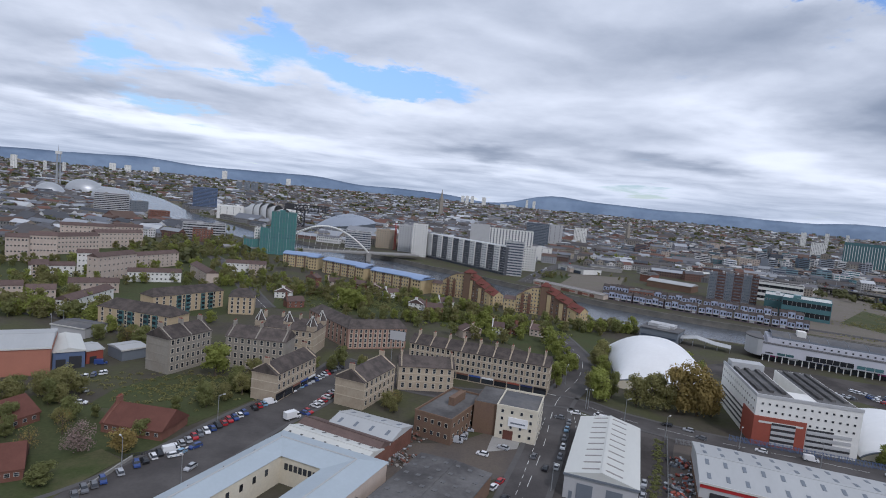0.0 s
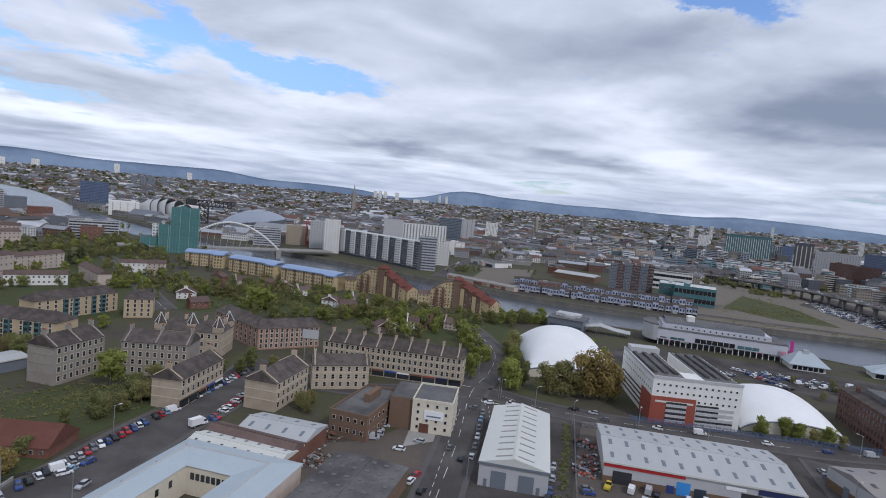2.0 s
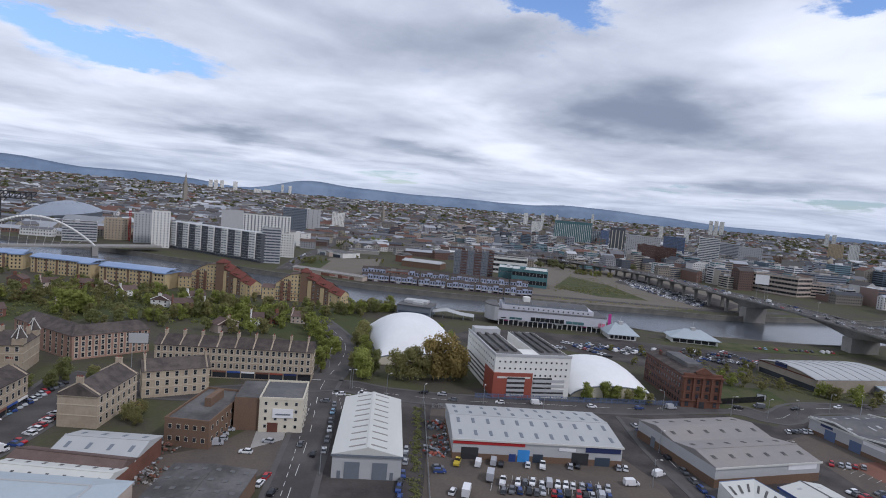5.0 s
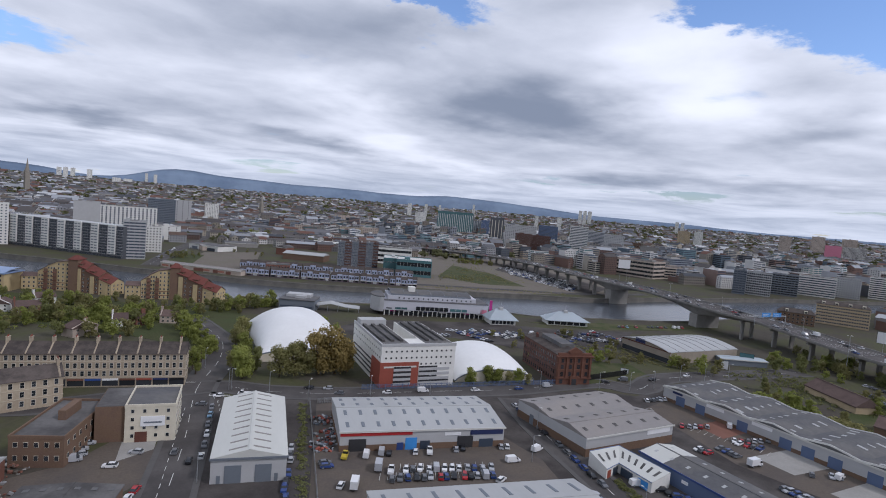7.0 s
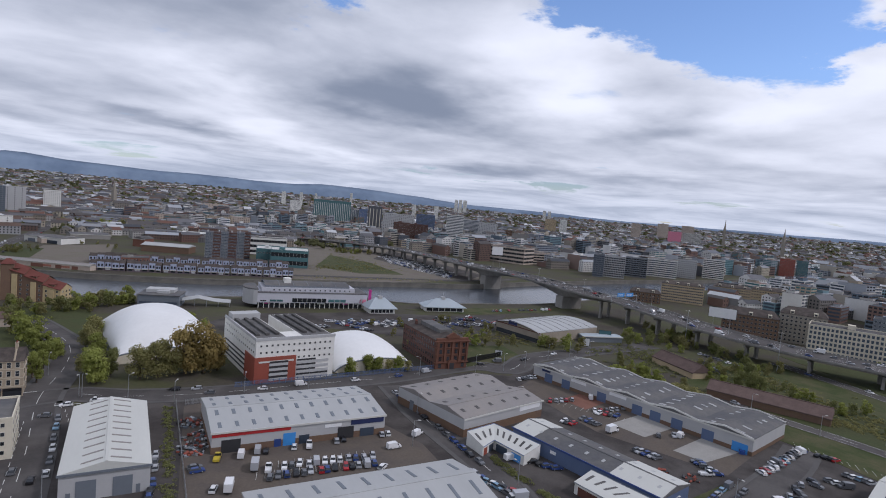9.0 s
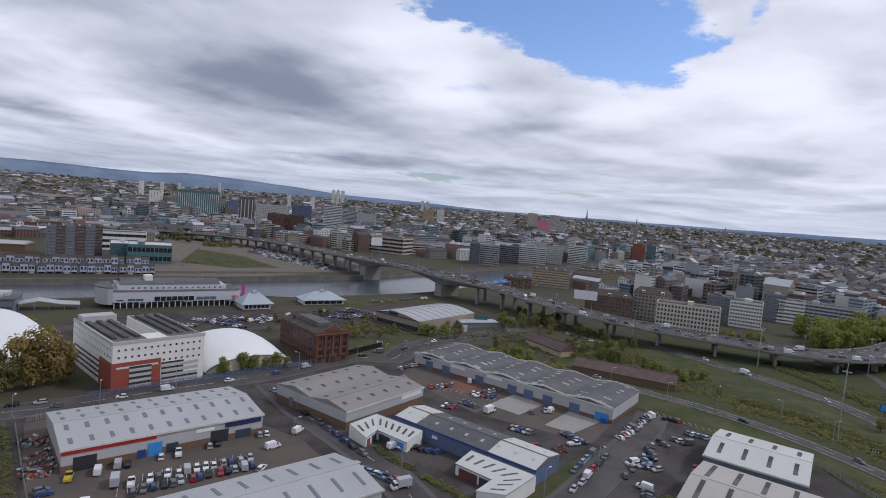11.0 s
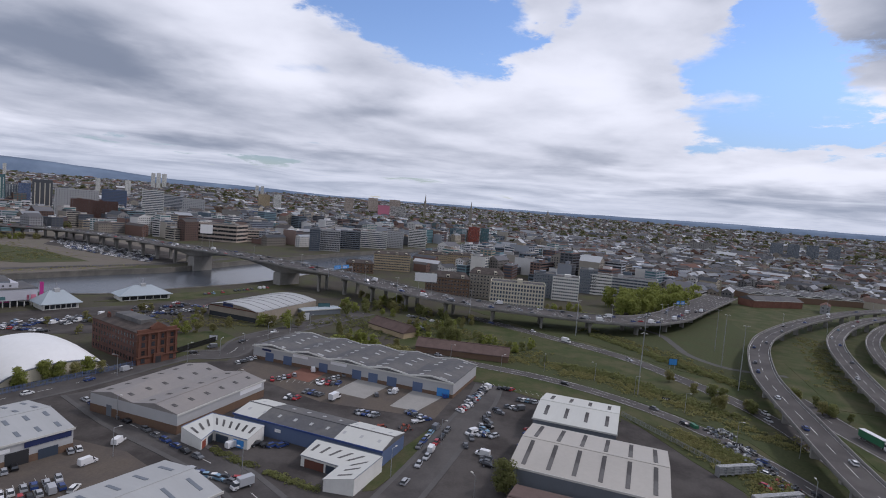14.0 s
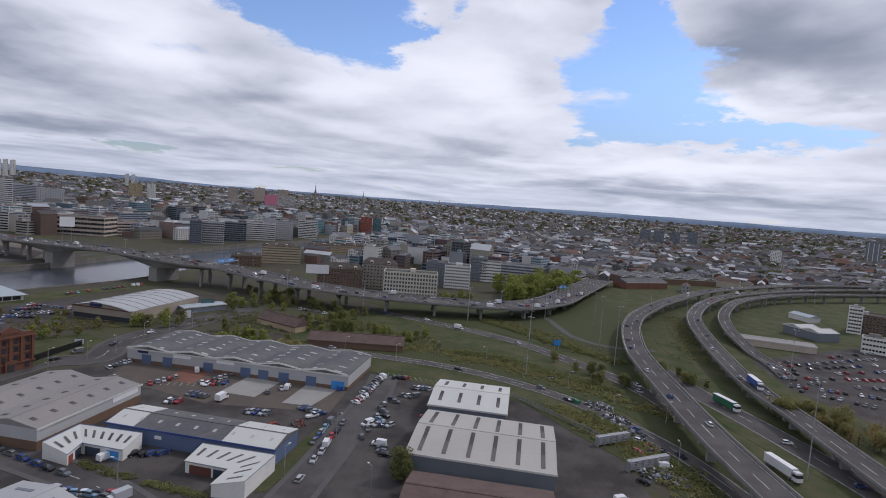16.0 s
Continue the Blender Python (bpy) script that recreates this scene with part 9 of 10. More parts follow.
COLOURS = {"silver": "silver", "car_white": "white", "car_black": "black", "car_grey": "dark grey", "car_blue": "dark blue", "car_red": "red", "car_pale": "pale blue"}
FLEET = {}
for col, word in COLOURS.items():
    FLEET[("car", col)] = make_vehicle("car", col, f"{word} hatchback car on grey asphalt")
    FLEET[("estate", col)] = make_vehicle("estate", col, f"{word} estate car on grey asphalt")
for col in ("car_white", "silver", "car_blue", "car_grey"):
    FLEET[("van", col)] = make_vehicle("van", col, f"{COLOURS[col]} panel van on grey asphalt")
FLEET[("pickup", "car_white")] = make_vehicle("pickup", "car_white", "white flatbed pickup truck on the road")
FLEET[("pickup", "car_yellow")] = make_vehicle("pickup", "car_yellow", "yellow flatbed pickup truck in a yard")
FLEET[("truck", "car_white")] = make_vehicle("truck", "car_white", "white box truck parked in a yard")
FLEET[("truck", "silver")] = make_vehicle("truck", "silver", "grey box truck parked in a yard")
for col, word in (("green", "dark green"), ("blue", "blue"), ("car_white", "white")):
    FLEET[("lorry", col)] = make_vehicle("lorry", col, f"articulated lorry with a long {word} trailer")
crg = random.Random(21)
MIX = ["silver"] * 5 + ["car_white"] * 5 + ["car_black"] * 6 + ["car_grey"] * 6 + ["car_blue"] * 4 + ["car_red"] * 3 + ["car_pale"]


FAR_CARS, FAR_MATS = MB(), []


def vehicle(kind, col, x, y, ang, z=0.09):
    if math.hypot(x, y) > 320 or z > 5:
        # too far off to tell apart: joined
        for o in FLEET[(kind, col)].children:
            me, mx = o.data, pose(x, y, z, 0, 0, ang) @ o.matrix_basis
            n = len(FAR_CARS.v)
            FAR_CARS.v += [tuple(mx @ v.co) for v in me.vertices]
            for q in me.polygons:
                m = me.materials[q.material_index]
                if m not in FAR_MATS:
                    FAR_MATS.append(m)
                FAR_CARS.f.append(tuple(n + i for i in q.vertices))
                FAR_CARS.m.append(FAR_MATS.index(m))
        return None
    return copy_thing(FLEET[(kind, col)], pose(x, y, z, 0, 0, ang))


def any_car(x, y, ang, z=0.09, mix=MIX, vans=0.08):
    if crg.random() < vans:
        return vehicle("van", crg.choice(["car_white", "car_white", "silver", "car_grey"]), x, y, ang, z)
    return vehicle(crg.choice(["car", "car", "estate"]), crg.choice(mix), x, y, ang, z)


def car_row(a, b, n, turn=0.0, skip=0.08, z=0.09, mix=MIX, jitter=0.25, vans=0.06):
    """Parked cars from a to b; turn: degrees from the row's own direction to the cars' heading."""
    base = math.degrees(math.atan2(b[1] - a[1], b[0] - a[0]))
    for i in range(n):
        if crg.random() < skip:
            continue
        t = (i + 0.5) / n
        any_car(a[0] + (b[0] - a[0]) * t + crg.gauss(0, jitter), a[1] + (b[1] - a[1]) * t + crg.gauss(0, jitter), base + turn + crg.gauss(0, 2) + (180 if crg.random() < 0.4 else 0), z, mix, vans)


def traffic(pts, offs, n, flip=(), z=0.15, lorries=0.04):
    """Vehicles along a road's line; offs: lane offsets; flip: lanes that run the other way."""
    line = curve(pts, 4)
    for i in range(n):
        k = int(len(line) * (i + crg.uniform(0.1, 0.9)) / n)
        k = min(max(k, 1), len(line) - 2)
        lane = crg.randrange(len(offs))
        p = offsets(line, offs[lane])[k]
        t = line[k + 1] - line[k - 1]
        ang = math.degrees(math.atan2(t.y, t.x)) + (180 if lane in flip else 0)
        zz = (p.z if len(p) == 3 else 0) + (0.05 if len(p) == 3 else z)
        if crg.random() < lorries:
            vehicle("truck", "car_white", p.x, p.y, ang, zz)
        else:
            any_car(p.x, p.y, ang, zz, vans=0.15)


# tool-hire yard
car_row((87.4, 137.1), (119.4, 124.3), 14, 78, 0.0, mix=["car_black", "car_grey", "silver", "car_blue", "car_red", "silver", "car_grey"])
car_row((94.1, 140.3), (122.1, 128.5), 12, 78, 0.0, mix=["silver", "car_white", "car_blue", "car_black", "silver", "car_grey"])
for q, k, c, ang in (((88.5, 144.6), "truck", "silver", 75), ((90.8, 141.0), "pickup", "car_white", 75), ((76.8, 137.8), "truck", "car_white", 75), ((73.2, 139.6), "car", "car_white", 70), ((89.1, 153.9), "van", "car_white", 75), ((94.6, 153.6), "van", "silver", 75), ((96.4, 151.8), "car", "car_black", 75), ((105.1, 149.1), "car", "car_white", 75), ((109.5, 147.1), "pickup", "car_white", 75), ((118.9, 144.7), "car", "silver", 75), ((121.6, 144.4), "estate", "car_black", 75), ((135.0, 139.7), "car", "silver", 75), ((137.1, 138.8), "car", "car_white", 75), ((131.2, 129.5), "van", "car_white", 5), ((118.6, 121.1), "estate", "car_white", 40), ((82.5, 156.1), "pickup", "car_yellow", 75), ((74.9, 154.4), "car", "car_grey", 5), ((74.5, 152.1), "estate", "car_blue", 5), ((145.5, 132.3), "van", "car_white", 30), ((70.7, 224.3), "pickup", "car_white", 175), ((126.0, 204.0), "car", "car_white", 170), ((106.5, 210.9), "car", "car_grey", 170)):
    vehicle(k, c, *q, ang - 20)
car_row((70.4, 170.9), (56.2, 138.6), 8, 0, 0.05)
car_row((170.0, 171.8), (145.3, 101.7), 13, 0, 0.1, vans=0.0)
car_row((176.6, 170.6), (168.7, 139.8), 4, 0, 0.4)
car_row((138.7, 102.6), (136.3, 84.7), 5, 0, 0.1)
car_row((56.7, 217.3), (42.1, 171.0), 6, 0, 0.05)
for q, c, ang in (((36.8, 180.9), "car_grey", 70), ((39.2, 172.7), "car_black", 70), ((52.9, 218.7), "car_grey", 160), ((60.9, 225.5), "car_white", 170), ((21.3, 157.6), "car_white", 60), ((23.6, 161.4), "car_red", 60), ((24.0, 151.9), "car_black", 60), ((19.3, 178.8), "car_white", 160), ((26.8, 185.2), "silver", 150), ((43.5, 216.9), "car_black", 60)):
    vehicle("car", c, *q, ang)
car_row((10.3, 185.1), (16.1, 199.3), 4, -75, 0.0, mix=["car_white", "car_black", "silver"])
# street lined with cars
car_row((-86.7, 132.7), (-42.4, 257.1), 50, 58, 0.03, vans=0.02, jitter=0.12, mix=MIX + ["car_red", "car_blue", "silver"])
car_row((-68.5, 168.0), (-73.6, 157.0), 2, 0, 0.0)
car_row((-65.7, 150.6), (-64.9, 154.2), 1, 0, 0.0)
car_row((-44.7, 196.1), (-39.2, 223.5), 9, 70, 0.05, mix=["car_red", "car_blue", "car_red", "car_white"])
for q, k, c, ang in (((-75.2, 161.1), "van", "car_white", 40), ((-47.6, 193.3), "truck", "car_white", 50), ((-59.5, 205.2), "van", "car_white", 45), ((-86.4, 250.7), "van", "car_blue", 30), ((-139.5, 230.5), "van", "car_blue", 30), ((-72.8, 158.6), "estate", "car_white", 40), ((-120.7, 189.0), "car", "car_white", 10), ((-126.9, 200.1), "car", "silver", 150)):
    vehicle(k, c, *q, ang)
car_row((-138.9, 207.5), (-131.1, 221.3), 9, 60, 0.0)
# trade units and shops
for a, b, n, turn in (((219.5, 122.6), (232.0, 116.3), 5, 60), ((234.8, 149.3), (246.9, 146.5), 6, 60), ((224.9, 104.0), (242.3, 96.1), 6, 55), ((225.0, 101.2), (230.2, 93.7), 4, 55), ((213.4, 102.4), (212.4, 93.8), 4, 80), ((221.2, 74.8), (232.0, 67.4), 4, 60), ((210.4, 56.9), (204.1, 46.0), 5, 60), ((203.8, 106.7), (204.1, 100.2), 3, 80), ((218.3, 37.0), (259.5, 30.8), 15, 60), ((200.6, 41.8), (177.8, 43.9), 5, 0), ((152.3, 40.8), (200.3, 37.5), 8, 0), ((200.8, 74.8), (200.3, 65.2), 5, 70), ((199.3, 30.0), (199.9, 19.9), 5, 50), ((184.4, 22.4), (173.8, 18.0), 4, 60), ((184.3, 29.0), (231.3, 24.3), 7, 20), ((197.1, 24.5), (214.7, 24.2), 4, 60), ((256.9, 25.4), (257.6, 19.2), 4, 60), ((244.6, 15.4), (244.6, 7.3), 5, 60), ((234.1, 20.1), (231.5, 13.1), 3, 60), ((189.0, 9.2), (212.6, 8.3), 6, 60), ((228.8, 22.8), (223.1, 21.0), 2, 60), ((136.6, 98.1), (138.1, 85.2), 5, 10), ((159.9, 94.1), (163.4, 84.2), 4, 40)):
    car_row(a, b, n, turn, 0.05)
for q, k, c, ang in (((156.8, 99.2), "van", "car_white", -20), ((210.8, 87.8), "truck", "car_white", -10), ((135.2, 82.3), "truck", "silver", 150), ((241.2, 112.6), "van", "car_white", 30), ((229.9, 68.0), "van", "car_white", 0), ((201.7, 49.8), "pickup", "car_white", -40), ((185.2, -75.0), "van", "car_white", -90), ((159.5, -53.1), "van", "car_white", -70), ((183.1, 65.0), "van", "car_white", -60)):
    vehicle(k, c, *q, ang)
car_row((235.0, -78.5), (167.7, -62.3), 6, 60, 0.1)
# quayside and far car parks
for a, b, n in (((191.3, 305.3), (221.7, 284.4), 14), ((231.7, 291.4), (238.4, 264.2), 14), ((229.0, 300.5), (246.4, 279.2), 14), ((269.2, 264.8), (277.0, 243.9), 10), ((377.2, 272.7), (441.2, 252.6), 16), ((340.6, 243.2), (332.8, 230.5), 4), ((395.6, 111.7), (383.9, 80.3), 10), ((374.6, 101.6), (352.3, 87.9), 5), ((245.4, 296.3), (256.9, 268.3), 12), ((310.0, 274.3), (332.6, 254.0), 14), ((303.5, 255.2), (325.9, 238.9), 10), ((339.1, 267.6), (336.1, 240.0), 8)):
    car_row(a, b, n, 70, 0.15)
a, b, c, d = (569.9, 616.8), (553.3, 464.2), (536.8, 571.3), (502.5, 426.6)
for k in range(5):
    t = k / 4
    car_row((a[0] + (c[0] - a[0]) * t, a[1] + (c[1] - a[1]) * t), (b[0] + (d[0] - b[0]) * t, b[1] + (d[1] - b[1]) * t), 34, 80, 0.12, mix=["car_white", "silver", "silver", "car_white", "car_grey", "car_blue", "car_black"])
for k in range(3):
    car_row((598 - 12 * k, 650 - 8 * k), (575 - 12 * k, 500 - 8 * k), 26, 80, 0.1, mix=["car_white", "silver", "silver", "car_white", "car_grey"])
for k in range(5):
    car_row((252 + 16 * k, 292 - 8 * k), (268 + 14 * k, 262 - 8 * k), 9, 70, 0.15)
for k in range(8):
    t = k / 7
    a, c = (344.0, -190.9), (296.2, -180.5)
    b, d = (416.2, -315.0), (268.8, -218.0)
    car_row((a[0] + (c[0] - a[0]) * t, a[1] + (c[1] - a[1]) * t), (b[0] + (d[0] - b[0]) * t, b[1] + (d[1] - b[1]) * t), 14, 80, 0.3)
# moving traffic, as it stands
traffic(BRIDGE3[3:14], (-11, -8, -4, 4, 8, 11), 120, (3, 4, 5), lorries=0.08)
traffic(BRIDGE3[:4], (-8, -4, 4, 8), 30, (2, 3))
car_row((110, 690), (150, 800), 12, 0, 0.2)
car_row((126, 688), (220, 945), 24, 0, 0.3)
traffic([(*p, 9) for p in RAMP_A[2:11]], (-2.8, 2.8), 9, ())
traffic([(*p, 9.8) for p in RAMP_A[10:]], (-2.8, 2.8), 14, ())
traffic([(*p, z) for p, z in zip(RAMP_B, RAMP_B_Z)][2:], (-2.4, 2.4), 20, ())
traffic(CARRIAGE, (-2.6, 2.6), 9)
traffic(SLIP, (-2.0, 2.0), 6)


def heading(pts, q):
    """Direction of a line where it passes nearest to q."""
    line = [Vector(p[:2]) for p in curve(pts, 5)]
    i = min(range(1, len(line) - 1), key=lambda k: (line[k] - Vector(q)).length)
    t = line[i + 1] - line[i - 1]
    return math.degrees(math.atan2(t.y, t.x))


q = (256.0, -128.0)
vehicle("lorry", "green", *q, heading(CARRIAGE_B, q), 0.3)
q = (274.0, -149.5)
copy_thing(FLEET[("lorry", "blue")], pose(*q, 6.15, 0, 0, heading(RAMP_B, q) + 180))
q = (189.2, -116.1)
vehicle("lorry", "car_white", *q, heading(CARRIAGE_B, q), 0.3)
for q, c in (((217.2, -133.6), "car_white"), ((183.7, -138.6), "car_blue"), ((161.6, -100.3), "car_blue")):
    vehicle("estate", c, *q, -95, 0.3 if c != "car_blue" else 0.3)
traffic([(82.5, 226.4), (107.7, 213.5), (146.8, 201.5), (184.5, 189.5), (236.4, 181.0), (262.9, 167.4), (311.2, 162.2)], (-3, 3), 10, (1,))
tagged(part("distant_traffic", FAR_CARS, FAR_MATS), "distant cars and vans in rows and lanes", "cars", kind="stuff")
for proto in FLEET.values():
    for ob in (*proto.children_recursive, proto):
        bpy.data.objects.remove(ob)


# ---- lamps, signs, fences and yard clutter ----
def lamp_post(x, y, h, z=0.0, arms=2, turn=0.0, label="tall grey motorway lighting mast"):
    top = thing("street_lamp", label, "street lamp", pose(x, y, z, 0, 0, turn), "street lamps")
    part("column", MB().tube((0, 0, -0.5), (0, 0, h), 0.24 if h > 14 else 0.14, 0.12 if h > 14 else 0.08, 6), "steel", top)
    n = 3 if h > 14 else arms
    for i in range(n):
        a = 2 * math.pi * i / n
        r = 1.4 if h > 14 else 1.8
        arm = part("arm", MB().tube((0, 0, h - 0.1), (r * math.cos(a), r * math.sin(a), h + 0.15), 0.06, 0.05, 5), "steel", top)
        part("lantern", MB().box(-0.45, -0.2, -0.1, 0.45, 0.2, 0.12), "frame", arm, mx=pose(r * math.cos(a), r * math.sin(a), h + 0.15, 0, 0, math.degrees(a)))
    return top


for q, h in (((398.5, 66.2), 24), ((401.8, -9.7), 24), ((436.0, -70.7), 24), ((363.9, -50.3), 26), ((409.8, -102.6), 28), ((313.5, -92.1), 34), ((681.8, -277.7), 24), ((295.7, -178.8), 32), ((186.4, -122.6), 34), ((646.7, -407.6), 24), ((612.8, -335.5), 24), ((407.9, 125.3), 26), ((279.8, -38.5), 30), ((410.4, -10.3), 24), ((362.0, -95.4), 32)):
    lamp_post(*q, h)
for q in ((297.1, 7.0), (294.2, -18.9), (279.2, -36.9), (262.5, -56.6), (233.0, -70.1), (228.4, -90.5), (186.1, -79.5), (284.7, 28.5), (292.3, 56.8), (185.9, 37.1), (149.5, 19.3), (156.9, 45.9), (202.1, 127.6), (137.5, 126.8), (140.4, 85.5), (227.4, 170.3), (197.7, 181.8), (142.5, 195.1), (118.1, 204.8), (90.9, 206.9), (66.8, 232.5), (160.1, 146.6), (53.3, 253.4), (67.7, 232.3), (38.5, 159.2), (-83.0, 148.8), (-71.5, 185.9), (-65.8, 219.4), (-188.6, 278.9), (-186.8, 267.4), (-64.4, 144.6), (286.0, 162.5), (257.9, 160.0), (242.1, 163.1), (301.5, 157.1), (318.1, 152.4), (80.5, 223.1), (64.9, 264.9)):
    lamp_post(*q, 9.0, 0, 1, crg.uniform(0, 360), "grey street lamp on a slim column")
for k in range(16):
    p = curve(BRIDGE3, 8)
    q = p[int(len(p) * (0.12 + 0.8 * k / 16))]
    lamp_post(q.x, q.y, 11, q.z, 2, 0, "twin-armed lamp on the motorway bridge")
for line in (RAMP_A, RAMP_B):
    p = curve([(*v, 9.5) for v in line], 8)
    for k in range(6):
        q = offsets(p, 6)[int(len(p) * (0.35 + 0.6 * k / 6))]
        lamp_post(q.x, q.y, 10, 7.5, 1, 0, "slim lamp beside the motorway ramp")


def gantry(x, y, z, turn, w, label):
    top = thing("sign_gantry", label, "road sign", pose(x, y, z, 0, 0, turn))
    for s in (-1, 1):
        part("leg", MB().tube((s * w / 2, 0, -0.3), (s * w / 2, 0, 6.5), 0.25, 0.25, 6), "steel", top)
    part("beam", MB().box(-w / 2, -0.3, 6.2, w / 2, 0.3, 7.0), "steel", top)
    for i in (-0.3, 0.05):
        part("sign_panel", MB().box(w * i, -0.5, 5.8, w * (i + 0.27), -0.35, 9.0), "skyblue", top, "blue direction sign")
        for k in range(2):
            part("sign_bar", MB().box(w * (i + 0.03), -0.56, 6.6 + k, w * (i + 0.2), -0.49, 6.9 + k), "signwhite", top)
    return top


gx, gy = (447.5, 189.1)
gantry(gx, gy, 17, -15, 32, "blue direction signs on a gantry over the motorway")
gx, gy = (534.0, -100.9)
gantry(gx, gy, 7.2, -60, 14, "small blue motorway direction sign")


def board(x, y, z, w, h, turn, face_mat, label, legs=True):
    top = thing("billboard", label, "sign", pose(x, y, 0, 0, 0, turn))
    part("panel", MB().box(-w / 2, -0.15, z, w / 2, 0.15, z + h), face_mat, top)
    part("surround", MB().box(-w / 2 - 0.2, -0.1, z - 0.2, w / 2 + 0.2, 0.1, z + h + 0.2), "dark", top)
    if legs:
        for s in (-0.3, 0.3):
            part("post", MB().tube((s * w, 0.2, -0.5), (s * w, 0.2, z), 0.15, 0.15, 6), "steel", top)
    return top


board(*(663.2, 477.1), 22, 16, 12, -40, "signwhite", "large blank white advertising hoarding")
board(*(489.9, 124.2), 14, 20, 8, -75, "signwhite", "wide pale advertising hoarding by the bridge")
board(*(369.8, 167.3), 2.5, 8, 4.5, -60, "glass_teal", "turquoise advertising board by the road")
board(*(339.3, 165.7), 0.5, 4, 5, -60, "signwhite", "white advertising board by the road")
board(*(264.4, 182.6), 1.0, 4, 2.4, -60, "signwhite", "small white board on a grass corner")
board(*(-18.5, 275.4), 11, 8, 4.5, -10, "clad_grey", "pale blue advertising board on a roof")
for q in ((342.2, -64.4), (329.8, -114.1)):
    board(*q, 2.2, 4.5, 3.5, -80, "skyblue", "blue motorway sign on the verge")
for q in ((276.6, -50.7), (229.7, -69.7)):
    top = board(*q, 0.5, 3.2, 0.9, -80, "black", "black and white chevron board on a bend")
    for k in range(3):
        part("chevron", MB().box(-1.2 + k * 0.95, -0.2, 0.6, -0.8 + k * 0.95, -0.14, 1.3), "signwhite", top)


def fence(a, b, h, colour, label, step=2.6, bars=6):
    """Palisade fence: posts, rails and pales, in panels."""
    mx, w = site(a, b)
    top = thing("fence", label, "fence", mx)
    n = max(1, int(w / step))
    s = w / n
    po = MB().box(-0.07, -0.07, -0.3, 0.07, 0.07, h).mesh("post", mats_of(colour))
    for i in range(n + 1):
        part("post", po, None, top, mx=pose(i * s, 0, 0))
    for z in (0.2, 0.8):
        part("rail", MB().box(0, -0.03, h * z, w, 0.03, h * z + 0.12), colour, top)
    pb = MB()
    for k in range(n * bars):
        x = w * (k + 0.5) / (n * bars)
        pb.box(x - 0.07, -0.06, 0.05, x + 0.07, -0.03, h)
    tagged(part("paling", pb, colour, top), kind="stuff")
    return top


fence((118.1, 212.6), (158.8, 200.3), 2.4, "clad_blue", "blue steel palisade fence along the road")
fence((158.8, 200.3), (213.0, 185.0), 2.4, "clad_blue", "blue steel palisade fence along the road")
fence((91.5, 206.7), (63.4, 133.3), 2.2, "steel", "grey palisade fence of a yard")
fence((93.9, 204.3), (102.0, 202.5), 2.2, "steel", "grey palisade fence of a yard")
fence((245.4, -28.3), (207.0, -57.9), 2.2, "steel", "grey palisade fence behind a yard")
fence((235.8, 183.0), (264.8, 181.4), 3.0, "car_black", "black timber hoarding beside the grass", 2.6, 14)
fence((-86.2, 154.3), (-73.4, 163.4), 1.2, "dark", "low dark railings by the nursery")
# brick wall along the yards
for a, b, h, m, lab in (((-36.2, 169.5), (-23.3, 172.2), 2.0, "brick_red", "red brick yard wall"), ((-85.7, 132.9), (-83.3, 154.9), 1.0, "slab", "low pale garden wall")):
    mx, w = site(a, b)
    tagged(part("yard_wall", MB().box(0, 0, -0.3, w, 0.3, h).box(-0.05, -0.05, h, w + 0.05, 0.35, h + 0.12), m, mx=mx), lab + " with a coping", "wall")


def heap(name, label, x, y, r, n, mats, size):
    b = MB()
    for i in range(n):
        a, q = crg.uniform(0, 6.283), math.sqrt(crg.random())
        s = size * crg.uniform(0.4, 1.3)
        m = pose(x + r * q * math.cos(a), y + r * q * math.sin(a), s * 0.4 + (1 - q) * r * 0.12, crg.uniform(-30, 30), crg.uniform(-30, 30), crg.uniform(0, 360))
        b.add(MB().box(-s, -s * 0.6, -s * 0.5, s, s * 0.6, s * 0.5), m, crg.randrange(len(mats)))
    return tagged(part(name, b, mats), label, "rubble", kind="stuff")


for q in ((-10.5, 170.9), (-5.1, 170.1), (-9.7, 181.5), (-3.5, 189.8)):
    heap("rubble_heap", "grey rubble and scrap in a works yard", *q, 6, 70, ["slab", "yard", "steel", "brick_red"], 0.5)
for q in ((89.2, 186.5), (84.8, 174.4), (79.7, 166.6)):
    heap("plant_store", "hire machines and scaffold stacked in a yard", *q, 5, 60, ["steel", "clad_slate", "clad_red", "dark"], 0.6)
for q, m in (((242.2, -66.4), ["clad_slate", "dark", "clad_grey"]), ((226.6, -69.6), ["clad_slate", "clad_grey", "dark"]), ((212.8, -72.4), ["dark", "clad_slate"]), ((198.3, -75.1), ["clad_slate", "clad_red", "dark"]), ((177.2, -74.3), ["clad_slate", "dark", "dark"]), ((180.2, -69.9), ["clad_grey", "dark", "clad_slate"])):
    heap("stock_pile", "machine parts and stock piled in a yard", *q, 6, 80, m, 0.55)

for q in ((189.2, 70.6), (190.1, 61.5), (194.3, 52.0)):
    heap("hire_machines", "red hire machines parked close together", *q, 3.2, 16, ["clad_red", "dark", "clad_red"], 0.55)


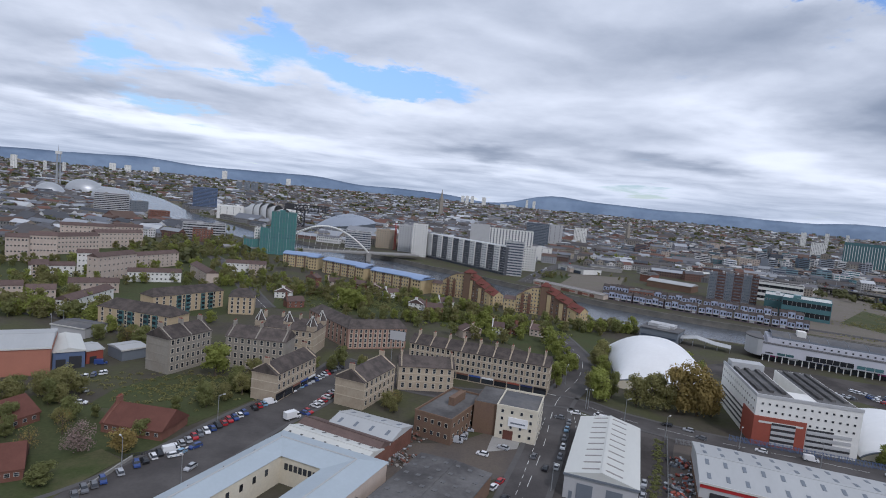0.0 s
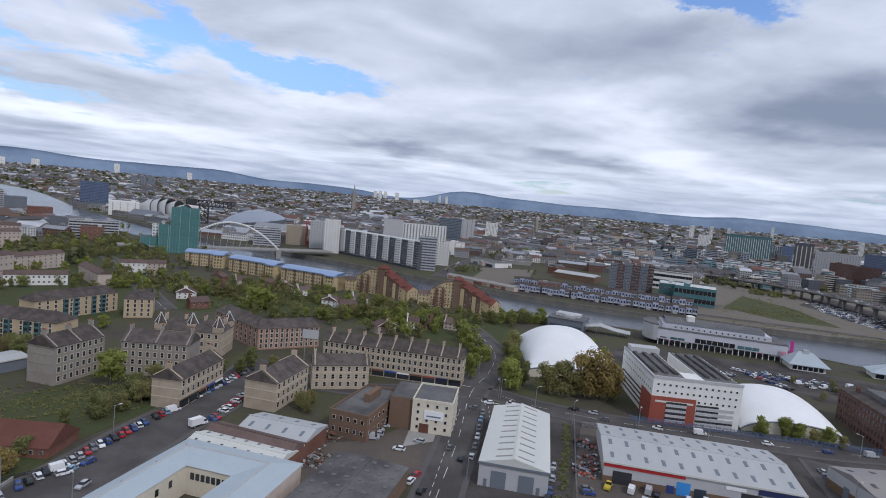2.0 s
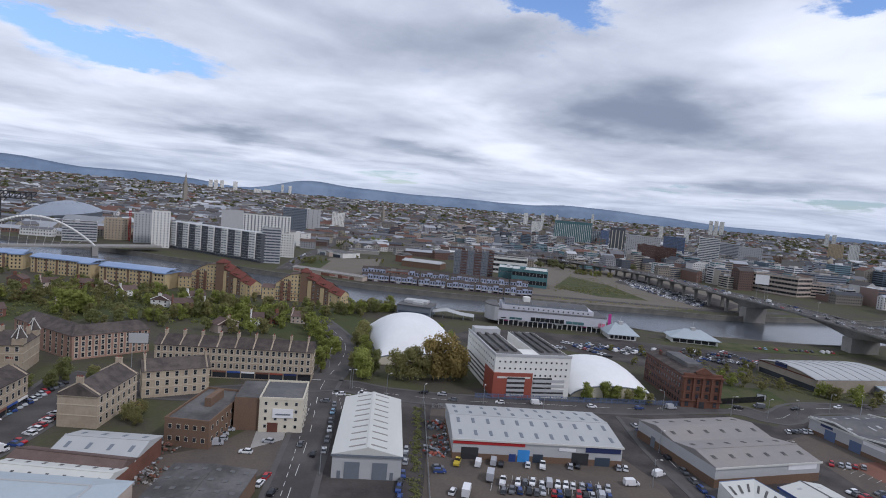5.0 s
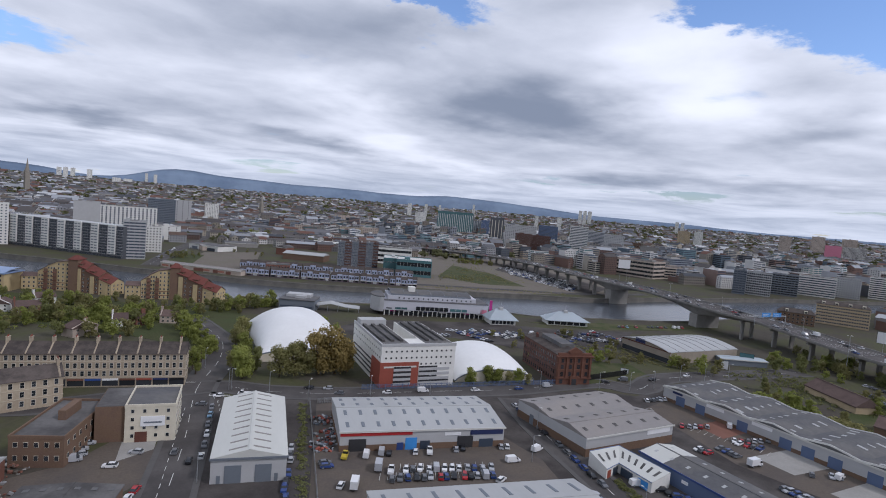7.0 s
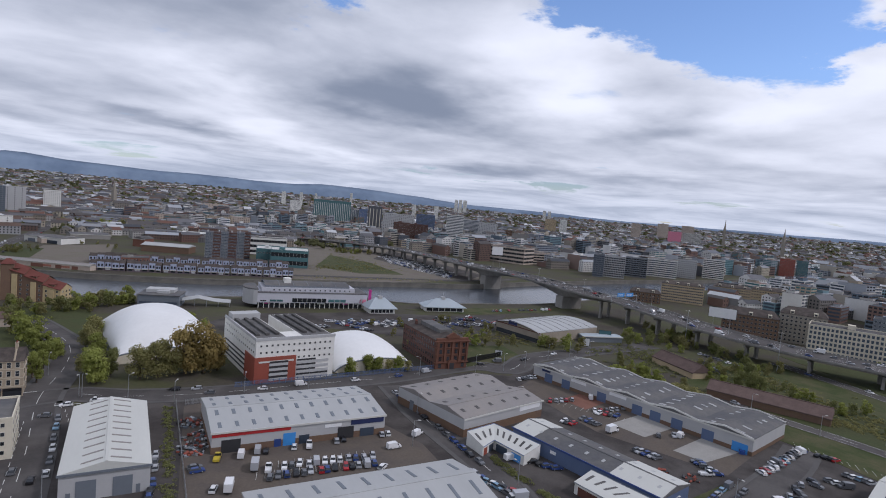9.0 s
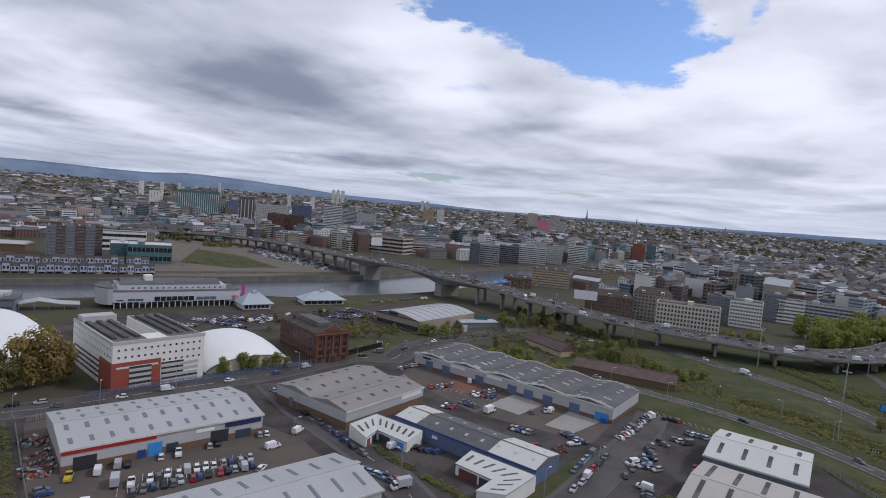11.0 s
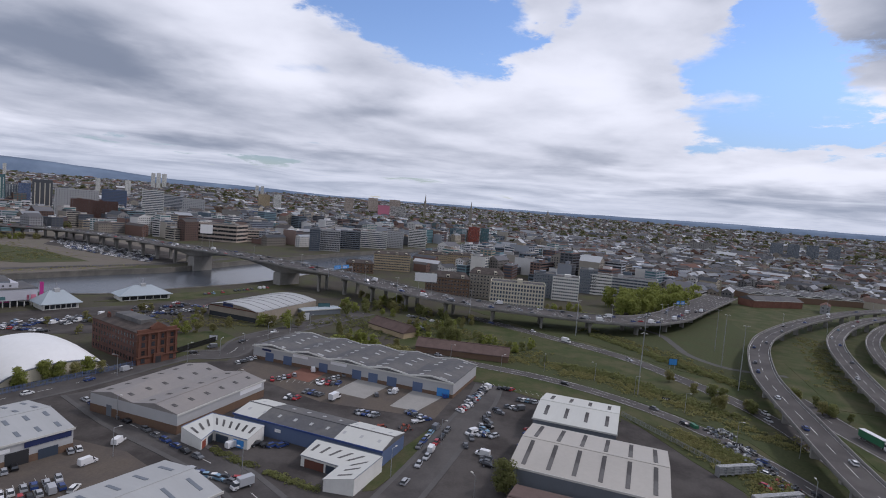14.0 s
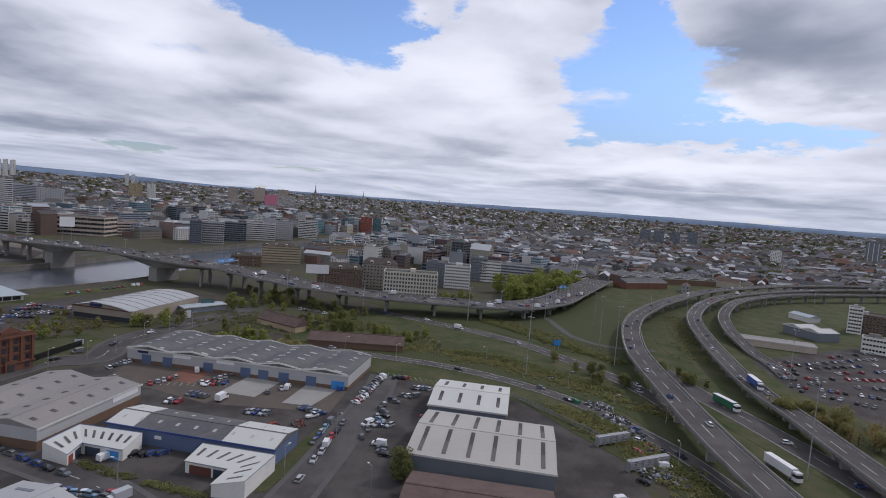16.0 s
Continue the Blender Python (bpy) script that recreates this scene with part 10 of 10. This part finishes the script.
def steel_rack(x, y, turn, n):
    """Open racking with long bars of stock."""
    top = thing("stock_rack", "open steel rack stacked with long pale bars", "rack", pose(x, y, 0, 0, 0, turn))
    for i in range(n + 1):
        part("upright", MB().box(-0.1, -1.0, -0.1, 0.1, 1.0, 3.4), "steel", top, mx=pose(i * 3, 0, 0))
    for z in (0.8, 1.7, 2.6, 3.4):
        for k in range(5):
            part("bar", MB().box(0, -0.9 + k * 0.4, z, n * 3, -0.65 + k * 0.4, z + 0.25), "clad_grey", top)
    return top


steel_rack(*(198.9, -55.1), -62, 5)
steel_rack(*(180.3, -60.8), -62, 6)
for q, m, lab in (((244.8, -57.0), "green", "green steel skip in a yard"), ((234.3, 46.9), "blue", "blue storage crates on asphalt")):
    mx = pose(*q, 0, 0, 0, 20)
    top = thing("skip", lab, "skip", mx)
    b = MB().prism([(-2, -0.9), (2, -0.9), (2, 0.9), (-2, 0.9)], 0.1, 1.4)
    part("body", b, m, top)
    part("rim", MB().box(-2.1, -1.0, 1.4, 2.1, -0.85, 1.55).box(-2.1, 0.85, 1.4, 2.1, 1.0, 1.55), "dark", top)

# ---- the rest of the city: rows of roofs out to the horizon ----
M["sprawl_wall"] = ramp_mat("city_walls", [(0.26, 0.235, 0.20), (0.21, 0.19, 0.165), (0.18, 0.115, 0.095), (0.30, 0.275, 0.235), (0.16, 0.095, 0.075), (0.26, 0.255, 0.25), (0.14, 0.095, 0.08), (0.36, 0.35, 0.335), (0.19, 0.175, 0.16), (0.62, 0.61, 0.59), (0.25, 0.215, 0.175), (0.14, 0.135, 0.135), (0.40, 0.36, 0.29), (0.22, 0.215, 0.21), (0.50, 0.49, 0.47), (0.66, 0.65, 0.63), (0.30, 0.30, 0.31)])
M["tower_wall"] = ramp_mat("city_centre_walls", [(0.38, 0.35, 0.30), (0.68, 0.68, 0.67), (0.19, 0.125, 0.105), (0.33, 0.35, 0.38), (0.12, 0.155, 0.19), (0.48, 0.46, 0.43), (0.12, 0.125, 0.135), (0.33, 0.29, 0.235), (0.18, 0.27, 0.30), (0.60, 0.59, 0.57), (0.24, 0.175, 0.15), (0.40, 0.41, 0.43), (0.75, 0.74, 0.73), (0.36, 0.31, 0.24), (0.66, 0.64, 0.60), (0.28, 0.30, 0.33)])
M["sprawl_roof"] = ramp_mat("city_roofs", [(0.085, 0.088, 0.098), (0.11, 0.103, 0.10), (0.075, 0.08, 0.09), (0.15, 0.15, 0.16), (0.12, 0.085, 0.07), (0.09, 0.092, 0.10), (0.25, 0.26, 0.275), (0.10, 0.092, 0.09), (0.16, 0.17, 0.19), (0.46, 0.47, 0.48), (0.085, 0.078, 0.076), (0.15, 0.085, 0.068), (0.12, 0.12, 0.128), (0.33, 0.345, 0.37)])


def free(x, y, r):
    for cx, cy, cr in OCC:
        if (x - cx) ** 2 + (y - cy) ** 2 < (cr + r) ** 2:
            return False
    return True


RIVER_LINE = [(p + q) / 2 for p, q in zip(along(south_bank, 90), along(north_bank, 90))]


def on_river(x, y, r):
    return min((x - p.x) ** 2 + (y - p.y) ** 2 for p in RIVER_LINE) < (68 + r) ** 2


def gabled(b, mx, w, d, h, rise_h, flat, wall=0):
    n = len(b.v)
    pts = [(0, 0, -6), (w, 0, -6), (w, d, -6), (0, d, -6), (0, 0, h), (w, 0, h), (w, d, h), (0, d, h)]
    if not flat:
        pts += [(0, d / 2, h + rise_h), (w, d / 2, h + rise_h)]
    b.v += [tuple(mx @ Vector(p)) for p in pts]
    for q in ((0, 1, 5, 4), (1, 2, 6, 5), (2, 3, 7, 6), (3, 0, 4, 7)):
        b.f.append(tuple(n + i for i in q))
        b.m.append(wall)
    if flat:
        k = len(b.v)
        b.v += [tuple(mx @ Vector(p)) for p in ((-0.2, -0.2, h), (w + 0.2, -0.2, h), (w + 0.2, d + 0.2, h), (-0.2, d + 0.2, h))]
        b.f.append((k, k + 1, k + 2, k + 3))
        b.m.append(1)
        return
    for q in ((5, 6, 9), (7, 4, 8)):
        b.f.append(tuple(n + i for i in q))
        b.m.append(wall)
    k = len(b.v)
    o = 0.4
    b.v += [tuple(mx @ Vector(p)) for p in ((-o, -o, h - 0.1), (w + o, -o, h - 0.1), (w + o, d + o, h - 0.1), (-o, d + o, h - 0.1), (-o, d / 2, h + rise_h), (w + o, d / 2, h + rise_h))]
    b.f += [(k, k + 1, k + 5, k + 4), (k + 2, k + 3, k + 4, k + 5)]
    b.m += [1, 1]


for cx, cy, cr in ((*(602.5, 810.6), 40), (*(575.5, 681.7), 40), (*(588.5, 629.4), 36), (*(577.5, 547.1), 40), (*(573.2, 482.1), 34), (*(721.5, 743.5), 34), (*(686.8, 621.3), 34), (*(466.0, 573.2), 36)):
    OCC.append((cx, cy, cr))
rng = random.Random(5)
city, panes, wood = MB(), MB(), MB()


def clump(b, x, y, z, r, n, rg, size=0.5):
    """Loose ball of leaf cards about a point."""
    for _ in range(n):
        u, a, q = rg.uniform(-0.5, 1), rg.uniform(0, 6.283), rg.uniform(0.55, 1.05)
        s = math.sqrt(max(0, 1 - u * u))
        c = Vector((x + r * q * s * math.cos(a), y + r * q * s * math.sin(a), z + r * 0.9 * q * u))
        out = Vector((s * math.cos(a) + rg.gauss(0, 0.4), s * math.sin(a) + rg.gauss(0, 0.4), u + 0.4)).normalized()
        t = out.cross(Vector((rg.uniform(-1, 1), rg.uniform(-1, 1), rg.uniform(-1, 1)))).normalized() * r * size
        w = out.cross(t).normalized() * r * size * 0.8
        b.face([c - t - w * 0.4, c + t * 0.3 - w, c + t + w * 0.5, c - t * 0.2 + w])


# ground that stays open: waste land by the north quay, the verges of the ramps, the south quay
OPEN = [[(318.7, 477.6), (686.1, 1042.4), (1083.8, 1294.1), (908.8, 867.5), (676.2, 502.2), (526.9, 377.6)],
        [(425.7, -15.5), (666.9, -128.4), (759.4, -236.5), (674.9, -264.9), (813.4, -422.1), (896.3, -672.7), (314.6, -284.0), (268.8, -110.9)],
        [(341.2, 178.2), (570.6, 282.3), (628.1, 225.8), (466.8, 118.1), (433.0, 73.3)]]


def is_open(x, y):
    for poly in OPEN:
        inside = False
        for (x0, y0), (x1, y1) in zip(poly, poly[1:] + poly[:1]):
            if (y0 > y) != (y1 > y) and x < x0 + (y - y0) / (y1 - y0) * (x1 - x0):
                inside = not inside
        if inside:
            return True
    return False


def ribbon(b, q, w, h, m):
    b.face([q @ Vector((-w / 2, -0.08, -h / 2)), q @ Vector((w / 2, -0.08, -h / 2)), q @ Vector((w / 2, -0.08, h / 2)), q @ Vector((-w / 2, -0.08, h / 2))], m)


CENTRE = ((62, 24, 1300, 560), (88, 10, 800, 160), (33, 14, 1500, 300))
for k in range(36000):
    az = rng.uniform(-46, 134)
    r = 560 + 4250 * rng.random() ** 1.2
    x, y = r * math.sin(radians(az)), r * math.cos(radians(az))
    centre = max(math.exp(-((az - a0) / sa) ** 2) * math.exp(-((r - r0) / sr) ** 2) for a0, sa, r0, sr in CENTRE)
    if r < 900 and not (az < -12 or az > 40) or r < 1000 and is_open(x, y):
        continue
    if 38 < az < 75 and r < 940 or az >= 75 and r < 700:
        continue
    if az < -12 and az > -31 and r < 800 or az <= -31 and r < 700:
        continue
    big = rng.random()
    if big < 0.8:
        w, d = (rng.uniform(14, 46), rng.uniform(9, 14)) if r < 1800 else (rng.uniform(9, 34), rng.uniform(8, 12))
        h = rng.uniform(5, 11) + centre * rng.uniform(2, 20)
    else:
        w, d = rng.uniform(26, 70), rng.uniform(14, 32)
        h = rng.uniform(6, 10) + centre * rng.uniform(4, 26)
    if centre > 0.25 and rng.random() < 0.35:
        w, d = rng.uniform(16, 34), rng.uniform(14, 24)
        h = rng.uniform(12, 20) + centre * rng.uniform(4, 26)
    rad = (max(w, d) + min(w, d) * 2) / 6
    if r < 2600 and on_river(x, y, rad) or r < 1500 and not free(x, y, rad * 0.8):
        continue
    if rng.random() < 0.10 and r < 4300:
        continue
    if r < 1700:
        OCC.append((x, y, rad * 0.75))
    turn = (-20 if rng.random() < 0.7 else 70) + rng.gauss(0, 6) + 8 * math.sin(x * 0.004) + 8 * math.sin(y * 0.003)
    mx = pose(x, y, land(x, y), 0, 0, turn) @ pose(-w / 2, -d / 2, 0)
    flat = big > 0.8 and rng.random() < 0.6 or centre > 0.25 and rng.random() < 0.7
    modern = flat and centre > 0.12
    gabled(city, mx, w, d, h, d * rng.uniform(0.2, 0.36), flat, 2 if modern else 0)
    if modern and r < 2300:
        # roof plant and floors of ribbon glazing
        pw, pd = w * rng.uniform(0.2, 0.5), d * rng.uniform(0.3, 0.6)
        gabled(city, mx @ pose(rng.uniform(0.1, 0.5) * w, rng.uniform(0.1, 0.4) * d, h + 5.5), pw, pd, rng.uniform(-3.5, -2.0), 0, True, 2)
        tint = rng.choice((0, 0, 1, 1, 2))
        nz = max(2, int(h / 3.6))
        for face in ("f", "r", "l"):
            fw = w if face == "f" else d
            gap = rng.choice((1, 1, 3))
            for i in range(nz):
                for j in range(gap):
                    ribbon(panes, mx @ wall_place(face, fw * (j + 0.5) / gap, 1.4 + (h - 1.6) * (i + 0.5) / nz, w, d), fw / gap - 1.6, (h - 1.6) / nz * 0.52, tint)
    elif r < 1750:
        nz = max(1, int(h / 3.3))
        for face in ("f", "r", "l"):
            fw = w if face == "f" else d
            m = max(1, int(fw / (3.6 if r < 1200 else 4.6)))
            for u in spread(m, fw, 0.5):
                for i in range(nz):
                    ribbon(panes, mx @ wall_place(face, u, 1.0 + (h - 1) * (i + 0.5) / nz, w, d), 1.5, 1.75, 0)
tagged(part("city_roofscape", city, ["sprawl_wall", "sprawl_roof", "tower_wall"]), "rows of stone, brick and glass city buildings", "city buildings", kind="stuff")
tagged(part("city_windows", panes, ["glass", "glass_blue", "glass_teal"]), "dark windows of city buildings", "windows", kind="stuff")
for k in range(5600):
    az = rng.uniform(-46, 134)
    r = 560 + 4200 * rng.random() ** 1.1
    x, y = r * math.sin(radians(az)), r * math.cos(radians(az))
    if r < 900 and -12 < az < 40 or r < 1000 and az > 38:
        continue
    if on_river(x, y, 8) or (r < 1500 and not free(x, y, 3)):
        continue
    if math.exp(-((az - 62) / 24) ** 2) * math.exp(-((r - 1300) / 700) ** 2) > 0.4 and rng.random() < 0.8:
        continue
    s = rng.uniform(3.5, 7.5) * (1 if r < 2000 else 1.5)
    for j in range(rng.choice((1, 2, 2, 3))):
        xx, yy = x + rng.uniform(-9, 9) * (j > 0), y + rng.uniform(-9, 9) * (j > 0)
        clump(wood, xx, yy, land(xx, yy) + s * 0.9, s, 12, rng)
tagged(part("city_trees", wood, "far_leaf"), "olive-green spring trees among city roofs", "trees", kind="stuff")
